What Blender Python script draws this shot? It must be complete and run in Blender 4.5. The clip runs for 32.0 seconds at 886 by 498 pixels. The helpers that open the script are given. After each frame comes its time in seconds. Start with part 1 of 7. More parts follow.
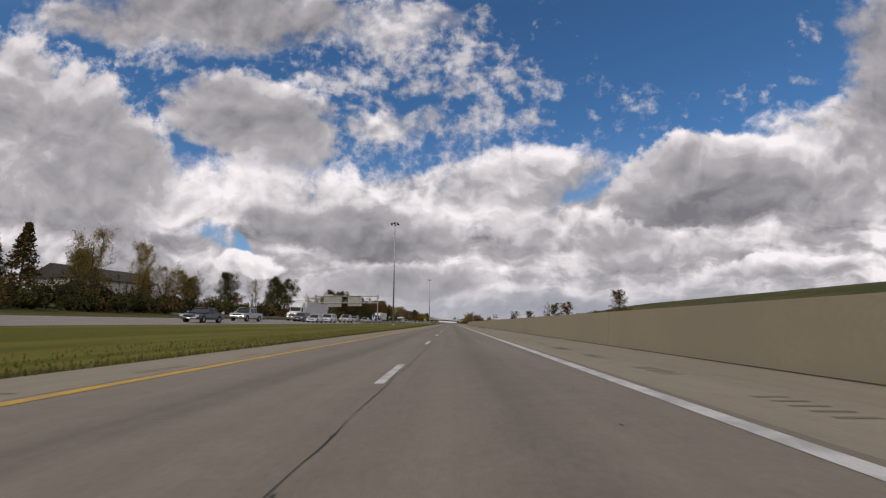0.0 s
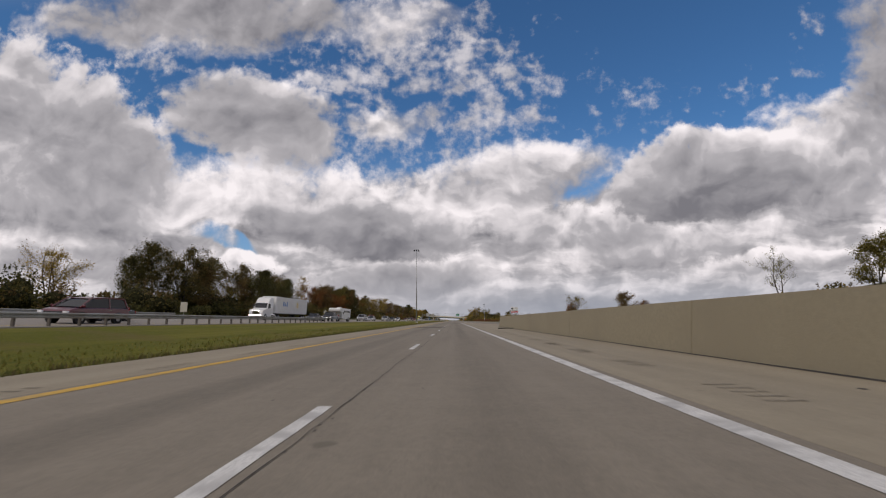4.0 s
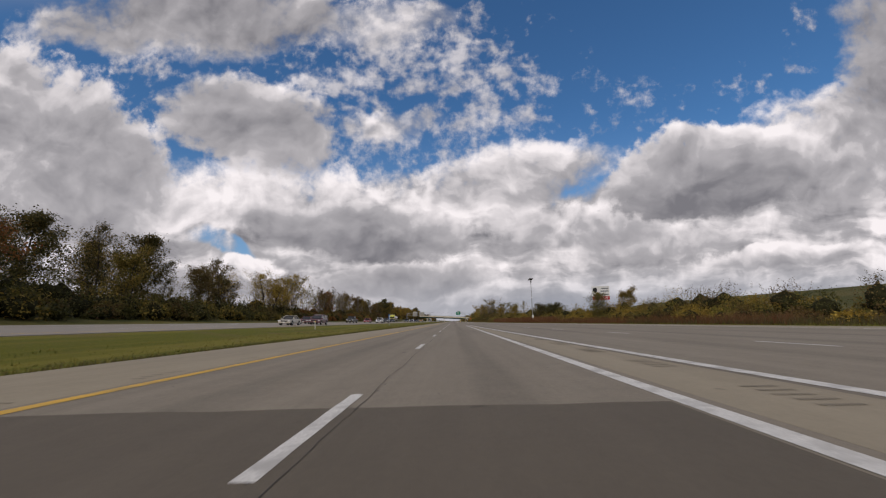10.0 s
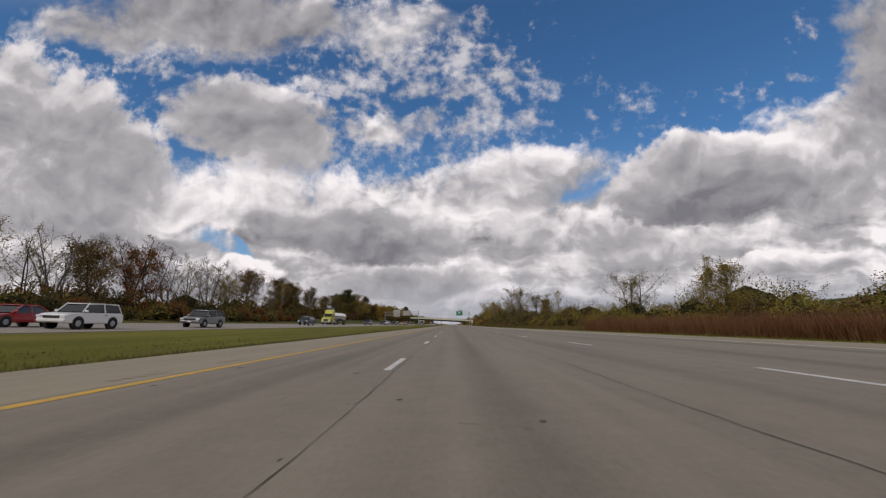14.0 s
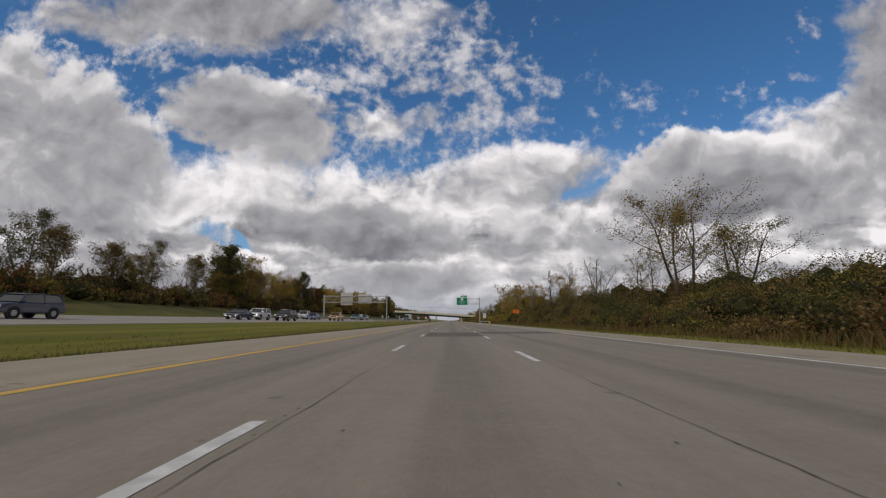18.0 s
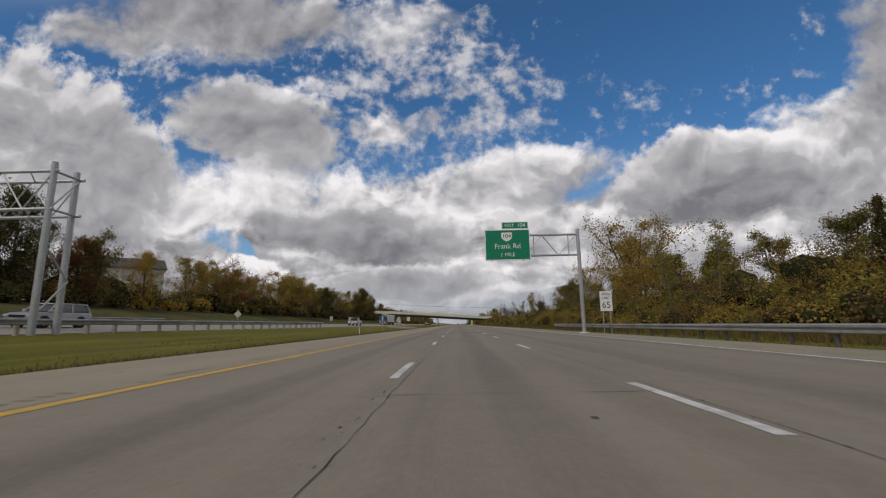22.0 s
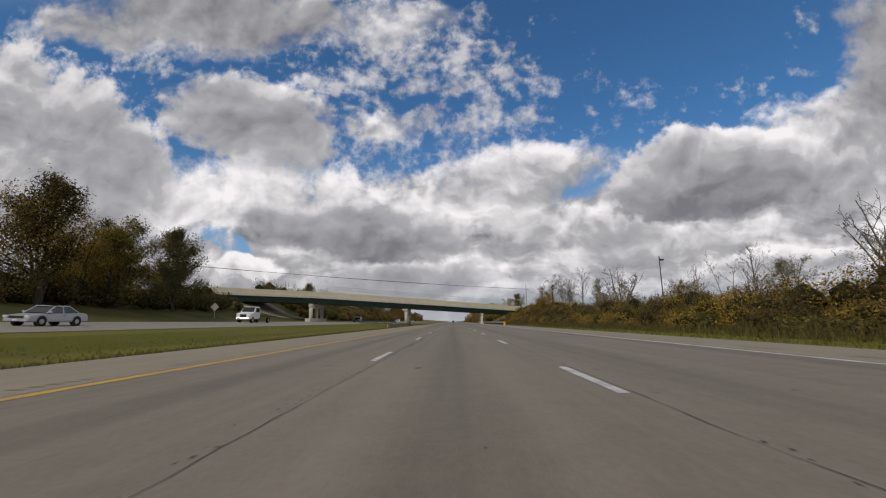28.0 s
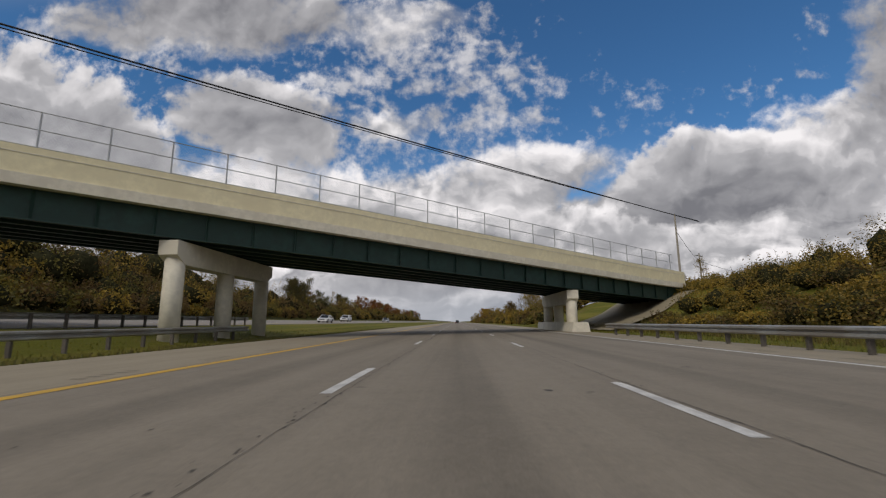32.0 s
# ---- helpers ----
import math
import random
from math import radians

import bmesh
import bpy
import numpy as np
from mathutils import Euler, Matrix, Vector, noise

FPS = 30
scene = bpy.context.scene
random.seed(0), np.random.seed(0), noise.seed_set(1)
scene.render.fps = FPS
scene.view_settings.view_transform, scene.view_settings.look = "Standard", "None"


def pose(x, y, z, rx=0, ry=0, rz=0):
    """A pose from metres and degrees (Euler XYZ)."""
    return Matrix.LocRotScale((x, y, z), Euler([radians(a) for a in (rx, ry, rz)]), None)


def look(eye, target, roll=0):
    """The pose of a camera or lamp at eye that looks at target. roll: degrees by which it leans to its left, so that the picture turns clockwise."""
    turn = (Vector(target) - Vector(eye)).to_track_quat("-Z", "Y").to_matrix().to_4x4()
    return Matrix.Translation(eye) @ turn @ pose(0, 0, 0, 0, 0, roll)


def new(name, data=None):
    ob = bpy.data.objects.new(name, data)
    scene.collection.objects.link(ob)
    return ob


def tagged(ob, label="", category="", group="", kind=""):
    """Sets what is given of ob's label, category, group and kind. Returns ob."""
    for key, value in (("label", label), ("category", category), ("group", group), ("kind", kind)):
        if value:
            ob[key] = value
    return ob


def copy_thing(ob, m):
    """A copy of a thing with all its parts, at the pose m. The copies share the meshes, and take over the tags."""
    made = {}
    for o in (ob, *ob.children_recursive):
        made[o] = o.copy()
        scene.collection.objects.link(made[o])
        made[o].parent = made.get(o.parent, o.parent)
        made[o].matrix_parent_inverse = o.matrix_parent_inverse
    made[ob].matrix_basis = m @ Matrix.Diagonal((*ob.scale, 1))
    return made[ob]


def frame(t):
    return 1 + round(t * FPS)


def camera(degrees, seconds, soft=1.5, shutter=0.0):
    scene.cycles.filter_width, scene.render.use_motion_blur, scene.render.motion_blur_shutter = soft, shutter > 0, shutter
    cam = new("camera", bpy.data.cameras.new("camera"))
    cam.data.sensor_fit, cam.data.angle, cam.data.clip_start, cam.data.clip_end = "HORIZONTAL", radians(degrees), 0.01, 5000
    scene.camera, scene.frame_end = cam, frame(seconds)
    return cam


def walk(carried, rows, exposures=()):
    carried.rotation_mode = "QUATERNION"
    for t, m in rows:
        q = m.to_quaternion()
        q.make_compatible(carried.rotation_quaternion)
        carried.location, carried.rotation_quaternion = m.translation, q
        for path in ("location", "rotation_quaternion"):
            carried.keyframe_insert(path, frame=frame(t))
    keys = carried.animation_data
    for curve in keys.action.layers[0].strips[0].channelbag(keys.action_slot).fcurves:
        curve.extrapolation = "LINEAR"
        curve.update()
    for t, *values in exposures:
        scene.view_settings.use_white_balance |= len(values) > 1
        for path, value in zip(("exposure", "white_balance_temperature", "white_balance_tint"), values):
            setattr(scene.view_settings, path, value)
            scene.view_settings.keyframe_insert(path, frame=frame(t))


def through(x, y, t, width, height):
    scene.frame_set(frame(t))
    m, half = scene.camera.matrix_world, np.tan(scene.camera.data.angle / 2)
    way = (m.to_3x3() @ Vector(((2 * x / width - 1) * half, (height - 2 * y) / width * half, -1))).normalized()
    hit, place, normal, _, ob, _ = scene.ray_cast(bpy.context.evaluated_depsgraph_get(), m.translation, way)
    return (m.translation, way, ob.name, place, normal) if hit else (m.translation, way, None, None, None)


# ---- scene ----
# Camera: carried along a straight motorway at about 28.6 m/s.
cam = camera(91.77, 32.0, soft=1.2, shutter=0.06)
ROWS = (
    (0, 1.079, 2.82, 0.898, 99.77, -0.03, 1.15),
    (0.5, 1.165, 16.98, 0.898, 99.74, 0.44, 1.33),
    (1, 1.208, 31.2, 0.898, 99.54, 0.64, 1.13),
    (1.5, 1.142, 45.48, 0.898, 99.7, 0.48, 1.16),
    (2, 1.343, 59.8, 0.898, 99.31, -0.04, 1.12),
    (2.5, 1.434, 74.2, 0.898, 99.2, -0.67, 1.32),
    (3, 1.297, 88.59, 0.898, 99.87, -0.5, 1.53),
    (3.5, 1.353, 103.17, 0.898, 99.44, 0.53, 1.48),
    (5.5, 1.379, 159.23, 0.898, 99.52, -0.04, 1.55),
    (6, 1.345, 173.36, 0.898, 99.64, -0.8, 1.48),
    (6.5, 1.414, 187.62, 0.898, 99.7, -0.18, 1.55),
    (7, 1.539, 201.94, 0.898, 99.5, -0.04, 1.56),
    (7.5, 1.488, 216.21, 0.898, 99.93, -0.25, 1.55),
    (8, 1.531, 230.45, 0.898, 99.8, -0.45, 1.62),
    (8.5, 1.443, 244.58, 0.898, 99.88, -0.31, 1.62),
    (9, 1.333, 258.69, 0.898, 99.73, 0.69, 1.58),
    (9.5, 1.397, 272.82, 0.898, 99.44, 0.47, 1.44),
    (10, 1.239, 287.18, 0.898, 99.57, 1.48, 1.38),
    (10.5, 1.235, 301.94, 0.898, 99.65, 0.3, 1.36),
    (11, 1.329, 316.6, 0.898, 99.46, -0.21, 1.42),
    (11.5, 1.434, 330.91, 0.898, 99.35, 0.08, 1.36),
    (12, 1.292, 345.1, 0.898, 99.66, 0.75, 1.48),
    (12.5, 0.906, 359.19, 0.898, 99.6, 0.9, 1.38),
    (13, 1.312, 373.21, 0.898, 99.51, 1.01, 1.3),
    (13.5, 1.317, 387.85, 0.898, 99.5, 0.51, 1.3),
    (14, 1.332, 402.75, 0.898, 99.98, 0.73, 1.27),
    (14.5, 1.389, 417.64, 0.898, 99.86, 0.53, 1.25),
    (16.5, 1.673, 477.48, 0.898, 99.48, 0.02, 1.09),
    (17, 1.75, 492.09, 0.898, 99.44, -0.61, 1.01),
    (17.5, 1.669, 506.33, 0.898, 99.45, -0.3, 1.08),
    (18, 1.73, 520.44, 0.898, 99.47, 0.13, 1.07),
    (18.5, 1.698, 534.62, 0.898, 99.7, -0.06, 1.25),
    (19, 1.74, 548.88, 0.898, 99.28, -0.17, 1.45),
    (19.5, 1.677, 563.19, 0.898, 99.95, -0.16, 1.45),
    (20, 1.75, 577.51, 0.898, 99.6, -0.03, 1.67),
    (20.5, 1.468, 591.62, 0.898, 99.6, 1.02, 1.76),
    (21, 1.245, 605.86, 0.898, 99.52, 1.33, 1.72),
    (21.5, 1.096, 620.68, 0.898, 99.39, 1, 1.8),
    (22, 1.099, 635.73, 0.898, 99.95, 0.94, 1.88),
    (22.5, 1.16, 650.31, 0.898, 99.27, 0.94, 2.27),
    (23, 1.014, 664.47, 0.898, 99.52, 2.37, 2.22),
    (23.5, 0.984, 678.2, 0.898, 99.15, 2.02, 1.98),
    (24, 0.947, 691.9, 0.898, 99.59, 2.58, 1.95),
    (24.5, 1.013, 705.93, 0.898, 99.32, 1.41, 1.63),
    (25, 1.055, 720.08, 0.898, 99.41, 1.3, 1.9),
    (25.5, 1.131, 734.16, 0.898, 99.07, 0.45, 1.88),
    (27.5, 1.807, 789.45, 0.898, 99.65, 1.17, 1.55),
    (28, 1.934, 803.49, 0.898, 99.61, 1.02, 1.38),
    (28.5, 1.976, 817.64, 0.898, 99.64, 0.23, 1.24),
    (29, 1.951, 831.71, 0.898, 99.33, -1.03, 1.45),
    (29.5, 1.817, 845.51, 0.898, 99.5, -0.69, 1.55),
    (30, 1.798, 859.4, 0.898, 99.7, -0.93, 1.88),
    (30.5, 1.847, 873.92, 0.898, 99.57, 1.32, 2.13),
    (31, 1.879, 888.67, 0.898, 99.43, 1.66, 2.04),
    (31.5, 1.801, 903.4, 0.898, 99.32, 1.08, 2.04),
    (32, 1.679, 918.03, 0.898, 99.63, 0.4, 1.84),
)

walk(cam, [(r[0], pose(*r[1:])) for r in ROWS], ((0, 0.05, 6500, 15), (14, 0.05, 6500, 14), (20, 0.0, 6400, 11), (32, 0.05, 6400, 11)))

TAU = 2 * math.pi
rng = np.random.default_rng(7)


# ---- node helper ----
class Nodes:
    """Small wrapper that adds nodes and links to a node tree."""

    def __init__(self, tree):
        self.t = tree
        tree.nodes.clear()

    def put(self, socket, v):
        if isinstance(v, bpy.types.NodeSocket):
            self.t.links.new(v, socket)
        else:
            socket.default_value = v

    def math(self, op, a, b=0.0, c=None, clamp=False):
        n = self.t.nodes.new("ShaderNodeMath")
        n.operation, n.use_clamp = op, clamp
        self.put(n.inputs[0], a)
        self.put(n.inputs[1], b)
        if c is not None:
            self.put(n.inputs[2], c)
        return n.outputs[0]

    def ramp(self, v, lo, hi, to_lo=0.0, to_hi=1.0, smooth=True):
        n = self.t.nodes.new("ShaderNodeMapRange")
        n.interpolation_type = "SMOOTHSTEP" if smooth else "LINEAR"
        self.put(n.inputs[0], v)
        for k, w in enumerate((lo, hi, to_lo, to_hi)):
            self.put(n.inputs[k + 1], w)
        return n.outputs[0]

    def noise(self, vec, scale, detail=4.0, rough=0.55, warp=0.0):
        n = self.t.nodes.new("ShaderNodeTexNoise")
        if vec is not None:
            self.put(n.inputs["Vector"], vec)
        n.inputs["Scale"].default_value = scale
        n.inputs["Detail"].default_value = detail
        n.inputs["Roughness"].default_value = rough
        n.inputs["Distortion"].default_value = warp
        return n.outputs["Fac"]

    def mix(self, f, a, b, mode="MIX"):
        n = self.t.nodes.new("ShaderNodeMix")
        n.data_type, n.blend_type = "RGBA", mode
        self.put(n.inputs[0], f)
        self.put(n.inputs[6], a if not isinstance(a, tuple) else (*a[:3], 1))
        self.put(n.inputs[7], b if not isinstance(b, tuple) else (*b[:3], 1))
        return n.outputs[2]

    def vec(self, x, y, z):
        n = self.t.nodes.new("ShaderNodeCombineXYZ")
        for k, v in enumerate((x, y, z)):
            self.put(n.inputs[k], v)
        return n.outputs[0]


# ---- sky: blue gaps between layered clouds ----
SUN_AZ, SUN_EL = radians(215), radians(42)   # clockwise from the way ahead
world = bpy.data.worlds.new("sky")
scene.world = world
world.use_nodes = True
N = Nodes(world.node_tree)
tc = N.t.nodes.new("ShaderNodeTexCoord")
sep = N.t.nodes.new("ShaderNodeSeparateXYZ")
N.t.links.new(tc.outputs["Generated"], sep.inputs[0])
dx, dy, dz = sep.outputs
up = N.math("MAXIMUM", dz, 0.0)
nish = N.t.nodes.new("ShaderNodeTexSky")
nish.sky_type, nish.sun_disc = "NISHITA", False
nish.sun_elevation, nish.sun_rotation = SUN_EL, SUN_AZ
nish.air_density, nish.dust_density, nish.ozone_density = 1.0, 0.6, 2.5


def billow(vec, scale):
    """Cauliflower-like rounded lumps."""
    v = N.t.nodes.new("ShaderNodeTexVoronoi")
    v.feature, v.distance = "SMOOTH_F1", "EUCLIDEAN"
    N.put(v.inputs["Vector"], vec)
    v.inputs["Scale"].default_value = scale
    v.inputs["Detail"].default_value = 2.0
    v.inputs["Smoothness"].default_value = 0.6
    return N.math("SUBTRACT", 1.0, v.outputs["Distance"])


def total(parts):
    s = 0.0
    for w, p in parts:
        s = N.math("MULTIPLY_ADD", p, w, s)
    return s


# place in the sky: u to the right, v up, on a plane square to a line 9.6 degrees over the road, in units of 0.1316
# of its distance (100 to the unit on a plate 1568 wide), with the road's vanishing point near u = 0, v = -1.3
PITCH = radians(9.6)
fwd = N.math("MAXIMUM", total([(math.cos(PITCH), N.math("ABSOLUTE", dy)), (math.sin(PITCH), up)]), 0.12)
u = N.math("MULTIPLY", N.math("DIVIDE", dx, fwd), 7.6)
v = N.math("MULTIPLY", N.math("DIVIDE", total([(math.cos(PITCH), up), (-math.sin(PITCH), N.math("ABSOLUTE", dy))]), fwd), 7.6)

# shared relief: slow drift of the outlines, rounded lumps, fine fringe
drift_u = N.math("SUBTRACT", N.noise(N.vec(u, v, 1.0), 0.75, 4, 0.5), 0.5)
drift_v = N.math("SUBTRACT", N.noise(N.vec(u, v, 9.0), 0.75, 4, 0.5), 0.5)
wu = N.math("MULTIPLY_ADD", drift_u, 1.0, u)
wv = N.math("MULTIPLY_ADD", drift_v, 0.8, v)


def relief(a, b):
    """Height field of the cloud tops at a place in the sky."""
    p = N.vec(a, N.math("MULTIPLY", b, 1.25), 4.0)
    return total([(0.75, N.noise(p, 1.1, 8, 0.52, 0.15)), (0.33, billow(p, 1.25)), (0.15, billow(p, 3.1))])


top0 = relief(wu, wv)
top1 = relief(N.math("ADD", wu, -0.10), N.math("ADD", wv, 0.22))
lift = N.math("SUBTRACT", top0, top1)              # lit upper sides, shaded undersides
edge = N.math("SUBTRACT", top0, 0.46)
fringe = N.math("SUBTRACT", N.noise(N.vec(u, v, 2.0), 5.0, 6, 0.62), 0.5)
soft = N.math("SUBTRACT", N.noise(N.vec(wu, N.math("MULTIPLY", wv, 1.5), 6.0), 0.62, 5, 0.5), 0.5)


def shade_of(tone):
    """Cloud colour from dark base through grey to sunlit white."""
    grey = N.mix(N.ramp(tone, -0.1, 0.55, smooth=False), (0.185, 0.185, 0.200), (0.440, 0.432, 0.440))
    return N.mix(N.ramp(tone, 0.50, 1.0, smooth=False), grey, (0.90, 0.865, 0.855))


# a generic broken layer: what the sky is like all round
flat = N.math("ADD", up, 0.16)
layer = N.vec(N.math("DIVIDE", dx, flat), N.math("DIVIDE", dy, flat), 0.0)
big = N.noise(layer, 1.1, 7, 0.52, 0.2)
wide = N.math("SUBTRACT", N.noise(layer, 2.6, 6, 0.5, 0.2), 0.5)
around = N.math("MAXIMUM", N.math("MAXIMUM", N.ramp(N.math("ABSOLUTE", u), 8.2, 10.5), N.ramp(v, 4.3, 6.5)), N.ramp(dy, 0.12, -0.05))
generic = N.math("MULTIPLY", N.ramp(big, 0.34, 0.54), around)

# high cloudlets in the middle of the sky, thin and dappled
cells = billow(N.vec(wu, N.math("MULTIPLY", wv, 1.5), 0.0), 1.75)


def oval(cu, cv, ru, rv, turn=0.0, a=None, b=None):
    """1 in the middle, 0 on the rim and falling on outside; also the height over the middle, in radii."""
    c, s = math.cos(radians(turn)), math.sin(radians(turn))
    p = N.math("SUBTRACT", wu if a is None else a, cu)
    q = N.math("SUBTRACT", wv if b is None else b, cv)
    f = total([(c / ru, p), (s / ru, q)])
    g = total([(c / rv, q), (-s / rv, p)])
    return N.math("SUBTRACT", 1.0, N.math("MULTIPLY_ADD", f, f, N.math("MULTIPLY", g, g))), g


blue = N.mix(1.0, nish.outputs[0], (0.042, 0.074, 0.094), "MULTIPLY")
skycol = N.mix(N.ramp(v, 2.4, -0.6, 0.0, 0.30), blue, (0.36, 0.47, 0.60))
high, _ = oval(-0.5, 2.7, 3.3, 2.4, -12)
scraps, _ = oval(3.6, 2.5, 3.4, 0.8, 8)
wisps, _ = oval(6.15, 3.5, 0.55, 0.9)
left_bits, _ = oval(-5.2, 3.0, 2.6, 1.0, -10)
field = N.math("MAXIMUM", N.math("MAXIMUM", N.ramp(high, -0.3, 0.9), N.math("MULTIPLY", N.ramp(scraps, 0.0, 1.0), 0.62)),
               N.math("MAXIMUM", N.math("MULTIPLY", N.ramp(wisps, 0.0, 0.9), 0.85), N.math("MULTIPLY", N.ramp(left_bits, 0.0, 1.0), 0.75)))
puffs = total([(0.9, N.math("SUBTRACT", cells, 0.25)), (1.0, edge), (1.5, fringe), (0.62, field), (0.8, soft)])
puffs = N.math("MULTIPLY", N.ramp(puffs, 0.22, 1.0), N.ramp(field, 0.02, 0.25))
skycol = N.mix(N.math("MULTIPLY", puffs, 0.80), skycol, shade_of(total([(1.0, N.math("MULTIPLY_ADD", lift, 0.5, 0.62)), (0.45, fringe), (0.5, soft)])))

# stacked flat-based rows low over the horizon
bands = N.noise(N.vec(N.math("MULTIPLY", wu, 0.42), N.math("MULTIPLY", wv, 2.2), 5.0), 1.0, 5, 0.5)
slot, _ = oval(-3.95, 0.12, 0.95, 0.26, -26)
deck_edge = total([(1.0, N.ramp(v, 1.75, 0.35)), (0.9, edge), (0.6, soft), (0.3, fringe), (-0.75, N.ramp(slot, -0.2, 0.8))])
deck = N.ramp(deck_edge, 0.22, 0.62)
deck_tone = total([(2.6, N.math("SUBTRACT", bands, 0.5)), (0.95, lift), (0.6, edge), (1.4, soft), (0.35, fringe)])
skycol = N.mix(deck, skycol, shade_of(N.math("ADD", deck_tone, 0.57)))
skycol = N.mix(generic, skycol, shade_of(total([(1.0, N.math("MULTIPLY_ADD", wide, 1.2, 0.55)), (-0.35, N.ramp(big, 0.5, 0.75))])))

# single clouds, the far low ones first: place, radii, tilt, tone, brightness gained from base to top and towards the rim, softness of the edge
LOW_CLOUDS = (
    (-6.4, -0.2, 2.4, 0.5, -4, 0.44, 0.20, 0.10, 0.5),
    (-3.6, -0.25, 0.8, 0.2, 0, 0.86, 0.20, 0.10, 0.4),
    (-1.0, -0.55, 2.0, 0.32, 0, 0.38, 0.35, 0.15, 0.5),
    (5.9, -0.30, 1.5, 0.24, 3, 0.62, 0.42, 0.10, 0.4),
    (3.6, 0.02, 1.6, 0.32, 3, 0.62, 0.42, 0.10, 0.4),
    (2.2, 0.35, 1.9, 0.50, 0, 0.68, 0.32, 0.12, 0.5),
    (-3.4, 1.0, 2.9, 0.80, -4, 0.76, 0.20, 0.05, 0.7),
    (-1.5, 0.36, 2.2, 0.60, -8, 0.34, 0.50, 0.30, 0.4),
    (-6.8, 0.85, 2.0, 0.9, -10, 0.44, 0.20, 0.20, 0.8),
)
HIGH_CLOUDS = (
    (1.3, 1.30, 2.1, 0.65, 6, 0.62, 0.24, 0.10, 0.8),
    (6.6, 1.55, 2.4, 1.15, 12, 0.58, 0.26, 0.18, 0.6),
    (4.75, 1.15, 2.1, 0.95, 4, 0.27, 0.52, 0.40, 0.32),
    (-1.0, 2.15, 1.2, 0.38, 4, 0.74, 0.10, 0.05, 1.1),
    (-7.3, 2.05, 2.9, 1.65, -26, 0.42, 0.16, 0.52, 0.35),
    (-3.6, 2.3, 1.75, 0.95, -14, 0.42, 0.14, 0.38, 0.5),
    (-1.2, 4.0, 1.7, 0.55, 4, 0.64, 0.05, 0.10, 1.3),
    (-4.6, 4.2, 3.4, 0.80, -3, 0.38, -0.05, 0.32, 0.7),
    (8.1, 3.1, 1.5, 2.2, 8, 0.36, 0.05, 0.40, 0.7),
)
for cu, cv, ru, rv, turn, level, gain, rim, blur in LOW_CLOUDS + HIGH_CLOUDS:
    near, height = oval(cu, cv, ru, rv, turn)
    body = total([(1.0, near), (1.5, edge), (0.75, fringe)])
    alpha = N.ramp(body, -0.05, blur)
    inside = N.ramp(body, 0.0, 1.0, smooth=False)
    tone = total([(gain, N.math("MINIMUM", N.math("MAXIMUM", height, -1.0), 1.0)), (-rim, inside), (0.95, lift), (1.2, soft), (0.40, edge), (0.28, fringe)])
    skycol = N.mix(alpha, skycol, shade_of(N.math("ADD", tone, level + 0.55 * rim)))

haze = N.ramp(v, -1.25, -0.30, 0.80, 0.0)
skycol = N.mix(haze, skycol, N.mix(N.ramp(u, -3.0, 2.5), (0.46, 0.465, 0.49), (0.34, 0.37, 0.42)))
bg = N.t.nodes.new("ShaderNodeBackground")
N.put(bg.inputs[0], skycol)
bg.inputs[1].default_value = 1.0
out = N.t.nodes.new("ShaderNodeOutputWorld")
N.t.links.new(bg.outputs[0], out.inputs[0])

sun = new("sun", bpy.data.lights.new("sun", "SUN"))
sun.data.energy, sun.data.angle, sun.data.color = 1.3, radians(12), (1.0, 0.91, 0.78)
toward = Vector((math.sin(SUN_AZ) * math.cos(SUN_EL), math.cos(SUN_AZ) * math.cos(SUN_EL), math.sin(SUN_EL)))
sun.matrix_world = look(toward * 300, (0, 0, 0))
scene.view_settings.exposure = 0.0


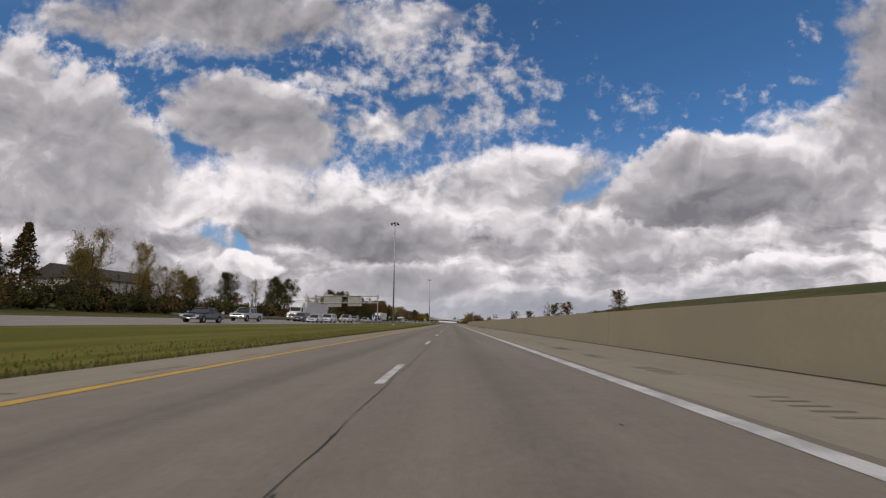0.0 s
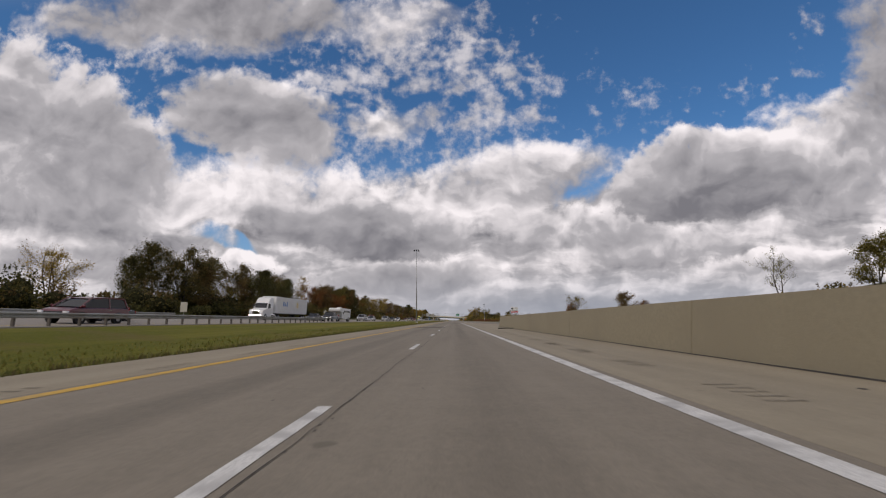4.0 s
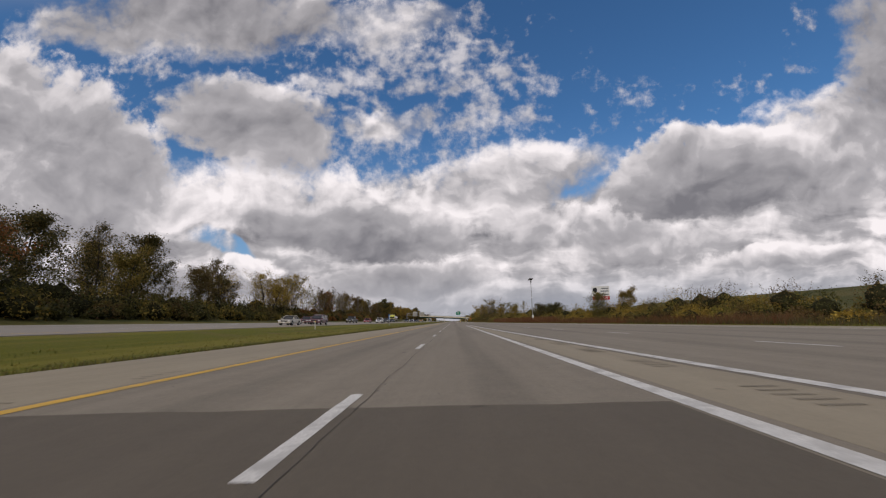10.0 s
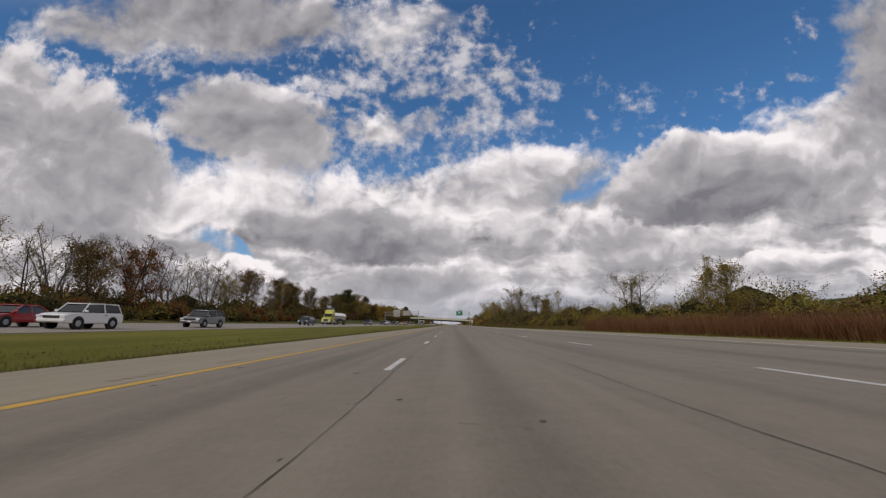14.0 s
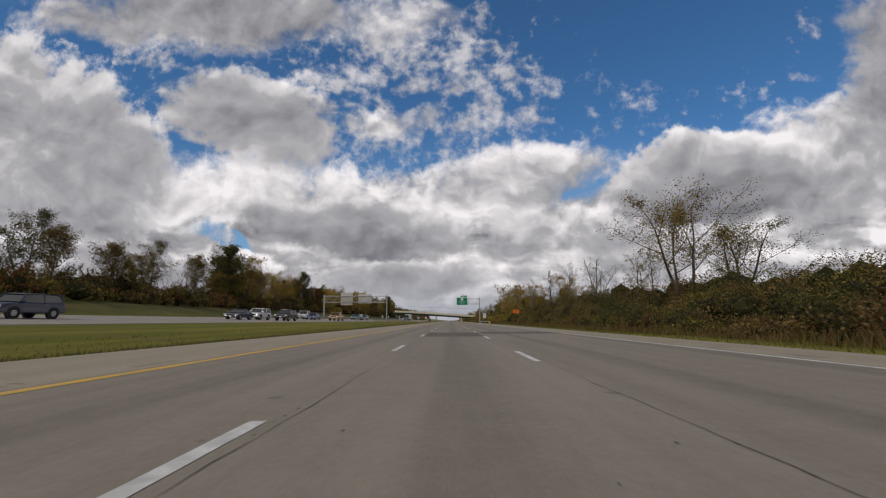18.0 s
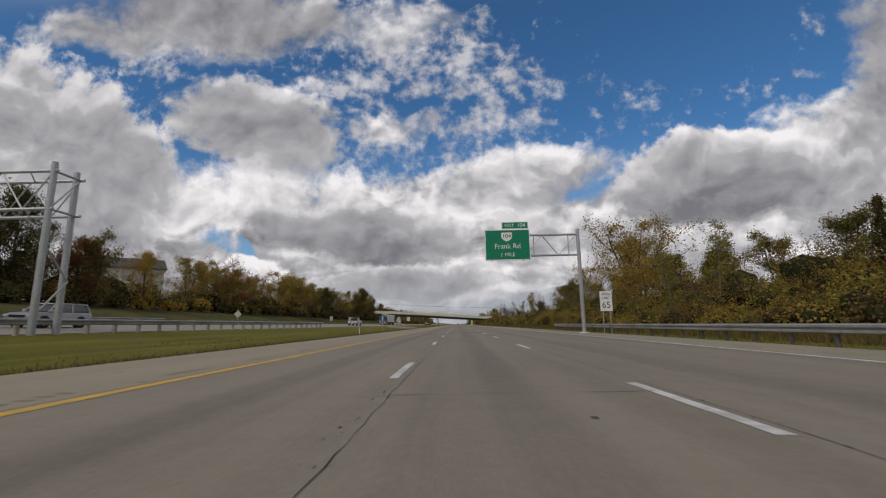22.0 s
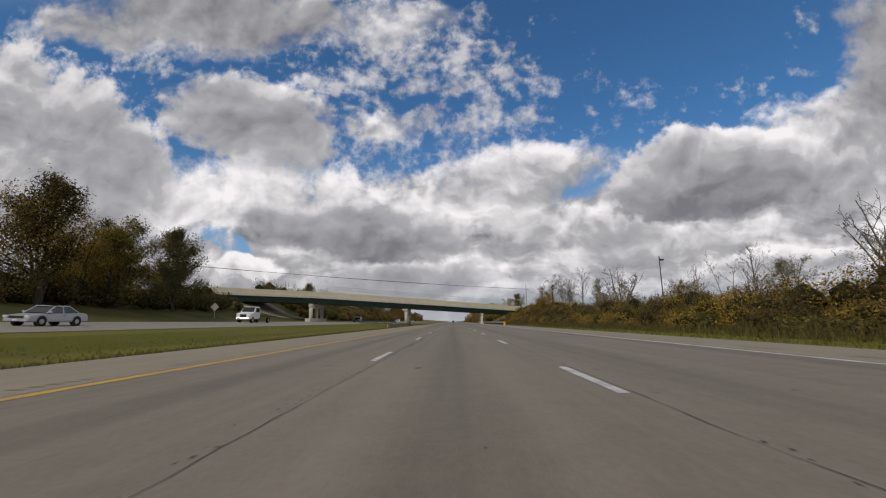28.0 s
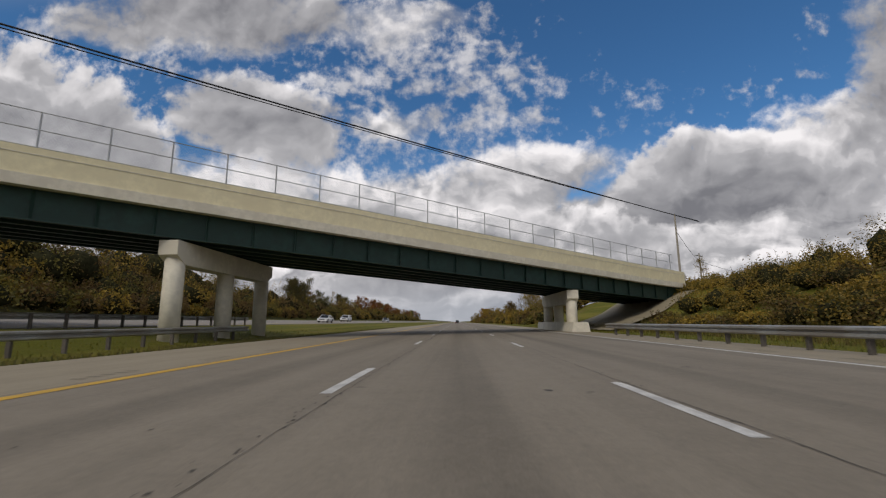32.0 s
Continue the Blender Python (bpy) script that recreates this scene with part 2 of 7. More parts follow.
# ---- materials ----
def mat(name, base, rough=0.8, metal=0.0, vary=0.25, grain=3.0, stain=0.3, bump=0.0, bump_scale=30.0, per_object=0.0, other=None, spec=0.4):
    """Plain surface with grain at one scale and stains at a larger one."""
    m = bpy.data.materials.new(name)
    m.use_nodes = True
    n = Nodes(m.node_tree)
    tc = n.t.nodes.new("ShaderNodeTexCoord")
    geo = n.t.nodes.new("ShaderNodeNewGeometry")
    pos = geo.outputs["Position"]
    g = n.noise(pos, grain, 5, 0.6)
    s = n.noise(pos, stain, 4, 0.55, 0.5)
    dark = tuple(c * (1 - vary) for c in base)
    light = tuple(min(1, c * (1 + vary)) for c in base)
    col = n.mix(n.ramp(g, 0.3, 0.7), dark, light)
    col = n.mix(n.ramp(s, 0.42, 0.66), col, other if other else tuple(c * (1 - 0.6 * vary) for c in base))
    if per_object:
        oi = n.t.nodes.new("ShaderNodeObjectInfo")
        hs = n.t.nodes.new("ShaderNodeHueSaturation")
        n.put(hs.inputs["Value"], n.ramp(oi.outputs["Random"], 0, 1, 1 - per_object, 1 + per_object, False))
        n.put(hs.inputs["Color"], col)
        col = hs.outputs[0]
    b = n.t.nodes.new("ShaderNodeBsdfPrincipled")
    n.put(b.inputs["Base Color"], col)
    n.put(b.inputs["Roughness"], n.ramp(g, 0, 1, max(0.02, rough - 0.1), min(1, rough + 0.1), False))
    b.inputs["Metallic"].default_value = metal
    b.inputs["Specular IOR Level"].default_value = spec
    if bump:
        bn = n.t.nodes.new("ShaderNodeBump")
        bn.inputs["Strength"].default_value = bump
        bn.inputs["Distance"].default_value = 0.05
        n.put(bn.inputs["Height"], n.noise(pos, bump_scale, 6, 0.65))
        n.put(b.inputs["Normal"], bn.outputs[0])
    o = n.t.nodes.new("ShaderNodeOutputMaterial")
    n.t.links.new(b.outputs[0], o.inputs[0])
    return m


def leaf_mat(name, a, b, c, through=0.35):
    """Leaves: three tints picked leaf by leaf and tree by tree, partly translucent."""
    m = bpy.data.materials.new(name)
    m.use_nodes = True
    n = Nodes(m.node_tree)
    geo = n.t.nodes.new("ShaderNodeNewGeometry")
    oi = n.t.nodes.new("ShaderNodeObjectInfo")
    r = geo.outputs["Random Per Island"]
    patch = n.noise(geo.outputs["Position"], 0.35, 3, 0.5)
    col = n.mix(n.ramp(n.math("ADD", n.math("MULTIPLY", r, 0.5), patch), 0.45, 0.95), a, b)
    col = n.mix(n.ramp(n.math("ADD", n.math("MULTIPLY", oi.outputs["Random"], 0.6), n.math("MULTIPLY", r, 0.6)), 0.55, 1.1), col, c)
    hs = n.t.nodes.new("ShaderNodeHueSaturation")
    n.put(hs.inputs["Value"], n.ramp(r, 0, 1, 0.65, 1.35, False))
    n.put(hs.inputs["Color"], col)
    d = n.t.nodes.new("ShaderNodeBsdfPrincipled")
    n.put(d.inputs["Base Color"], hs.outputs[0])
    d.inputs["Roughness"].default_value = 0.6
    d.inputs["Specular IOR Level"].default_value = 0.25
    t = n.t.nodes.new("ShaderNodeBsdfTranslucent")
    n.put(t.inputs["Color"], hs.outputs[0])
    mx = n.t.nodes.new("ShaderNodeMixShader")
    mx.inputs[0].default_value = through
    n.t.links.new(d.outputs[0], mx.inputs[1])
    n.t.links.new(t.outputs[0], mx.inputs[2])
    o = n.t.nodes.new("ShaderNodeOutputMaterial")
    n.t.links.new(mx.outputs[0], o.inputs[0])
    return m


def road_mat(name, base, track=0.0, seam=(), vary=0.12):
    """Worn paving: fine aggregate, wheel tracks along the lanes, cracks, patches and oil spots."""
    m = bpy.data.materials.new(name)
    m.use_nodes = True
    n = Nodes(m.node_tree)
    geo = n.t.nodes.new("ShaderNodeNewGeometry")
    pos = geo.outputs["Position"]
    s = n.t.nodes.new("ShaderNodeSeparateXYZ")
    n.t.links.new(pos, s.inputs[0])
    x, y = s.outputs[0], s.outputs[1]
    agg = n.noise(pos, 55.0, 4, 0.7)
    mid = n.noise(pos, 2.2, 5, 0.6)
    streak = n.noise(n.vec(n.math("MULTIPLY", x, 1.7), n.math("MULTIPLY", y, 0.035), 0.0), 1.0, 5, 0.6)
    blot = n.noise(n.vec(n.math("MULTIPLY", x, 0.5), n.math("MULTIPLY", y, 0.12), 3.0), 1.0, 4, 0.5)
    v = total_of(n, [(1.25, n.math("SUBTRACT", agg, 0.5)), (0.75, n.math("SUBTRACT", n.noise(pos, 14.0, 4, 0.65), 0.5)), (0.5, n.math("SUBTRACT", mid, 0.5)), (0.9, n.math("SUBTRACT", streak, 0.5)), (0.5, n.math("SUBTRACT", blot, 0.5))])
    v = n.math("MULTIPLY", v, vary * 4)
    if track:
        # darker band down the middle of each 3.66 m lane, paler under the wheels
        lane = n.math("FRACT", n.math("ADD", n.math("DIVIDE", x, 3.66), 20.0))
        mid_lane = n.math("ABSOLUTE", n.math("SUBTRACT", lane, 0.5))
        v = n.math("SUBTRACT", v, n.math("MULTIPLY", n.ramp(mid_lane, 0.03, 0.17, 1.0, 0.0), track))
    v = n.math("ADD", v, 1.0)
    col = n.mix(1.0, base, n.vec(v, v, v), "MULTIPLY")
    spot = n.ramp(n.noise(pos, 1.7, 2, 0.4), 0.745, 0.78)
    col = n.mix(n.math("MULTIPLY", spot, 0.55), col, tuple(c * 0.45 for c in base))
    b = n.t.nodes.new("ShaderNodeBsdfPrincipled")
    n.put(b.inputs["Base Color"], col)
    b.inputs["Roughness"].default_value = 0.82
    b.inputs["Specular IOR Level"].default_value = 0.3
    bn = n.t.nodes.new("ShaderNodeBump")
    bn.inputs["Strength"].default_value, bn.inputs["Distance"].default_value = 0.5, 0.006
    n.put(bn.inputs["Height"], agg)
    n.put(b.inputs["Normal"], bn.outputs[0])
    o = n.t.nodes.new("ShaderNodeOutputMaterial")
    n.t.links.new(b.outputs[0], o.inputs[0])
    return m


def total_of(n, parts):
    s = 0.0
    for w, p in parts:
        s = n.math("ADD", n.math("MULTIPLY", p, w), s)
    return s


def ground_mat():
    """Mown grass: green and straw patches, mower bands along the road, bare soil in places."""
    m = bpy.data.materials.new("grass_ground")
    m.use_nodes = True
    n = Nodes(m.node_tree)
    geo = n.t.nodes.new("ShaderNodeNewGeometry")
    pos = geo.outputs["Position"]
    s = n.t.nodes.new("ShaderNodeSeparateXYZ")
    n.t.links.new(pos, s.inputs[0])
    x, y = s.outputs[0], s.outputs[1]
    f = n.noise(pos, 14.0, 5, 0.7)
    band = n.noise(n.vec(n.math("MULTIPLY", x, 0.7), n.math("MULTIPLY", y, 0.02), 0.0), 1.0, 4, 0.55)
    patch = n.noise(pos, 0.25, 5, 0.6)
    col = n.mix(n.ramp(f, 0.3, 0.7), (0.066, 0.076, 0.008), (0.162, 0.160, 0.018))
    col = n.mix(n.ramp(band, 0.44, 0.62), col, (0.178, 0.160, 0.026))
    col = n.mix(n.math("MULTIPLY", n.ramp(patch, 0.5, 0.7), 0.7), col, (0.145, 0.112, 0.040))
    # unmown rough pasture away from the road, streaked with weeds
    rough_g = n.mix(n.ramp(n.noise(pos, 0.12, 6, 0.65), 0.4, 0.62), (0.055, 0.062, 0.016), (0.105, 0.090, 0.030))
    away = n.ramp(n.math("ADD", n.math("ABSOLUTE", n.math("ADD", x, 3.0)), n.math("MULTIPLY", patch, 8.0)), 34.0, 44.0)
    col = n.mix(away, col, rough_g)
    b = n.t.nodes.new("ShaderNodeBsdfPrincipled")
    n.put(b.inputs["Base Color"], col)
    b.inputs["Roughness"].default_value = 0.9
    b.inputs["Specular IOR Level"].default_value = 0.15
    bn = n.t.nodes.new("ShaderNodeBump")
    bn.inputs["Strength"].default_value, bn.inputs["Distance"].default_value = 0.7, 0.08
    n.put(bn.inputs["Height"], f)
    n.put(b.inputs["Normal"], bn.outputs[0])
    o = n.t.nodes.new("ShaderNodeOutputMaterial")
    n.t.links.new(b.outputs[0], o.inputs[0])
    return m


def glass_mat(name, tint):
    m = bpy.data.materials.new(name)
    m.use_nodes = True
    b = m.node_tree.nodes["Principled BSDF"]
    b.inputs["Base Color"].default_value = (*tint, 1)
    b.inputs["Roughness"].default_value = 0.06
    b.inputs["Specular IOR Level"].default_value = 0.7
    return m


M_ASPHALT = road_mat("asphalt", (0.226, 0.196, 0.153), track=0.17, vary=0.15)
M_OPP = road_mat("far_carriageway_paving", (0.27, 0.245, 0.215), vary=0.08)
M_SHOULDER = road_mat("shoulder_paving", (0.290, 0.250, 0.182), vary=0.11)
M_PATCH = road_mat("repair_asphalt", (0.114, 0.096, 0.073), vary=0.10)
M_FADED = road_mat("faded_repair_asphalt", (0.184, 0.160, 0.126), vary=0.12)
M_GROUND = ground_mat()
M_WHITE_LINE = mat("white_road_paint", (0.62, 0.61, 0.58), 0.7, vary=0.2, grain=40, stain=2.0, other=(0.42, 0.41, 0.39))
M_YELLOW_LINE = mat("yellow_road_paint", (0.60, 0.36, 0.045), 0.7, vary=0.2, grain=40, stain=2.0, other=(0.46, 0.30, 0.08))
M_CRACK = mat("crack_shadow", (0.055, 0.05, 0.045), 0.95, vary=0.3, grain=20)
M_STAIN = mat("tar_spot", (0.085, 0.078, 0.07), 0.9, vary=0.3, grain=20)
M_GROOVE = mat("rumble_groove", (0.222, 0.190, 0.140), 0.95, vary=0.3, grain=20)
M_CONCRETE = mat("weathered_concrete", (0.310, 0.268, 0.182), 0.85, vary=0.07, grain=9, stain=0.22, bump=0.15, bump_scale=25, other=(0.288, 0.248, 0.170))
M_BRIDGE = mat("cream_painted_concrete", (0.80, 0.73, 0.50), 0.8, vary=0.07, grain=3, stain=0.6, bump=0.1, other=(0.74, 0.67, 0.46))
M_PIER = mat("pale_pier_concrete", (0.70, 0.66, 0.55), 0.82, vary=0.09, grain=3, stain=0.7, bump=0.1, other=(0.63, 0.59, 0.49))
M_GREENSTEEL = mat("dark_green_girder_paint", (0.018, 0.05, 0.04), 0.55, vary=0.25, grain=2, stain=0.8)
M_GALV = mat("galvanised_steel", (0.42, 0.43, 0.43), 0.5, metal=0.6, vary=0.12, grain=8, stain=0.8)
M_RAIL = mat("weathered_guard_rail_steel", (0.36, 0.36, 0.35), 0.55, metal=0.45, vary=0.15, grain=5, stain=0.6, other=(0.28, 0.26, 0.23))
M_STEELPOST = mat("dark_weathered_steel_post", (0.105, 0.092, 0.078), 0.8, vary=0.25, grain=12, stain=2, per_object=0.2)
M_WOODPOST = mat("grey_timber_post", (0.33, 0.30, 0.25), 0.9, vary=0.25, grain=12, stain=2, per_object=0.2)
M_SIGNBACK = mat("bare_aluminium_sign_back", (0.52, 0.50, 0.44), 0.5, metal=0.3, vary=0.1, grain=3, stain=0.5)
M_SIGNGREEN = mat("green_sign_sheeting", (0.0, 0.20, 0.105), 0.45, vary=0.06, grain=3, stain=0.4)
M_SIGNWHITE = mat("white_sign_sheeting", (0.78, 0.78, 0.76), 0.45, vary=0.05, grain=3, stain=0.5)
M_SIGNBLUE = mat("blue_sign_sheeting", (0.03, 0.16, 0.45), 0.45, vary=0.08, grain=3)
M_SIGNRED = mat("red_sign_sheeting", (0.45, 0.03, 0.03), 0.45, vary=0.08, grain=3)
M_SIGNYELLOW = mat("yellow_marker_sheeting", (0.80, 0.55, 0.02), 0.5, vary=0.08, grain=3)
M_ORANGE = mat("orange_sign_sheeting", (0.85, 0.16, 0.02), 0.5, vary=0.06, grain=3)
M_BLACK = mat("black_lettering", (0.02, 0.02, 0.022), 0.5, vary=0.2)
M_GREYTEXT = mat("faded_grey_lettering", (0.25, 0.26, 0.27), 0.6, vary=0.2)
M_WIRE = mat("black_cable", (0.015, 0.015, 0.017), 0.6, vary=0.2)
M_BARK = mat("bark", (0.085, 0.070, 0.055), 0.95, vary=0.35, grain=6, stain=1.0, per_object=0.35)
M_PALEBARK = mat("pale_bark", (0.20, 0.18, 0.155), 0.95, vary=0.3, grain=6, stain=1.0, per_object=0.3)
# near-black colour for the shade deep inside the bushes
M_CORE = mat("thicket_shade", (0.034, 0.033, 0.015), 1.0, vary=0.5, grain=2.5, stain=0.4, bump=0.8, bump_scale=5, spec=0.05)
M_DRYGRASS = leaf_mat("dry_verge_grass", (0.16, 0.12, 0.055), (0.10, 0.085, 0.035), (0.085, 0.10, 0.025))
M_GREENBLADE = leaf_mat("green_verge_grass", (0.105, 0.120, 0.016), (0.170, 0.165, 0.026), (0.195, 0.158, 0.040))
M_REED = leaf_mat("rust_brown_tall_grass", (0.20, 0.075, 0.035), (0.26, 0.13, 0.06), (0.16, 0.09, 0.04))
M_WEED = leaf_mat("weeds", (0.11, 0.10, 0.03), (0.16, 0.125, 0.04), (0.19, 0.115, 0.045))
L_DARK = leaf_mat("dark_green_leaves", (0.052, 0.054, 0.017), (0.097, 0.092, 0.024), (0.159, 0.100, 0.028))
L_OLIVE = leaf_mat("olive_leaves", (0.106, 0.100, 0.024), (0.194, 0.159, 0.035), (0.275, 0.175, 0.035))
L_GOLD = leaf_mat("golden_leaves", (0.288, 0.186, 0.030), (0.396, 0.264, 0.042), (0.204, 0.162, 0.034))
L_RUST = leaf_mat("rust_leaves", (0.182, 0.061, 0.020), (0.264, 0.110, 0.026), (0.132, 0.072, 0.022))
L_BROWN = leaf_mat("brown_leaves", (0.138, 0.083, 0.032), (0.196, 0.127, 0.041), (0.098, 0.086, 0.025))
L_YGREEN = leaf_mat("yellow_green_leaves", (0.156, 0.162, 0.026), (0.264, 0.234, 0.042), (0.324, 0.216, 0.042))
M_GLASS = glass_mat("dark_car_glass", (0.012, 0.014, 0.016))
M_TYRE = mat("tyre_rubber", (0.018, 0.018, 0.019), 0.9, vary=0.2)
M_RIM = mat("alloy_rim", (0.45, 0.45, 0.46), 0.35, metal=0.8, vary=0.1)
M_TRIM = mat("black_plastic_trim", (0.03, 0.03, 0.032), 0.6, vary=0.2)
M_LAMP = glass_mat("headlamp_glass", (0.75, 0.76, 0.78))
M_TAIL = glass_mat("red_lamp_glass", (0.35, 0.02, 0.02))
M_CHROME = mat("chrome_trim", (0.75, 0.75, 0.76), 0.15, metal=1.0, vary=0.05)
M_ROOF = mat("dark_shingle_roof", (0.075, 0.065, 0.058), 0.9, vary=0.25, grain=4, stain=0.6)
M_SIDING = mat("pale_siding", (0.62, 0.60, 0.56), 0.75, vary=0.08, grain=2, stain=0.4)
M_BOXWHITE = mat("white_trailer_skin", (0.72, 0.72, 0.72), 0.4, vary=0.06, grain=1.5, stain=0.4)
PAINTS = {}


def paint(name, rgb):
    if name not in PAINTS:
        m = bpy.data.materials.new(name + "_car_paint")
        m.use_nodes = True
        b = m.node_tree.nodes["Principled BSDF"]
        b.inputs["Base Color"].default_value = (*rgb, 1)
        b.inputs["Roughness"].default_value = 0.32
        b.inputs["Coat Weight"].default_value = 0.6
        b.inputs["Coat Roughness"].default_value = 0.08
        PAINTS[name] = m
    return PAINTS[name]


# ---- mesh helpers ----
def mesh(name, verts, faces, materials, index=None, smooth=False):
    me = bpy.data.meshes.new(name)
    me.from_pydata([tuple(v) for v in verts], [], [tuple(f) for f in faces])
    for m in materials if isinstance(materials, (list, tuple)) else [materials]:
        me.materials.append(m)
    if index is not None:
        me.polygons.foreach_set("material_index", index)
    if smooth:
        me.polygons.foreach_set("use_smooth", [True] * len(me.polygons))
    me.update()
    return me


def quads(name, verts, per, materials, index=None):
    """Mesh of loose faces of `per` corners each, from an array of corners."""
    v = np.asarray(verts, dtype=np.float32).reshape(-1, 3)
    n = len(v) // per
    me = bpy.data.meshes.new(name)
    me.vertices.add(len(v))
    me.vertices.foreach_set("co", v.ravel())
    me.loops.add(len(v))
    me.loops.foreach_set("vertex_index", np.arange(len(v), dtype=np.int32))
    me.polygons.add(n)
    me.polygons.foreach_set("loop_start", np.arange(0, len(v), per, dtype=np.int32))
    me.polygons.foreach_set("loop_total", np.full(n, per, dtype=np.int32))
    for m in materials if isinstance(materials, (list, tuple)) else [materials]:
        me.materials.append(m)
    if index is not None:
        me.polygons.foreach_set("material_index", np.asarray(index, dtype=np.int32))
    me.update(calc_edges=True)
    return me


def put(name, me, parent=None, label="", m=None):
    ob = new(name, me)
    if parent is not None:
        ob.parent = parent
    if m is not None:
        ob.matrix_basis = m
    if label:
        ob["label"] = label
    return ob


def part(name, bm, material, parent, label="", smooth=False):
    me = bpy.data.meshes.new(name)
    bm.to_mesh(me)
    bm.free()
    me.materials.append(material)
    if smooth:
        me.polygons.foreach_set("use_smooth", [True] * len(me.polygons))
    return put(name, me, parent, label)


def thing(name, label, category, m=None, group="", kind=""):
    ob = new(name)
    if m is not None:
        ob.matrix_basis = m
    return tagged(ob, label, category, group, kind)


def box(bm, x0, x1, y0, y1, z0, z1, bevel=0.0):
    vs = [bm.verts.new((x, y, z)) for x in (x0, x1) for y in (y0, y1) for z in (z0, z1)]
    fs = [bm.faces.new([vs[k] for k in f]) for f in ((0, 1, 3, 2), (4, 6, 7, 5), (0, 4, 5, 1), (2, 3, 7, 6), (0, 2, 6, 4), (1, 5, 7, 3))]
    if bevel:
        es = {e for f in fs for e in f.edges}
        bmesh.ops.bevel(bm, geom=list(es), offset=bevel, segments=2, affect="EDGES", profile=0.5)
    return bm


def boxm(*a, bevel=0.0):
    return box(bmesh.new(), *a, bevel=bevel)


def tube(bm, a, b, r0, r1=None, sides=8, caps=True):
    a, b = Vector(a), Vector(b)
    r1 = r0 if r1 is None else r1
    d = (b - a).normalized()
    u = d.orthogonal().normalized()
    w = d.cross(u)
    ra, rb = [], []
    for k in range(sides):
        c, s = math.cos(TAU * k / sides), math.sin(TAU * k / sides)
        ra.append(bm.verts.new(a + (u * c + w * s) * r0))
        rb.append(bm.verts.new(b + (u * c + w * s) * r1))
    for k in range(sides):
        bm.faces.new((ra[k], ra[(k + 1) % sides], rb[(k + 1) % sides], rb[k]))
    if caps:
        bm.faces.new(ra[::-1])
        bm.faces.new(rb)
    return bm


def tubem(*a, **k):
    return tube(bmesh.new(), *a, **k)


def prism(bm, outline, y0, y1, axis="y"):
    """Closed outline of (a, b) pairs carried from y0 to y1; a, b are x, z (axis y), y, z (axis x) or x, y (axis z)."""
    def at3(p, t):
        return {"y": (p[0], t, p[1]), "x": (t, p[0], p[1]), "z": (p[0], p[1], t)}[axis]
    A = [bm.verts.new(at3(p, y0)) for p in outline]
    B = [bm.verts.new(at3(p, y1)) for p in outline]
    k = len(outline)
    for i in range(k):
        bm.faces.new((A[i], A[(i + 1) % k], B[(i + 1) % k], B[i]))
    bm.faces.new(A[::-1])
    bm.faces.new(B)
    bmesh.ops.recalc_face_normals(bm, faces=bm.faces[:])
    return bm


def prismm(*a, **k):
    return prism(bmesh.new(), *a, **k)


def words(text, size, material, parent, m, align="CENTER", label=""):
    cu = bpy.data.curves.new("lettering", "FONT")
    cu.body, cu.size, cu.align_x, cu.align_y, cu.extrude = text, size, align, "CENTER", 0.004
    cu.materials.append(material)
    ob = new("lettering", cu)
    ob.parent, ob.matrix_basis = parent, m
    ob["label"] = label or 'lettering "%s"' % text
    return ob


def lerp(table, y):
    return float(np.interp(y, [a for a, _ in table], [b for _, b in table]))


# ---- the lie of the land ----
WALL_END = 177.0
RAMP_L = [(150, 17.0), (186, 12.6), (212, 10.0), (239, 8.9), (267, 7.0), (293, 5.6), (323, 5.0), (350, 4.5), (372, 4.1), (385, 3.9)]
RAMP_R = [(150, 36.0), (200, 32.0), (250, 27.0), (290, 23.5), (330, 20.5), (365, 18.0), (395, 15.6), (425, 13.8), (470, 11.6), (505, 10.2), (540, 9.85), (2600, 9.85)]
RAMP_MID = [(150, 24.5), (200, 20.0), (250, 15.2), (280, 12.0), (335, 9.6), (360, 8.6), (386, 7.5), (412, 7.2), (427, 6.7), (438, 6.1), (485, 4.55), (497, 4.15), (510, 3.85), (530, 3.65), (740, 3.65), (800, 4.0), (2600, 4.0)]
LEFT_EDGE = [(-200, -6.2), (100, -6.2), (180, -7.2), (300, -8.4), (2600, -8.4)]


def right_edge(y):
    """Outer edge of the paving on the driving side."""
    if y < WALL_END:
        return 7.4
    return lerp(RAMP_R, y) + 2.9


def bank(y):
    """Height that the wooded bank on the driving side gains over the first 20 m."""
    return lerp([(-200, 0.0), (240, 0.2), (330, 0.7), (420, 0.8), (470, 0.9), (520, 1.5), (560, 2.6), (600, 3.6), (640, 3.4), (700, 2.4), (780, 1.5), (850, 1.1), (900, 2.0), (960, 3.8), (1000, 4.2), (1060, 2.0), (2600, 2.0)], y)


def hill(y):
    return lerp([(-300, 6.5), (60, 6.6), (220, 7.0), (330, 6.5), (400, 6.0), (470, 6.0), (560, 2.0), (2600, 2.0)], y)


def smooth(a, b, v):
    t = min(1.0, max(0.0, (v - a) / (b - a)))
    return t * t * (3 - 2 * t)


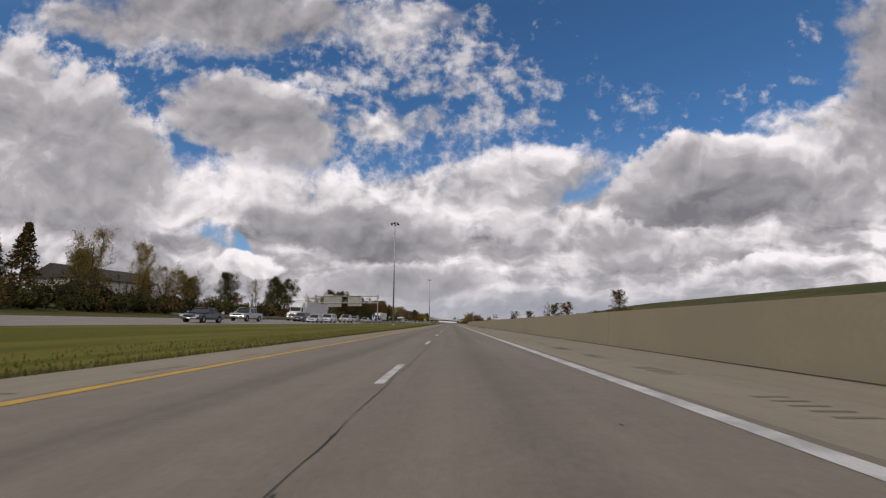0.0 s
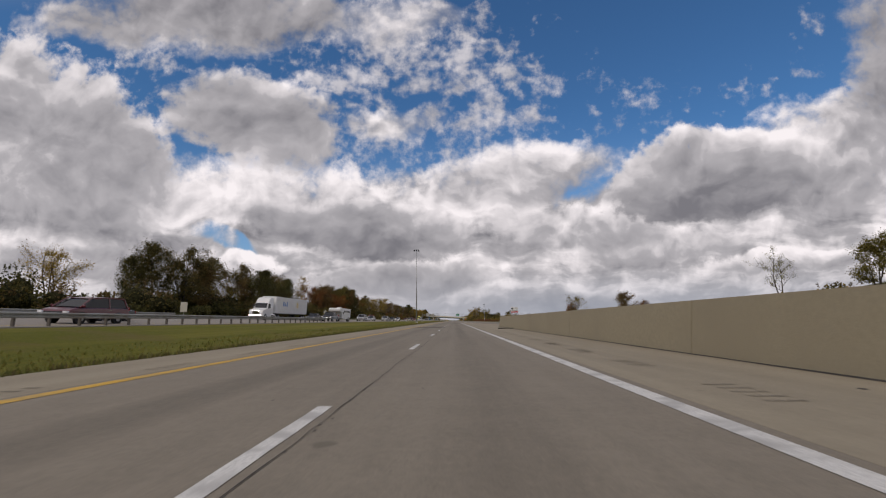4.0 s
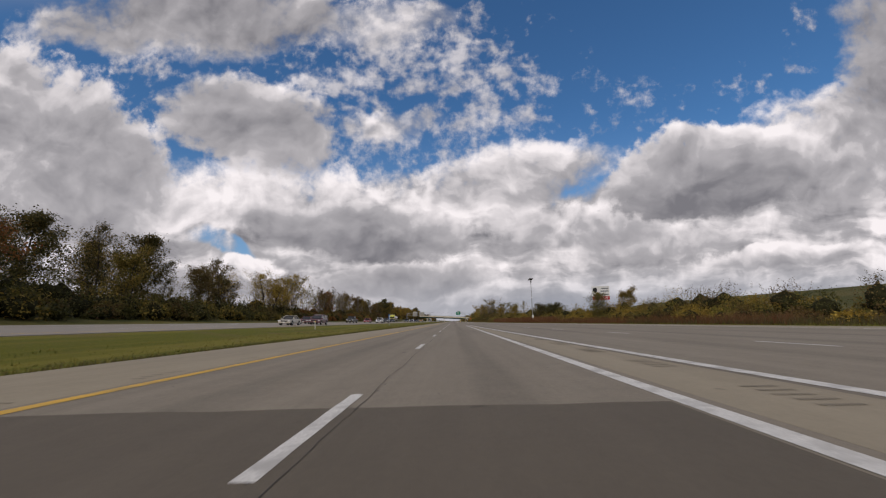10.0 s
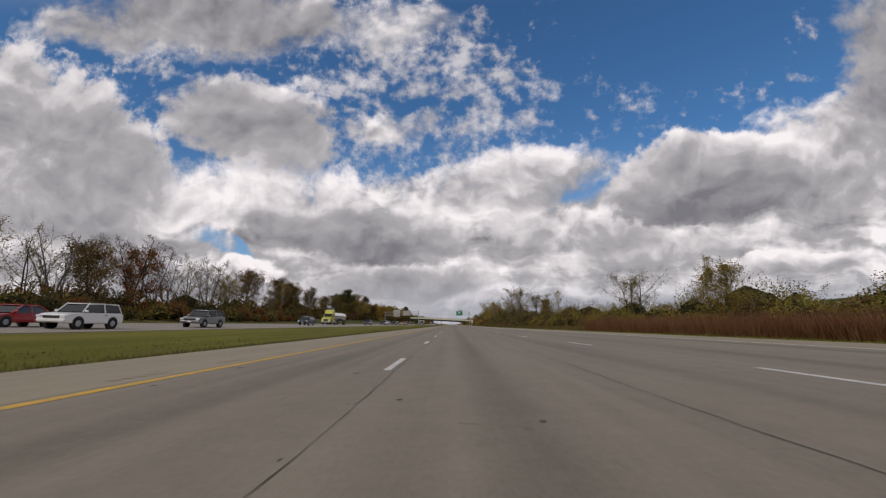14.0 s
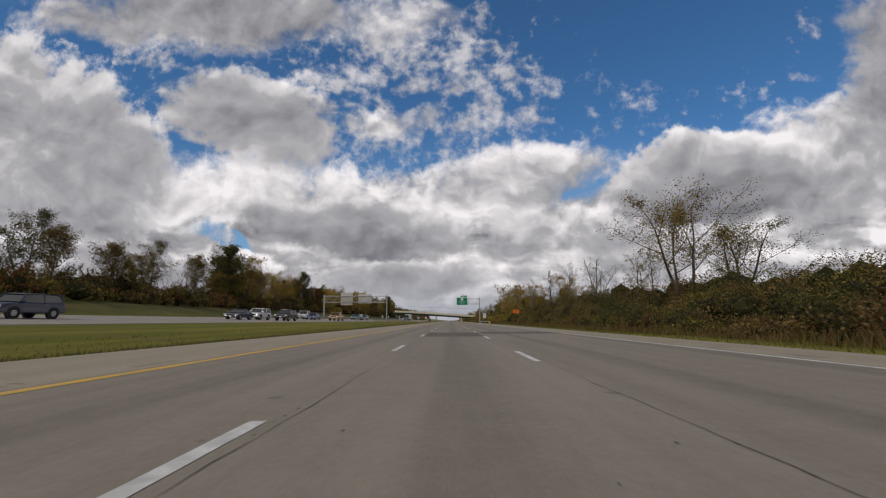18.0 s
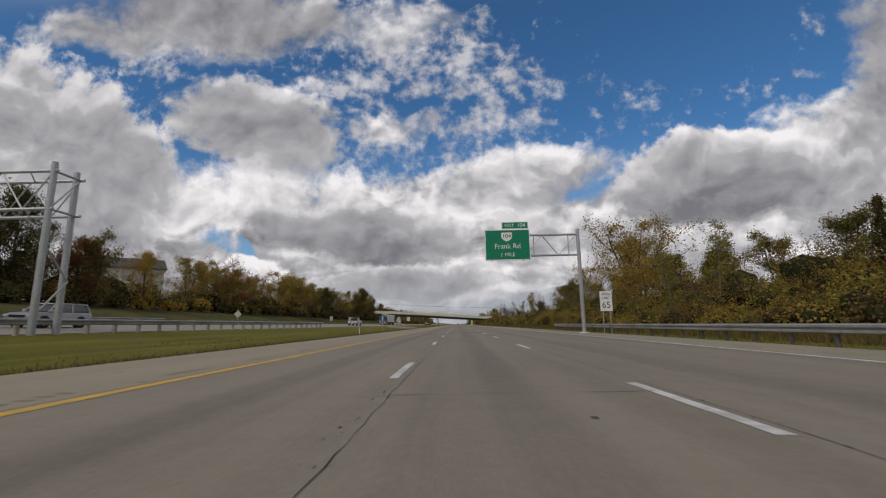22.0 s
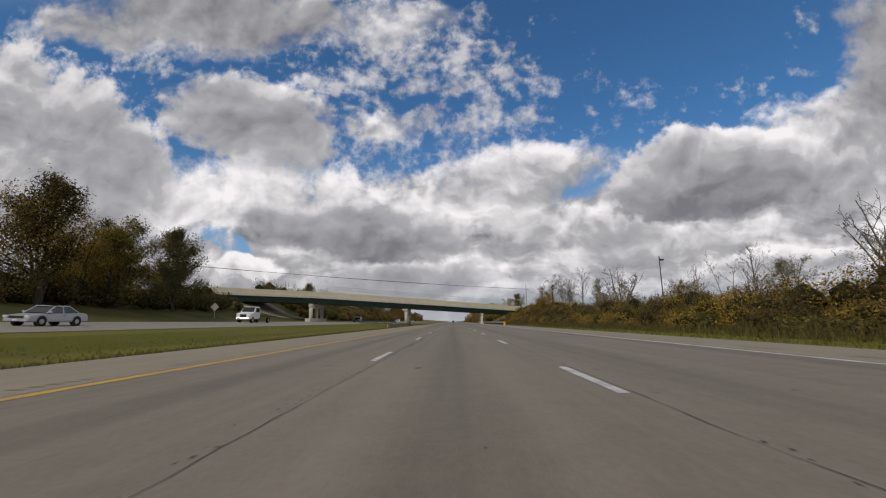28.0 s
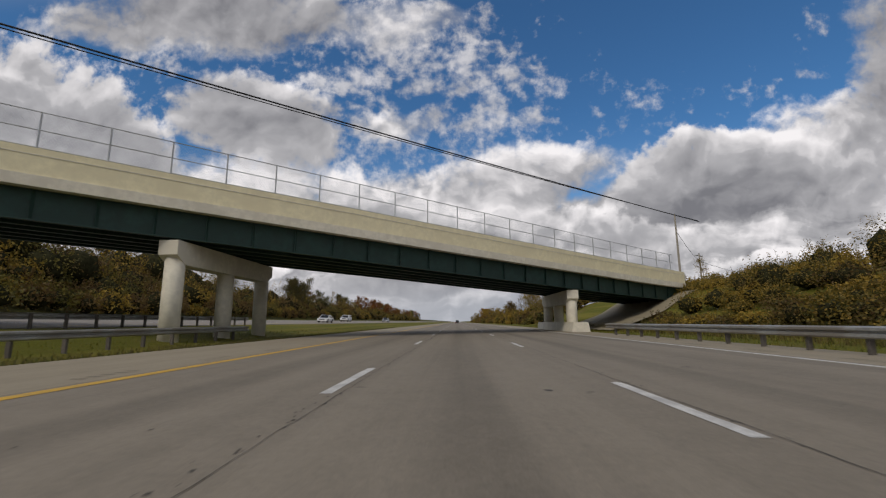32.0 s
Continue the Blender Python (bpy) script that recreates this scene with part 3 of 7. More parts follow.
def land(x, y):
    le, re = lerp(LEFT_EDGE, y), right_edge(y)
    bridge = smooth(880, 935, y) * (1 - smooth(975, 1030, y))
    if x < -35.5:
        z = 1.45 + smooth(-36, -46, x) * 0.9 + smooth(-44, -62, x) * 1.8 + smooth(500, 560, y) * smooth(-37, -50, x) * 1.2
        return z + bridge * smooth(-44, -57, x) * 5.0
    if x < -19.5:
        return 0.70 + (-19.5 - x) * 0.0484
    if x < le:
        return -0.06 + smooth(le - 1.5, -19.6, x) * 0.78 - 0.12 * smooth(le, le - 2.5, x) * (1 - smooth(-12, -15, x))
    if x <= re:
        return -0.06
    z = -0.06 + 0.05 * smooth(re, re + 1.5, x)
    if y < WALL_END + 30:
        k = 1 - smooth(WALL_END - 1, WALL_END + 28, y) if y > WALL_END - 1 else 1.0
        z += k * (1.10 * smooth(re + 0.35, re + 0.6, x) + 1.2 * smooth(re + 4, re + 40, x))
    z += bank(y) * smooth(re + 2.6, re + 17, x)
    z += bridge * 0.6 * smooth(re + 3, re + 16, x)
    z += hill(y) * smooth(re + 22, re + 85, x)
    return z


def frange(a, b, s):
    return list(np.arange(a, b + 1e-6, s))


gx = [-2400, -1500, -900, -500, -300, -200, -140, -110, -90] + frange(-78, -36, 3) + [-35.6, -35.4, -31, -27, -23, -19.6, -19.4, -18, -16.5, -15, -13.5, -12, -11, -10, -9.2, -8.5, -8.3, -7.5, -6.9, -6.3, -6.1, 0, 4, 7.35, 7.75, 8.05, 8.5, 9.5] + frange(11, 46, 1.4) + frange(48, 110, 4) + [130, 170, 240, 400, 800, 1500, 2400]
gy = [-900, -500, -250, -120, -60] + frange(-30, 1060, 6) + frange(1080, 1400, 20) + [1500, 1700, 2000, 2600, 3300, 4200]
V = [(x, y, land(x, y) + (0.06 * noise.noise((x * 0.25, y * 0.25, 0)) if (x < lerp(LEFT_EDGE, y) - 0.8 and x > -19) or x > right_edge(y) + 1.5 or x < -37 else 0.0)) for y in gy for x in gx]
w = len(gx)
F = [(j * w + i, j * w + i + 1, (j + 1) * w + i + 1, (j + 1) * w + i) for j in range(len(gy) - 1) for i in range(w - 1)]
ground = put("ground", mesh("ground", V, F, M_GROUND, smooth=True))
tagged(ground, "rough mown green and straw grass on rolling roadside land", "ground", kind="structure")


def strip(xl, xr, y0, y1, z, material, name, step=6.0, thick=0.0, parent=None, wob=0.0):
    """Paving or paint between two lines along the road."""
    n = max(1, int(math.ceil((y1 - y0) / step)))
    ys = [y0 + (y1 - y0) * k / n for k in range(n + 1)]
    vs, fs = [], []
    for y in ys:
        a = xl(y) if callable(xl) else xl
        b = xr(y) if callable(xr) else xr
        a, b = a + wob * random.uniform(-1, 1), b + wob * random.uniform(-1, 1)
        za = z(a, y) if callable(z) else z
        zb = z(b, y) if callable(z) else z
        vs += [(a, y, za), (b, y, zb)]
        if thick:
            vs += [(a, y, za - thick), (b, y, zb - thick)]
    k = 4 if thick else 2
    for j in range(n):
        o, q = j * k, (j + 1) * k
        fs.append((o, o + 1, q + 1, q))
        if thick:
            fs += [(o + 2, o, q, q + 2), (o + 1, o + 3, q + 3, q + 1)]
    if thick:
        fs += [(0, 2, 3, 1), (n * k, n * k + 1, n * k + 3, n * k + 2)]
    return put(name, mesh(name, vs, fs, material), parent)


Y0, Y1 = -120.0, 2600.0
SHEET = 0.25


def lane_right(y):
    return 3.95 if y < 385 else 9.95


road = strip(-4.2, 3.95, Y0, 385, 0.0, M_ASPHALT, "road", thick=SHEET)
tagged(road, "worn grey asphalt motorway carriageway with wheel tracks and seams", "road", kind="structure")
road_b = strip(-4.2, lambda y: lerp(RAMP_R, y) + 0.1, 385, Y1, 0.0, M_ASPHALT, "road", thick=SHEET)
tagged(road_b, "worn grey asphalt motorway carriageway, three lanes wide past the slip road", "road", kind="structure")
ramp = strip(lambda y: max(3.955, lerp(RAMP_L, y) - 0.1), lambda y: lerp(RAMP_R, y) + 0.1, 150, 385, 0.0, M_ASPHALT, "road", thick=SHEET)
tagged(ramp, "two-lane grey asphalt slip road joining the motorway", "road", kind="structure")
for nm, a, b, y0, y1, lab in (("shoulder", lambda y: lerp(LEFT_EDGE, y), -4.205, Y0, Y1, "pale worn paved shoulder beside the grass median"),
                              ("shoulder", 3.955, 7.4, Y0, WALL_END, "pale worn paved shoulder under the concrete wall"),
                              ("shoulder", 3.955, lambda y: max(3.96, lerp(RAMP_L, y) - 0.105), WALL_END, 385, "pale paved gore between motorway and slip road"),
                              ("shoulder", lambda y: lerp(RAMP_R, y) + 0.105, lambda y: lerp(RAMP_R, y) + 2.9, 150, Y1, "pale worn paved outer shoulder")):
    tagged(strip(a, b, y0, y1, 0.0, M_SHOULDER, nm, thick=SHEET), lab, "road shoulder", kind="structure")


def zopp(x, y):
    return 0.75 + (-19.5 - x) * 0.0484


opp = strip(-35.0, -19.7, Y0, Y1, zopp, M_OPP, "road", step=20, thick=SHEET)
tagged(opp, "pale grey opposite motorway carriageway beyond the grass median", "road", kind="structure")
crossover = strip(lambda y: -19.7, lambda y: lerp(LEFT_EDGE, y) + 0.0, 742, 757, lambda x, y: (0.0 if x > -10 else zopp(-19.7, y)), M_SHOULDER, "road", step=3, thick=SHEET)
tagged(crossover, "worn paved crossover cutting through the grass median", "road", kind="structure")

# paint
LZ = 0.005
for nm, xa, xb, y0, y1, zz, mt, lab in (
        ("edge_line", -4.05, -3.80, Y0, Y1, LZ, M_YELLOW_LINE, "worn yellow edge line"),
        ("edge_line", 3.56, 3.80, Y0, 370.3, LZ, M_WHITE_LINE, "worn white edge line"),
        ("edge_line", lambda y: lerp(RAMP_L, y) + 0.05, lambda y: lerp(RAMP_L, y) + 0.22, 150, 239, LZ, M_YELLOW_LINE, "yellow slip road edge line"),
        ("edge_line", lambda y: lerp(RAMP_L, y) + 0.05, lambda y: lerp(RAMP_L, y) + 0.32, 239.01, 370.3, LZ, M_WHITE_LINE, "white slip road edge line"),
        ("edge_line", lambda y: lerp(RAMP_R, y) - 0.25, lambda y: lerp(RAMP_R, y) - 0.07, 150, Y1, LZ, M_WHITE_LINE, "white outer edge line"),
        ("edge_line", -21.4, -21.25, Y0, Y1, lambda x, y: zopp(x, y) + LZ, M_YELLOW_LINE, "yellow edge line"),
        ("edge_line", -33.3, -33.1, Y0, Y1, lambda x, y: zopp(x, y) + LZ, M_WHITE_LINE, "white edge line")):
    tagged(strip(xa, xb, y0, y1, zz, mt, nm, step=4.0 if not callable(zz) else 30), lab, "road marking", kind="structure")

PHASE, PERIOD = 9.466, 12.19


def ragged(w, l, seed):
    """A dash with slightly worn ends and sides."""
    r = random.Random(seed)
    n = 8
    left = [(-w / 2 + r.uniform(-0.006, 0.006), l * k / n) for k in range(n + 1)]
    right = [(w / 2 + r.uniform(-0.006, 0.006), l * k / n) for k in range(n, -1, -1)]
    o = left + [(r.uniform(-0.03, 0.03), l + r.uniform(0, 0.06))] + right
    return mesh("lane_dash", [(x, y, 0) for x, y in o], [tuple(range(len(o)))[::-1]], M_WHITE_LINE)


DASH = [ragged(0.155, 3.05, k) for k in range(4)]
FARDASH = ragged(0.16, 3.05, 9)
for k in range(-5, 128):
    y = PHASE + PERIOD * k
    put("lane_dash", DASH[k % 4], road, m=pose(-0.02, y, LZ))
for k in range(-32, 85):
    y = 555.1 + lerp([(0, -0.4), (3, -1.0), (16, -1.2), (20, -1.8), (22, -2.4), (26, -2.7), (28, -1.7), (30, 0.8)], k) + PERIOD * k
    a, b = lerp(RAMP_MID, y), lerp(RAMP_MID, y + 3)
    put("lane_dash", DASH[(k + 2) % 4], ramp if y < 381 else road_b, m=pose(a, y, LZ, 0, 0, math.degrees(math.atan2(a - b, 3))))
for k in range(100):
    for x in (-25.1, -29.1):
        put("lane_dash", FARDASH, opp, m=pose(x, 4 + PERIOD * k, zopp(x, 0) + LZ, 0, math.degrees(math.atan(0.0484))))

# seams and cracks down the lane joints
def crack(x0, y0, y1, width, wander, name="seam_crack", seed=0):
    r = random.Random(seed)
    vs, fs, x, y, n = [], [], 0.0, y0, 0
    while y < y1:
        x = 0.9 * x + r.uniform(-wander, wander)
        w2 = width * r.uniform(0.25, 1.0)
        vs += [(x0 + x - w2, y, LZ + 0.002), (x0 + x + w2, y, LZ + 0.002)]
        if n:
            fs.append((2 * n - 2, 2 * n - 1, 2 * n + 1, 2 * n))
        n += 1
        y += r.uniform(0.2, 0.5)
    return put(name, mesh(name, vs, fs, M_CRACK), road)


for j, (x0, ya, yb, wd) in enumerate(((0.16, -30, 345, 0.007), (0.20, 395, 1000, 0.006), (3.83, 415, 770, 0.006), (4.14, 770, 1000, 0.007), (3.84, 384, 415, 0.008))):
    crack(x0, ya, yb, wd, 0.02, seed=j)
for j in range(10):
    y = 700 + 30 * j
    crack(0.12 + 0.1 * (j % 3), y, y + 9, 0.02, 0.05, seed=20 + j)


# transverse joints across the lanes
def joint(y0, x0, x1, width, slant, seed):
    r = random.Random(seed)
    n = max(6, int((x1 - x0) / 0.22))
    vs, wand = [], 0.0
    for k in range(n + 1):
        x = x0 + (x1 - x0) * k / n
        wand = 0.85 * wand + r.uniform(-0.03, 0.03)
        yy = y0 + slant * (x - x0) + wand
        w2 = width * r.uniform(0.1, 0.5)
        vs += [(x, yy - w2, LZ + 0.0015), (x, yy + w2, LZ + 0.0015)]
    put("joint_crack", mesh("joint_crack", vs, [(2 * k, 2 * k + 2, 2 * k + 3, 2 * k + 1) for k in range(n)], M_CRACK), road)


for j, (y0, xa, xb, wd, sl) in enumerate(((31, -3.7, 0.1, 0.012, 0.02), (148, -3.7, 3.5, 0.014, 0.0), (196, 0.2, 3.5, 0.012, 0.03), (316, -3.7, 3.5, 0.02, 0.02), (322, -3.7, 0.1, 0.02, -0.3), (398, 0.2, 9.0, 0.014, 0.02), (532, 0.2, 3.6, 0.014, 0.0),
                                          (627, 0.2, 3.7, 0.02, 0.02), (641.5, 0.2, 3.7, 0.022, 0.03), (645, 3.9, 9.7, 0.014, 0.45), (662, -3.7, 3.7, 0.03, 0.0), (668, 0.2, 9.7, 0.03, 0.02), (735, -3.7, 3.7, 0.012, 0.02), (800, 0.2, 9.7, 0.012, 0.03), (870, -3.7, 3.7, 0.012, 0.0))):
    joint(y0, xa, xb, wd, sl, 60 + j)


# crumbled pits beside the lane seams
def pitting(x0, y0, y1, count, spread, seed):
    r = random.Random(seed)
    vs = []
    for k in range(count):
        y = r.uniform(y0, y1)
        x = x0 + r.gauss(0, spread)
        q = r.uniform(0.006, 0.022)
        vs += [(x + q * math.cos(TAU * j / 7) * r.uniform(0.5, 1.2), y + 1.5 * q * math.sin(TAU * j / 7) * r.uniform(0.5, 1.3), 0.0045) for j in range(7)]
    tagged(put("seam_pitting", quads("seam_pitting", vs, 7, M_CRACK)), "small crumbled pits along a worn lane seam", "road wear", kind="stuff")


for j, p in enumerate(((0.17, 0, 345, 500, 0.03), (0.14, 400, 620, 350, 0.035), (0.10, 620, 940, 2600, 0.09), (3.84, 415, 770, 600, 0.05), (4.14, 770, 940, 400, 0.05), (2.2, 0, 940, 500, 1.1), (-2.0, 0, 940, 400, 1.0))):
    pitting(*p, 80 + j)


# repaired stretches of darker asphalt
def repair(x0, x1, y0, y1, seed, material=M_PATCH, look_of="dark rectangular asphalt repair set into the worn carriageway"):
    r = random.Random(seed)
    n = 12
    near = [(x0 + (x1 - x0) * k / n, y0 + r.uniform(-0.05, 0.05)) for k in range(n + 1)]
    far = [(x0 + (x1 - x0) * k / n, y1 + r.uniform(-0.05, 0.05)) for k in range(n, -1, -1)]
    o = near + far
    ob = put("asphalt_patch", mesh("asphalt_patch", [(x, y, 0.003) for x, y in o], [tuple(range(len(o)))], material))
    tagged(ob, look_of, "road patch", kind="structure")


for k, p in enumerate(((-3.78, 0.12, 170.5, 180.6), (-3.78, 3.52, 228.6, 236.2), (-3.78, 3.52, 270.6, 274.0), (-3.78, 3.52, 285.5, 292.0), (0.12, 3.6, 545.5, 553.8), (0.1, 3.6, 680.5, 682.2),
                       (0.1, 3.7, 886.6, 887.6), (3.9, 9.7, 551.0, 556.0), (10.0, 20.0, 246, 258))):
    repair(*p, k)
repair(4.0, 9.6, 378, 392, 40, M_FADED, "faded grey asphalt repair where the slip road joins")

# rumble grooves, oil stains and debris
def grooves(x0, x1, y0, y1, name="rumble_strip"):
    vs = []
    y = y0
    while y < y1:
        for q in range(5):
            yy = y + q * 0.3
            d = random.uniform(-0.03, 0.03)
            vs += [(x0 + d, yy, LZ), (x1 + d, yy, LZ), (x1 + d, yy + 0.09, LZ), (x0 + d, yy + 0.09, LZ)]
        y += 3.6
    return tagged(put(name, quads(name, vs, 4, M_GROOVE)), "rows of short grooves worn into the paved shoulder", "rumble strip", kind="stuff")


grooves(4.78, 5.22, 0, 340)
grooves(-4.75, -4.5, 0, 980)
grooves(10.5, 10.8, 470, 980)
stains = []
for k in range(150):
    x, y = random.choice((random.uniform(-3.5, 3.5), random.uniform(3.9, 9.0) if k % 2 else random.uniform(0.3, 3.3))), random.uniform(0, 970)
    if x > 3.6 and y < 390:
        x = random.uniform(4.2, 6.8)
    r = random.uniform(0.03, 0.09)
    o = [(x + r * math.cos(TAU * j / 9) * random.uniform(0.7, 1.2), y + 1.3 * r * math.sin(TAU * j / 9) * random.uniform(0.7, 1.2), 0.004) for j in range(9)]
    stains += o
tagged(put("oil_stain", quads("oil_stain", stains, 9, M_STAIN)), "small dark tar and oil spots scattered over the road", "stain", kind="stuff")

# ---- concrete wall along the first stretch ----
wall = thing("retaining_wall", "long smooth tan concrete retaining wall along the paved shoulder", "wall", kind="structure")
y = -123.0
WALLPIECE = prismm([(7.4, -0.2), (7.47, 0.0), (7.62, 1.36), (8.02, 1.36), (8.02, -0.2)], 0.0, 11.96)
me = bpy.data.meshes.new("wall_panel")
WALLPIECE.to_mesh(me)
WALLPIECE.free()
me.materials.append(M_CONCRETE)
while y < WALL_END - 3:
    put("wall_panel", me, wall, m=pose(0, y, 0))
    y += 12.0
tagged(strip(7.30, 7.45, -117, WALL_END, LZ, M_CRACK, "wall_joint", step=1.0, wob=0.02), "dark dirty joint between the shoulder and the wall", "joint", kind="structure")
# ---- trees and thickets ----
def leaves(centres, spread, count, size, r, flat=0.8):
    """Corner array of diamond-shaped leaf sprays scattered round the given points."""
    c = np.repeat(np.asarray(centres, dtype=np.float64), count, axis=0)
    c = c + r.normal(size=c.shape) * np.array([spread, spread, spread * flat])
    n = len(c)
    a = r.normal(size=(n, 3))
    a /= np.linalg.norm(a, axis=1)[:, None]
    b = np.cross(a, r.normal(size=(n, 3)))
    b /= np.linalg.norm(b, axis=1)[:, None] + 1e-9
    s = size * r.uniform(0.55, 1.3, n)[:, None]
    a, b = a * s, b * s * r.uniform(0.4, 0.8, n)[:, None]
    return np.stack([c - a, c - b * 0.9 + a * 0.1, c + a, c + b], axis=1).reshape(-1, 3)


def limbs(r, height, clear, reach, leaders, girth, rise=0.7, mains=15, subs=4, twigs=2, full=0.75):
    """Tapered trunk (or several leaders) with side limbs, boughs and twigs inside an oval crown.
    Rows of (from, to, radius, radius, order), and the places where leaves sit."""
    segs, tips = [], []

    def run(p, d, length, r0, r1, order, n, bend=0.12, up=0.06):
        pts = [(p, r0)]
        for k in range(n):
            d = (d + Vector(r.normal(size=3)) * bend + Vector((0, 0, up))).normalized()
            q = p + d * (length / n)
            ra, rb = r0 + (r1 - r0) * k / n, r0 + (r1 - r0) * (k + 1) / n
            segs.append((p, q, ra, rb, order))
            p = q
            pts.append((p, rb))
        return pts, d

    def out(d, turn, tilt):
        s = d.orthogonal().normalized()
        s.rotate(Matrix.Rotation(turn, 3, d))
        return (d * (1 - tilt) + s * tilt).normalized()

    for ld in range(leaders):
        a = TAU * ld / leaders + r.uniform(-0.5, 0.5)
        lean = 0.0 if leaders == 1 else r.uniform(0.18, 0.42)
        h = height * (1.0 if ld == 0 else r.uniform(0.75, 1.0))
        trunk, d0 = run(Vector((0, 0, -0.3)), Vector((math.cos(a) * lean, math.sin(a) * lean, 1)).normalized(), h, girth / leaders ** 0.4, girth * 0.12, 0, 9, 0.07, 0.05)
        n = max(4, mains // leaders)
        for k in range(n):
            t = clear + (1 - clear) * (k + r.uniform(0, 1)) / n
            i = min(8, int(t * 9))
            p = trunk[i][0].lerp(trunk[i + 1][0], t * 9 - i if i < 8 else 0.9)
            u = (t - clear) / (1 - clear)
            env = max(0.15, math.sin(math.pi * min(1.0, 0.22 + 0.76 * u))) ** full
            ln = reach * env * r.uniform(0.7, 1.15)
            bd = Vector((math.cos(k * 2.4 + ld), math.sin(k * 2.4 + ld), rise * r.uniform(0.5, 1.4))).normalized()
            rr = trunk[i][1] * 0.45 + 0.008
            bough, bd2 = run(p, bd, ln, rr, rr * 0.3, 1, 3)
            for q in range(subs):
                f = (q + 1) / subs
                bi = min(2, int(f * 3 - 0.01))
                sp = bough[bi][0].lerp(bough[bi + 1][0], f * 3 - bi)
                sd = out(bd2, r.uniform(0, TAU), 0.5 if q < subs - 1 else 0.1)
                sub, sd2 = run(sp, sd, ln * r.uniform(0.28, 0.5), rr * 0.35, rr * 0.15, 2, 2, 0.2)
                tips.append(sub[1][0])
                for w3 in range(twigs):
                    tw, _ = run(sub[1 + (w3 % 2)][0], out(sd2, r.uniform(0, TAU), 0.45), ln * r.uniform(0.14, 0.3), rr * 0.16, rr * 0.08, 3, 1, 0.2)
                    tips.append(tw[1][0])
        tips.append(trunk[-1][0])
    return segs, tips


def branch_mesh(name, segs, material, least=0.016):
    vs, fs = [], []
    for a, b, ra, rb, lv in segs:
        ra, rb = max(ra, least), max(rb, least)
        sides = 7 if lv == 0 else (5 if lv == 1 else 3)
        d = (b - a).normalized()
        u = d.orthogonal().normalized()
        w2 = d.cross(u)
        o = len(vs)
        for k in range(sides):
            c, s = math.cos(TAU * k / sides), math.sin(TAU * k / sides)
            vs.append(a + (u * c + w2 * s) * ra)
            vs.append(b + (u * c + w2 * s) * rb)
        for k in range(sides):
            j = (k + 1) % sides
            fs.append((o + 2 * k, o + 2 * j, o + 2 * j + 1, o + 2 * k + 1))
    return mesh(name, vs, fs, material, smooth=True)


def tree(label, seed, height, clear, reach, leaders, girth, leafmat, per_tip, scatter, size, bark=None, rise=0.7, mains=15, subs=4, twigs=2, flat=0.8, full=0.75):
    r = np.random.default_rng(seed)
    t = thing("tree", label, "tree")
    segs, tips = limbs(r, height, clear, reach, leaders, girth, rise, mains, subs, twigs, full)
    put("trunk", branch_mesh("trunk", segs, bark or M_BARK), t)
    if per_tip:
        put("crown", quads("crown", leaves([tuple(p) for p in tips], scatter, round(per_tip * 3.6), size * 0.54, r, flat), 4, leafmat), t)
    return t


def conifer(label, seed, height, leafmat):
    r = np.random.default_rng(seed)
    t = thing("tree", label, "tree")
    segs = [(Vector((0, 0, -0.3)), Vector((0, 0, height)), 0.2, 0.02, 0)]
    pts = []
    for z in np.arange(0.12 * height, height, 0.28):
        reach = (1 - z / height) * height * 0.27 + 0.15
        for k in range(6):
            a = r.uniform(0, TAU)
            e = Vector((math.cos(a) * reach, math.sin(a) * reach, z - reach * 0.18))
            segs.append((Vector((0, 0, z)), e, 0.025, 0.01, 2))
            for f in (0.35, 0.6, 0.8, 0.97):
                pts.append(tuple(Vector((0, 0, z)).lerp(e, f)))
    put("trunk", branch_mesh("trunk", segs, M_BARK), t)
    put("crown", quads("crown", leaves(pts, 0.13, 7, 0.15, r), 4, leafmat), t)
    return t


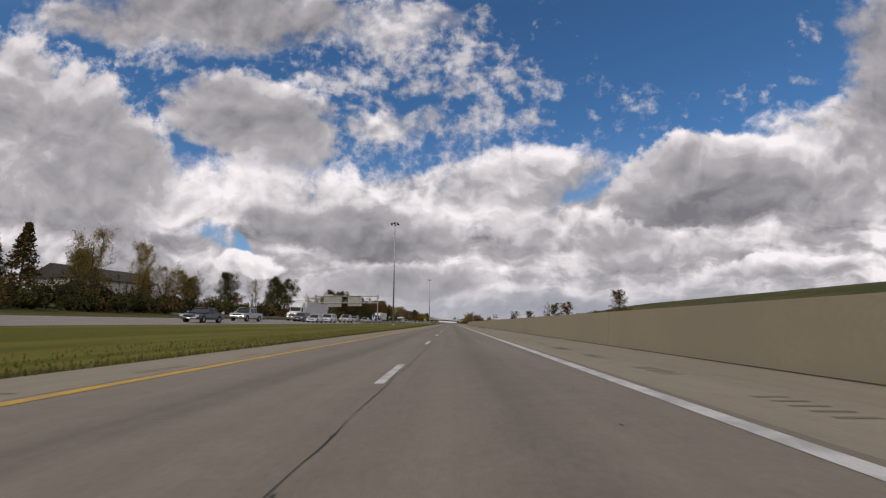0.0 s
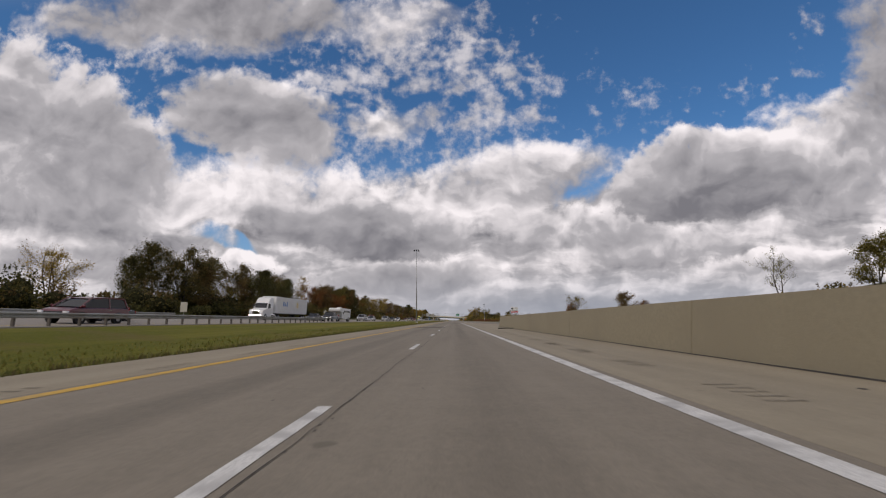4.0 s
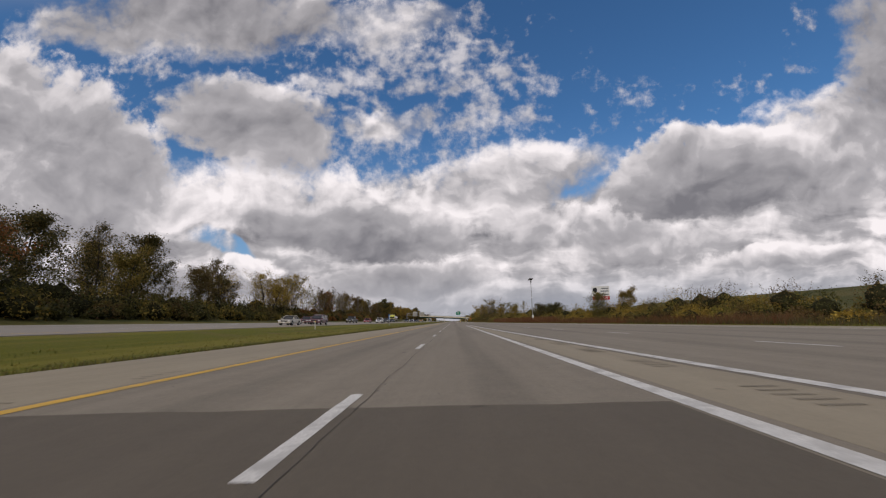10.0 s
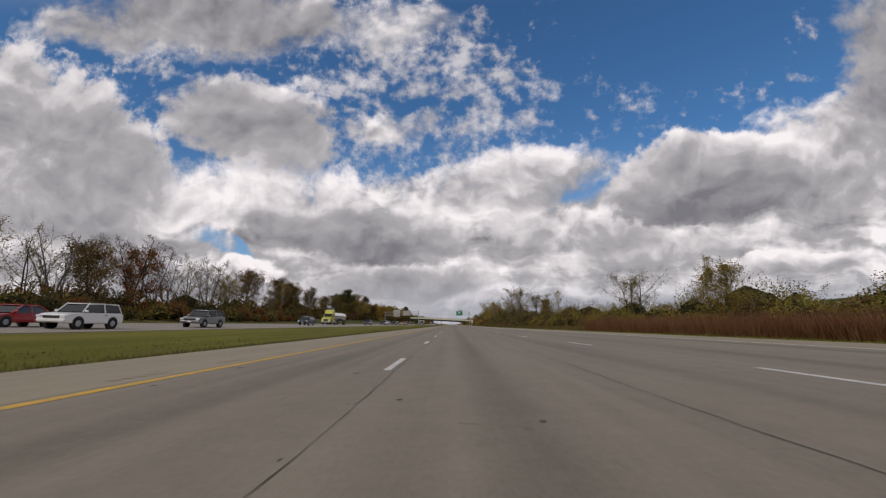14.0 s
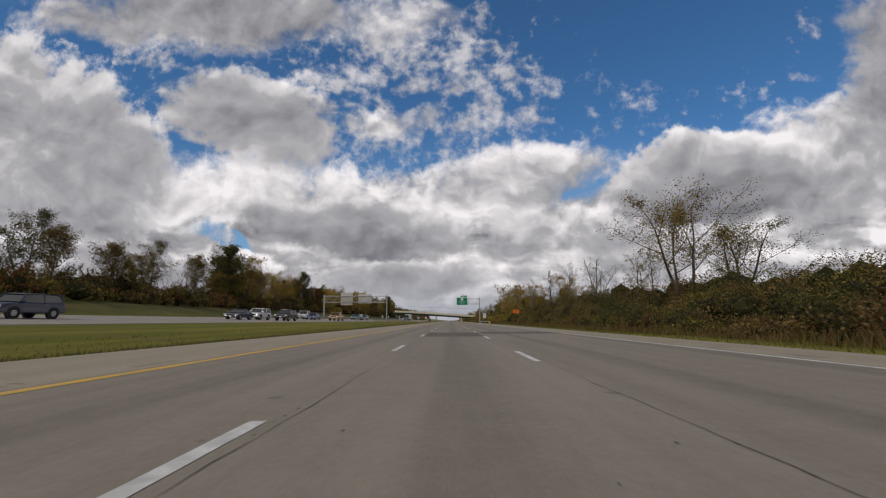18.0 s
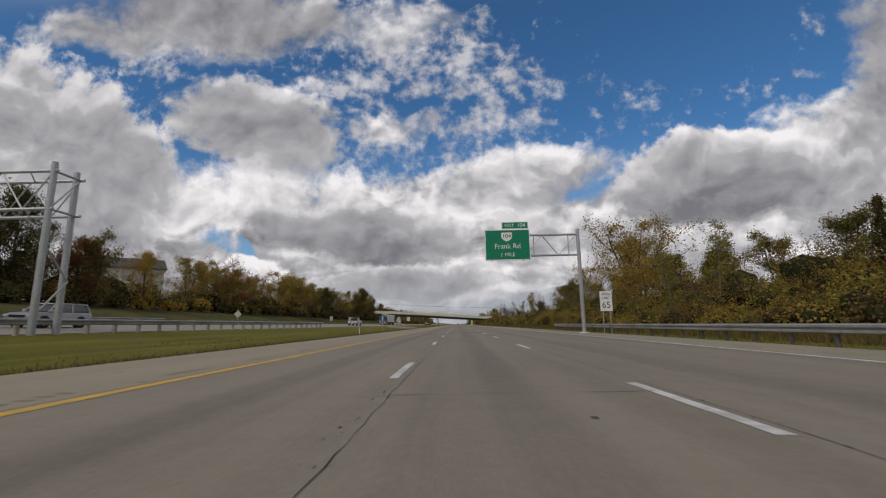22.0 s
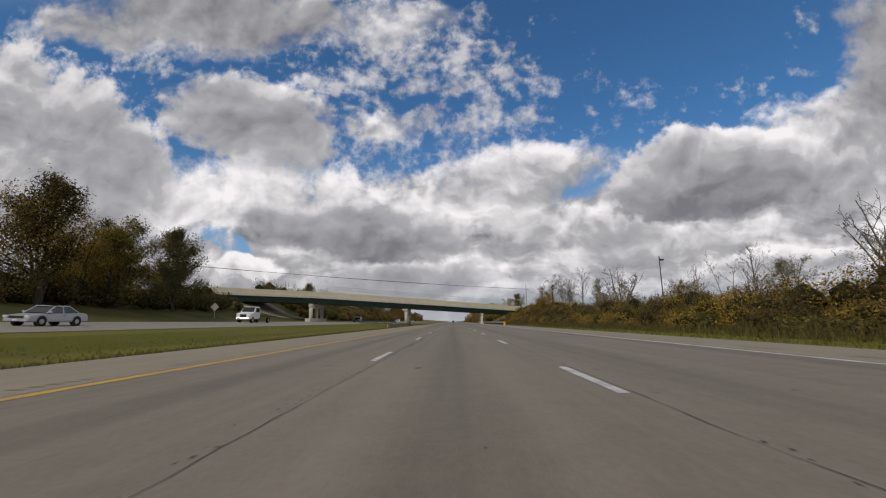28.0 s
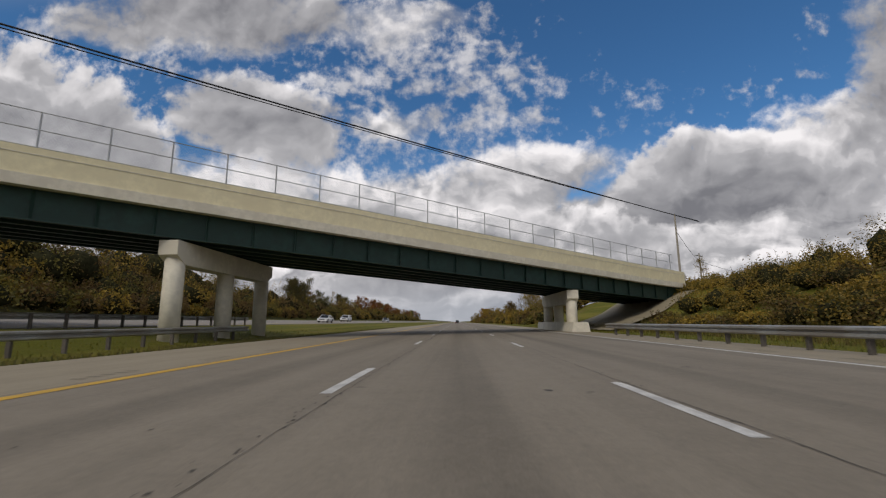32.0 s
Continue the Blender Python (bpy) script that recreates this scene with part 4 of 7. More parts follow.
PARK = pose(0, 0, -300)
KINDS = {
    "dark": [tree("tall broad tree with dense dark green leaves", 1, 12, 0.14, 4.2, 1, 0.30, L_DARK, 20, 0.50, 0.234, mains=20),
             tree("tall tree with dark green and bronze leaves", 2, 12, 0.18, 3.6, 1, 0.26, L_DARK, 19, 0.46, 0.234, mains=20),
             tree("wide forked tree with thick dull green leaves", 3, 11.5, 0.25, 4.0, 3, 0.34, L_DARK, 19, 0.5, 0.234, mains=21),
             tree("tall tree with thinning dark olive leaves", 23, 12, 0.25, 3.6, 2, 0.26, L_DARK, 11, 0.42, 0.218, mains=18)],
    "olive": [tree("roadside tree with olive autumn leaves", 4, 9, 0.15, 3.0, 1, 0.20, L_OLIVE, 16, 0.40, 0.195, mains=17),
              tree("forked roadside tree with yellowing green leaves", 5, 9, 0.22, 2.8, 3, 0.20, L_OLIVE, 14, 0.38, 0.195, mains=18)],
    "gold": [tree("broad tree with golden autumn leaves", 6, 10, 0.15, 3.6, 2, 0.24, L_GOLD, 12, 0.42, 0.195, mains=20),
             tree("spreading tree with amber and olive autumn leaves", 7, 10, 0.22, 3.8, 4, 0.30, L_GOLD, 9, 0.42, 0.195, mains=22)],
    "rust": [tree("small tree with rust red autumn leaves", 8, 7, 0.12, 2.5, 2, 0.15, L_RUST, 15, 0.32, 0.164, mains=16),
             tree("tree with brown and orange autumn leaves", 9, 9, 0.14, 3.0, 1, 0.18, L_BROWN, 15, 0.40, 0.195, mains=17)],
    "sparse": [tree("open tree with thin yellow green leaves", 10, 9, 0.28, 3.0, 2, 0.17, L_YGREEN, 4, 0.22, 0.133, mains=15),
               tree("spreading open tree with sparse bronze leaves", 11, 10, 0.30, 4.2, 3, 0.26, L_OLIVE, 9, 0.34, 0.148, rise=0.9, mains=18, subs=5),
               tree("spindly tree with few amber leaves", 12, 9, 0.3, 2.0, 1, 0.12, L_GOLD, 4, 0.20, 0.125, M_PALEBARK, rise=1.1, mains=14)],
    "bare": [tree("leafless tree with fine grey branches", 13, 9, 0.25, 2.6, 1, 0.17, L_BROWN, 0, 0, 0, M_PALEBARK, rise=1.2, mains=18, subs=5, twigs=3),
             tree("leafless grey tree with many upright leaders", 14, 8, 0.2, 2.4, 5, 0.22, L_BROWN, 0, 0, 0, M_PALEBARK, rise=1.5, mains=26, subs=5, twigs=3),
             tree("nearly leafless thin brown tree", 15, 9, 0.3, 2.4, 2, 0.14, L_BROWN, 1, 0.15, 0.101, M_BARK, rise=1.3, mains=18, subs=5, twigs=3)],
    "pole": [tree("slim upright sapling with few yellow leaves", 16, 9, 0.35, 1.3, 1, 0.08, L_YGREEN, 5, 0.25, 0.133, M_PALEBARK, rise=1.3, mains=13),
             tree("slim leafless upright grey sapling", 17, 9, 0.35, 1.3, 2, 0.09, L_BROWN, 0, 0, 0, M_PALEBARK, rise=1.6, mains=14, twigs=3)],
    "fir": [conifer("dark green pointed fir tree", 18, 10, L_DARK), conifer("dark slender pointed fir tree", 19, 9, L_DARK)],
    "shrub": [tree("big yellow autumn shrub on the bank", 20, 5, 0.05, 2.6, 4, 0.14, L_GOLD, 12, 0.34, 0.14, mains=24),
              tree("large olive shrub on the bank", 21, 5, 0.05, 2.6, 4, 0.14, L_OLIVE, 14, 0.34, 0.14, mains=24),
              tree("large dark green shrub on the bank", 22, 5, 0.05, 2.6, 4, 0.14, L_DARK, 15, 0.34, 0.14, mains=24)],
}
TOPS = {k: [max(v.co.z for v in t.children[0].data.vertices) for t in ts] for k, ts in KINDS.items()}
used = set()


def plant(kind, x, y, height, which=None, wide=1.0):
    i = int(rng.integers(len(KINDS[kind]))) if which is None else which
    t = KINDS[kind][i]
    k = height / TOPS[kind][i]
    m = Matrix.LocRotScale((x, y, land(x, y) - 0.05), Euler((0, 0, float(rng.uniform(0, TAU)))), (k * wide, k * wide, k))
    if (kind, i) not in used:
        used.add((kind, i))
        t.matrix_basis = m
        return t
    s = t.matrix_basis.to_scale()            # a copy keeps its model's own scale
    return copy_thing(t, m @ Matrix.Diagonal((1 / s.x, 1 / s.y, 1 / s.z, 1)))


# single trees that stand out: kind, x, y, height, variant, width
SLIP_ROAD_TREES = (
    ("shrub", 24.5, 401, 5.2, 2, 1.3), ("shrub", 26.5, 395, 5.0, 2, 1.2), ("shrub", 25.5, 408, 4.2, 1, 1.2),
    ("rust", 39.4, 103, 6.3, 1, 1.05), ("sparse", 37.5, 166, 6.4, 0, 1.0), ("rust", 39.2, 149, 5.6, 0, 1.1), ("olive", 36.5, 154, 6.0, 1, 0.9),
    ("bare", 44, 215, 5, 1, 1.1), ("rust", 52, 235, 6, 0, 0.9), ("olive", 57, 250, 5, 0, 0.8), ("rust", 38.4, 212, 7.3, 1, 1.0),
    ("sparse", 35.7, 241, 8.2, 1, 0.8), ("rust", 35.0, 242.5, 6.0, 0, 0.8), ("sparse", 57, 262, 8.0, 2, 0.9), ("sparse", 60, 330, 5, 1, 1),
    ("olive", 25.6, 361.5, 5.6, 0, 0.9), ("olive", 31.6, 364, 6.2, 1, 1.0), ("sparse", 27, 447, 7.2, 2, 0.9), ("sparse", 26, 462, 7.6, 1, 1.2),
    ("gold", 22, 436, 5.6, 0, 1.0), ("sparse", 25, 500, 7.6, 2, 0.9), ("olive", 27, 520, 6.5, 0, 1.1),
)
WOODED_BANK_TREES = (
    ("sparse", 26.0, 566, 13.2, 1, 1.1), ("sparse", 34.0, 569, 10.0, 1, 1.35), ("bare", 27.5, 575, 8, 0, 0.9), ("sparse", 29, 583, 8.2, 0, 1.2),
    ("bare", 26.5, 594, 9.0, 1, 1), ("bare", 29, 618, 11, 0, 0.9), ("bare", 25.5, 623, 10, 2, 0.9), ("gold", 30, 628, 10, 1, 0.8),
    ("bare", 24, 640, 10.5, 0, 1.0), ("gold", 27, 650, 10.0, 1, 0.9), ("fir", 25, 660, 5.5, 1, 0.8), ("pole", 23, 672, 8.5, 0, 1.1),
    ("pole", 24, 683, 8, 0, 1.1), ("gold", 27.0, 697, 15.5, 1, 1.05), ("gold", 30.5, 706, 13, 0, 1.0), ("gold", 24.5, 690, 8, 1, 1.1),
    ("sparse", 22.5, 712, 8, 0, 1.0),
)
BUSHY_VERGE_TREES = (
    ("olive", 23.5, 722, 9, 1, 0.9), ("gold", 28, 722, 11.5, 1, 0.9), ("gold", 25, 733, 8, 0, 0.9), ("sparse", 28, 727, 9.5, 0, 0.9),
    ("rust", 22.5, 748, 6, 1, 1.0), ("pole", 22, 753, 8, 0, 1.1), ("bare", 25, 763, 9, 0, 1), ("sparse", 24.0, 771, 9.6, 2, 0.9),
    ("sparse", 26, 779, 8.5, 2, 0.9), ("pole", 22, 783, 8.5, 1, 1.1), ("pole", 23.5, 787, 8, 0, 1.1), ("olive", 24, 796, 5.5, 1, 1.2),
    ("bare", 29, 830, 7.5, 1, 1.0), ("bare", 31, 845, 7, 0, 1.0),
)
BRIDGE_SIDE_TREES = (
    ("pole", 33, 853, 7.5, 1, 1.2), ("bare", 28.5, 872, 8.0, 1, 1.35), ("sparse", 32, 880, 6, 2, 0.9), ("pole", 30, 889, 7, 0, 1.2),
    ("bare", 33, 896, 8, 0, 1), ("bare", 30, 905, 8.5, 0, 1.0), ("bare", 32, 915, 8.5, 2, 1.0), ("sparse", 30.0, 926, 10.5, 0, 1.25), ("gold", 28.6, 929, 8.0, 1, 0.8),
    ("bare", 38.5, 927, 12.5, 0, 1.0), ("shrub", 26.5, 922, 5.5, 0, 1.2), ("bare", 33.0, 929, 10.5, 0, 1.1), ("bare", 36, 934, 9.5, 1, 1.1),
    ("sparse", 40, 985, 6, 2, 1.0),
)
FAR_SIDE_TALL_TREES = (
    ("dark", -53, 622, 15.5, 1, 1.0), ("gold", -50, 628, 14.0, 0, 1.0), ("bare", -51, 640, 13.0, 0, 1.0), ("gold", -50, 648, 12.0, 1, 1.0),
    ("bare", -55, 742, 15.0, 0, 0.8), ("gold", -50, 757, 14.5, 1, 1.0), ("gold", -50, 769, 13.5, 0, 1.1), ("olive", -51, 790, 12.5, 0, 1.0),
    ("dark", -49, 855, 17.0, 0, 1.0), ("olive", -48, 866, 14.0, 1, 1.0), ("dark", -47, 878, 13.0, 3, 1.0),
)
FAR_SIDE_TREES = (
    ("fir", -52, 54.5, 10.5, 0, 1.0), ("fir", -60, 58, 9, 1, 1.0), ("gold", -52, 64.5, 13.5, 1, 0.5), ("sparse", -54, 68, 11, 0, 0.7),
    ("gold", -52, 75, 12.5, 0, 0.42), ("fir", -54, 79, 7, 1, 1.0), ("gold", -53, 83, 9.5, 1, 0.8), ("olive", -54, 92, 9, 1, 1.0),
    ("bare", -56, 98, 9, 0, 1), ("dark", -55, 110, 10.5, 1, 0.9), ("bare", -54, 121, 10, 0, 1.0), ("dark", -52, 131, 12.5, 0, 0.9),
    ("bare", -55, 140, 11, 1, 1), ("dark", -56, 150, 13, 2, 0.9), ("sparse", -53, 163, 8.5, 0, 1), ("gold", -54, 175, 9.0, 1, 1.0),
    ("dark", -54, 190, 10, 0, 1.0), ("dark", -57, 690, 16, 0, 0.9), ("olive", -53, 697, 12, 1, 0.8), ("dark", -50, 884, 17, 0, 0.9),
    ("dark", -52, 872, 14, 3, 1.0), ("rust", -50, 222, 9.5, 1, 1), ("bare", -55, 214, 13, 0, 1),
)
for row in SLIP_ROAD_TREES + WOODED_BANK_TREES + BUSHY_VERGE_TREES + BRIDGE_SIDE_TREES + FAR_SIDE_TALL_TREES + FAR_SIDE_TREES:
    plant(*row)


# woods: kind mix, y range, x range, height range, count
def woods(mix, y0, y1, x0, x1, h0, h1, count):
    names, weights = zip(*mix)
    weights = np.array(weights) / sum(weights)
    for k in range(count):
        y = y0 + (k + rng.uniform(0.0, 1.0)) * (y1 - y0) / count
        if abs(y - 716) < 7 and x0 < 0:    # a gap before the white building
            continue
        plant(str(rng.choice(names, p=weights)), float(rng.uniform(x0, x1)), float(y), float(rng.uniform(h0, h1)), None, float(rng.uniform(0.85, 1.15)))


woods([("dark", 6), ("rust", 1), ("sparse", 1)], 190, 335, -60, -46, 9.5, 13.5, 27)
woods([("dark", 4), ("olive", 1), ("rust", 1)], 300, 392, -62, -47, 11, 16, 14)
woods([("dark", 1), ("sparse", 3), ("gold", 2), ("bare", 1)], 385, 440, -60, -47, 11, 16, 10)
woods([("bare", 6), ("sparse", 2), ("rust", 1), ("gold", 1)], 440, 540, -62, -48, 9.5, 14.5, 24)
woods([("dark", 1), ("bare", 2), ("olive", 2), ("rust", 2), ("gold", 3)], 540, 660, -64, -50, 8, 13.5, 21)
woods([("gold", 4), ("rust", 3), ("olive", 3), ("sparse", 1), ("dark", 2)], 655, 790, -66, -49, 10, 14, 26)
woods([("gold", 3), ("olive", 3), ("rust", 2), ("dark", 1), ("sparse", 1)], 775, 880, -64, -48, 10, 16, 19)
woods([("rust", 2), ("olive", 3), ("bare", 2), ("gold", 1)], 880, 915, -72, -56, 7, 10, 6)
woods([("dark", 3), ("rust", 2), ("olive", 2), ("sparse", 1)], 990, 1500, -64, -46, 8, 13, 34)
woods([("olive", 3), ("gold", 2), ("rust", 2), ("bare", 2)], 1010, 1500, 20, 40, 7, 11, 30)
woods([("olive", 3), ("gold", 2), ("sparse", 2), ("dark", 1)], 640, 750, 31, 42, 7, 10, 15)
woods([("bare", 4), ("sparse", 3), ("pole", 2)], 750, 905, 31, 45, 5, 9, 18)
woods([("dark", 2), ("sparse", 2), ("rust", 1)], -20, 190, -80, -64, 8, 12, 12)


def thicket(label, y0, y1, edge, depth, h0, h1, mats, step=1.5, rows=2, per=170, size=0.24, lift=0.0):
    """Dense undergrowth: lumpy bushes side by side, leaf sprays over near-black lumps that stand in for inner shade."""
    r = np.random.default_rng(int(y0) + int(edge(y0) * 10) + 5000)
    shells = [[] for _ in mats]
    cv, cf = [], []
    bm = bmesh.new()
    bmesh.ops.create_icosphere(bm, subdivisions=1, radius=1.0)
    iv = np.array([v.co[:] for v in bm.verts])
    fi = [[v.index for v in f.verts] for f in bm.faces]
    bm.free()
    sgn = 1 if edge(y0) > 0 else -1
    per, size = round(per * 1.6), size * 0.74
    y = y0
    while y < y1:
        for j in range(rows):
            x = edge(y) + sgn * (0.8 + depth * (j + r.uniform(-0.2, 0.5)) / rows)
            yy = y + r.uniform(-0.5, 0.5) * step
            wave = 0.88 + 0.15 * math.sin(yy * 0.31 + j) + 0.12 * math.sin(yy * 0.83 + 2 * j)
            h = r.uniform(h0 * 0.6, h1 * 1.05) * (0.42 + 0.72 * (j + 1) / rows) * wave
            rad = np.array([r.uniform(0.6, 1.35), r.uniform(0.6, 1.35), 1.0]) * np.array([1.2, 1.2, 0.62]) * max(1.0, h * 0.5)
            rad[2] = h * 0.58
            c = np.array([x, yy, land(x, yy) + h * 0.40 + lift])
            d = r.normal(size=(per, 3))
            d /= np.linalg.norm(d, axis=1)[:, None]
            d[:, 2] = np.abs(d[:, 2]) * 1.2 - 0.25
            pts = c + d * rad * (0.66 + 0.55 * r.uniform(0, 1, per) ** 1.2 + 0.22 * np.sin(d[:, 0] * 5 + c[1]) * np.cos(d[:, 2] * 6 + c[0]))[:, None]
            nk = per // 4                    # a ragged skirt down to the ground
            a = r.uniform(0, TAU, nk)
            skirt = np.stack([c[0] + np.cos(a) * rad[0] * r.uniform(0.6, 1.25, nk), c[1] + np.sin(a) * rad[1] * r.uniform(0.6, 1.25, nk), c[2] - h * r.uniform(0.0, 0.42, nk)], 1)
            pts = np.concatenate([pts, skirt])
            k = int(r.integers(len(mats)))
            shells[k].append(leaves(pts, 0.16, 1, size, r))
            ns = 10                          # leafy shoots that stand out of the bush
            foot = c + r.normal(size=(ns, 3)) * rad * np.array([0.45, 0.45, 0.0])
            foot[:, 2] = c[2] + rad[2] * 0.75
            lean = r.normal(size=(ns, 3)) * np.array([0.25, 0.25, 0.0]) + np.array([0, 0, 1.0])
            f = np.linspace(0, 1, 8)[None, :, None] ** 0.8
            shoot = (foot[:, None, :] + lean[:, None, :] * f * (rad[2] * r.uniform(0.2, 0.62, ns))[:, None, None]).reshape(-1, 3)
            shells[(k + int(r.integers(2))) % len(mats)].append(leaves(shoot, 0.06, 3, size * 0.55, r))
            # dark lump filling the bush, its colour painted as the shade between leaves
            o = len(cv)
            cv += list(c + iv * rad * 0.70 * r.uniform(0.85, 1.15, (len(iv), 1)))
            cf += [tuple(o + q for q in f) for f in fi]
        y += step
    ob = thing("thicket", label, "undergrowth", kind="stuff")
    for m, s in zip(mats, shells):
        if s:
            put("foliage", quads("foliage", np.concatenate(s), 4, m), ob)
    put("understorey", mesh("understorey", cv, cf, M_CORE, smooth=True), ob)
    return ob


RE = right_edge
thicket("dark low hedge of mixed shrubs along the far roadside", -20, 200, lambda y: -44.0, 9, 2.6, 4.0, [L_DARK, L_DARK, L_BROWN], 2.6, 2, 195, 0.245)
thicket("dark wooded undergrowth beyond the far carriageway", 200, 420, lambda y: -42.5, 12, 3.2, 5.0, [L_DARK, L_DARK, L_BROWN, L_OLIVE], 2.6, 3, 195, 0.258)
thicket("brown and green undergrowth beyond the far carriageway", 420, 535, lambda y: -42.0, 11, 3.0, 4.6, [L_BROWN, L_DARK, L_OLIVE, L_RUST], 2.6, 3, 195, 0.245)
thicket("mixed autumn undergrowth above a grass bank", 535, 640, lambda y: -47.0, 12, 3.0, 5.0, [L_DARK, L_BROWN, L_OLIVE, L_RUST], 2.6, 3, 195, 0.245)
thicket("amber and brown undergrowth on the far roadside", 640, 800, lambda y: -50.0, 12, 3.0, 5.5, [L_BROWN, L_GOLD, L_OLIVE, L_DARK], 2.8, 3, 195, 0.258)
thicket("dark undergrowth on the far roadside before the bridge", 800, 905, lambda y: -48.0, 12, 3.0, 5.5, [L_DARK, L_BROWN, L_DARK], 2.6, 3, 195, 0.245)
thicket("autumn scrub on the far roadside past the bridge", 955, 1120, lambda y: -40.0, 15, 4.2, 6.6, [L_OLIVE, L_BROWN, L_GOLD, L_OLIVE, L_BROWN], 2.6, 4, 230, 0.26)
thicket("distant autumn scrub on the far roadside", 1120, 1420, lambda y: -41.0, 14, 3.6, 6.0, [L_OLIVE, L_BROWN, L_GOLD], 4, 3, 165, 0.306)
thicket("dark shrubs on the embankment behind the bridge", 936, 957, lambda y: -43.0, 18, 2.8, 4.6, [L_BROWN, L_OLIVE, L_DARK], 2.0, 5, 230, 0.2)
thicket("low scrub along the slip road verge", 185, 330, lambda y: RE(y) + 4.5, 10, 1.3, 2.6, [L_OLIVE, L_BROWN, L_DARK, L_GOLD], 2.2, 3, 273, 0.132)
thicket("green and brown scrub along the slip road", 330, 415, lambda y: RE(y) + 3.2, 9, 2.0, 3.4, [L_OLIVE, L_GOLD, L_YGREEN, L_BROWN], 1.8, 3, 399, 0.121)
thicket("mixed green and bronze roadside scrub", 415, 500, lambda y: RE(y) + 5.0, 9, 2.2, 3.6, [L_OLIVE, L_BROWN, L_YGREEN], 1.8, 3, 399, 0.121)
thicket("dense green and bronze bushes on the bank", 500, 640, lambda y: RE(y) + 3.4, 13, 2.2, 3.4, [L_DARK, L_OLIVE, L_DARK, L_BROWN], 1.7, 4, 399, 0.116)
thicket("dense green and yellow bushes behind the verge", 640, 800, lambda y: RE(y) + 4.2, 12, 2.2, 3.6, [L_GOLD, L_OLIVE, L_YGREEN, L_GOLD, L_BROWN], 1.8, 4, 378, 0.116)
thicket("golden brown bushes on the bank", 800, 905, lambda y: RE(y) + 5.0, 12, 1.8, 3.0, [L_OLIVE, L_BROWN, L_GOLD, L_BROWN], 1.8, 4, 378, 0.116)
thicket("olive and yellow bushes over the bridge embankment", 905, 955, lambda y: RE(y) + 4.4, 15, 1.6, 2.6, [L_OLIVE, L_GOLD, L_BROWN, L_OLIVE], 1.7, 5, 399, 0.11)
thicket("olive bushes beside the bridge abutment", 955, 1000, lambda y: RE(y) + 14.0, 14, 1.6, 2.6, [L_OLIVE, L_GOLD, L_OLIVE], 1.8, 4, 357, 0.121)
thicket("autumn scrub on the roadside past the bridge", 1000, 1400, lambda y: RE(y) + 4.0, 12, 2.5, 4.5, [L_OLIVE, L_BROWN, L_GOLD], 4, 3, 165, 0.286)
thicket("low scrub behind the wall at the foot of the hill", 90, 200, lambda y: 24.0, 20, 0.5, 1.1, [L_OLIVE, L_BROWN], 4.5, 3, 105, 0.204)


def blades(label, y0, y1, xa, xb, count, h0, h1, width, material, name="verge_grass"):
    """Upright grass blades between two lines along the road."""
    r = np.random.default_rng(int(abs(y0) * 3 + count))
    y = r.uniform(y0, y1, count)
    t = r.uniform(0, 1, count) ** 1.6
    xs0, xs1 = np.array([xa(v) for v in y]), np.array([xb(v) for v in y])
    x = xs0 + (xs1 - xs0) * t
    z = np.array([land(a, b) for a, b in zip(x, y)])
    h = r.uniform(h0, h1, count)
    an = r.uniform(0, math.pi, count)
    wx, wy = np.cos(an) * width, np.sin(an) * width
    lx, ly = r.normal(size=count) * h * 0.25, r.normal(size=count) * h * 0.25
    v = np.stack([np.stack([x - wx, y - wy, z - 0.02], 1), np.stack([x + wx, y + wy, z - 0.02], 1), np.stack([x + lx, y + ly, z + h], 1)], 1)
    return tagged(put(name, quads(name, v.reshape(-1, 3), 3, material)), label, "grass", kind="stuff")


LE = lambda y: lerp(LEFT_EDGE, y)
blades("brown dead grass fringe along the paved shoulder", -5, 990, lambda y: LE(y) + 0.06, lambda y: LE(y) - 0.8, 46000, 0.07, 0.22, 0.022, M_DRYGRASS)
blades("green mown median grass", -5, 990, lambda y: LE(y) - 0.4, lambda y: LE(y) - 5.5, 80000, 0.05, 0.14, 0.025, M_GREENBLADE)
blades("straw and green verge grass by the outer shoulder", 180, 990, lambda y: RE(y) - 0.05, lambda y: RE(y) + 5.0, 42000, 0.07, 0.25, 0.024, M_GREENBLADE)
blades("brown weeds along the slip road verge", 180, 345, lambda y: RE(y) + 1.6, lambda y: RE(y) + 6.0, 15000, 0.25, 0.8, 0.03, M_DRYGRASS, "weeds")
blades("tall rust red grass by the slip road", 378, 455, lambda y: RE(y) + 1.6, lambda y: RE(y) + 5.5, 22000, 0.8, 1.7, 0.022, M_REED, "tall_grass")
blades("tall brown grass by the slip road", 320, 382, lambda y: RE(y) + 1.8, lambda y: RE(y) + 4.5, 9000, 0.5, 1.2, 0.022, M_REED, "tall_grass")
blades("brown and olive weeds before the bushes", 455, 720, lambda y: RE(y) + 2.0, lambda y: RE(y) + 5.0, 26000, 0.2, 0.75, 0.022, M_WEED, "weeds")
blades("straw and olive weeds before the bank", 720, 990, lambda y: RE(y) + 2.6, lambda y: RE(y) + 6.5, 26000, 0.2, 0.8, 0.022, M_WEED, "weeds")
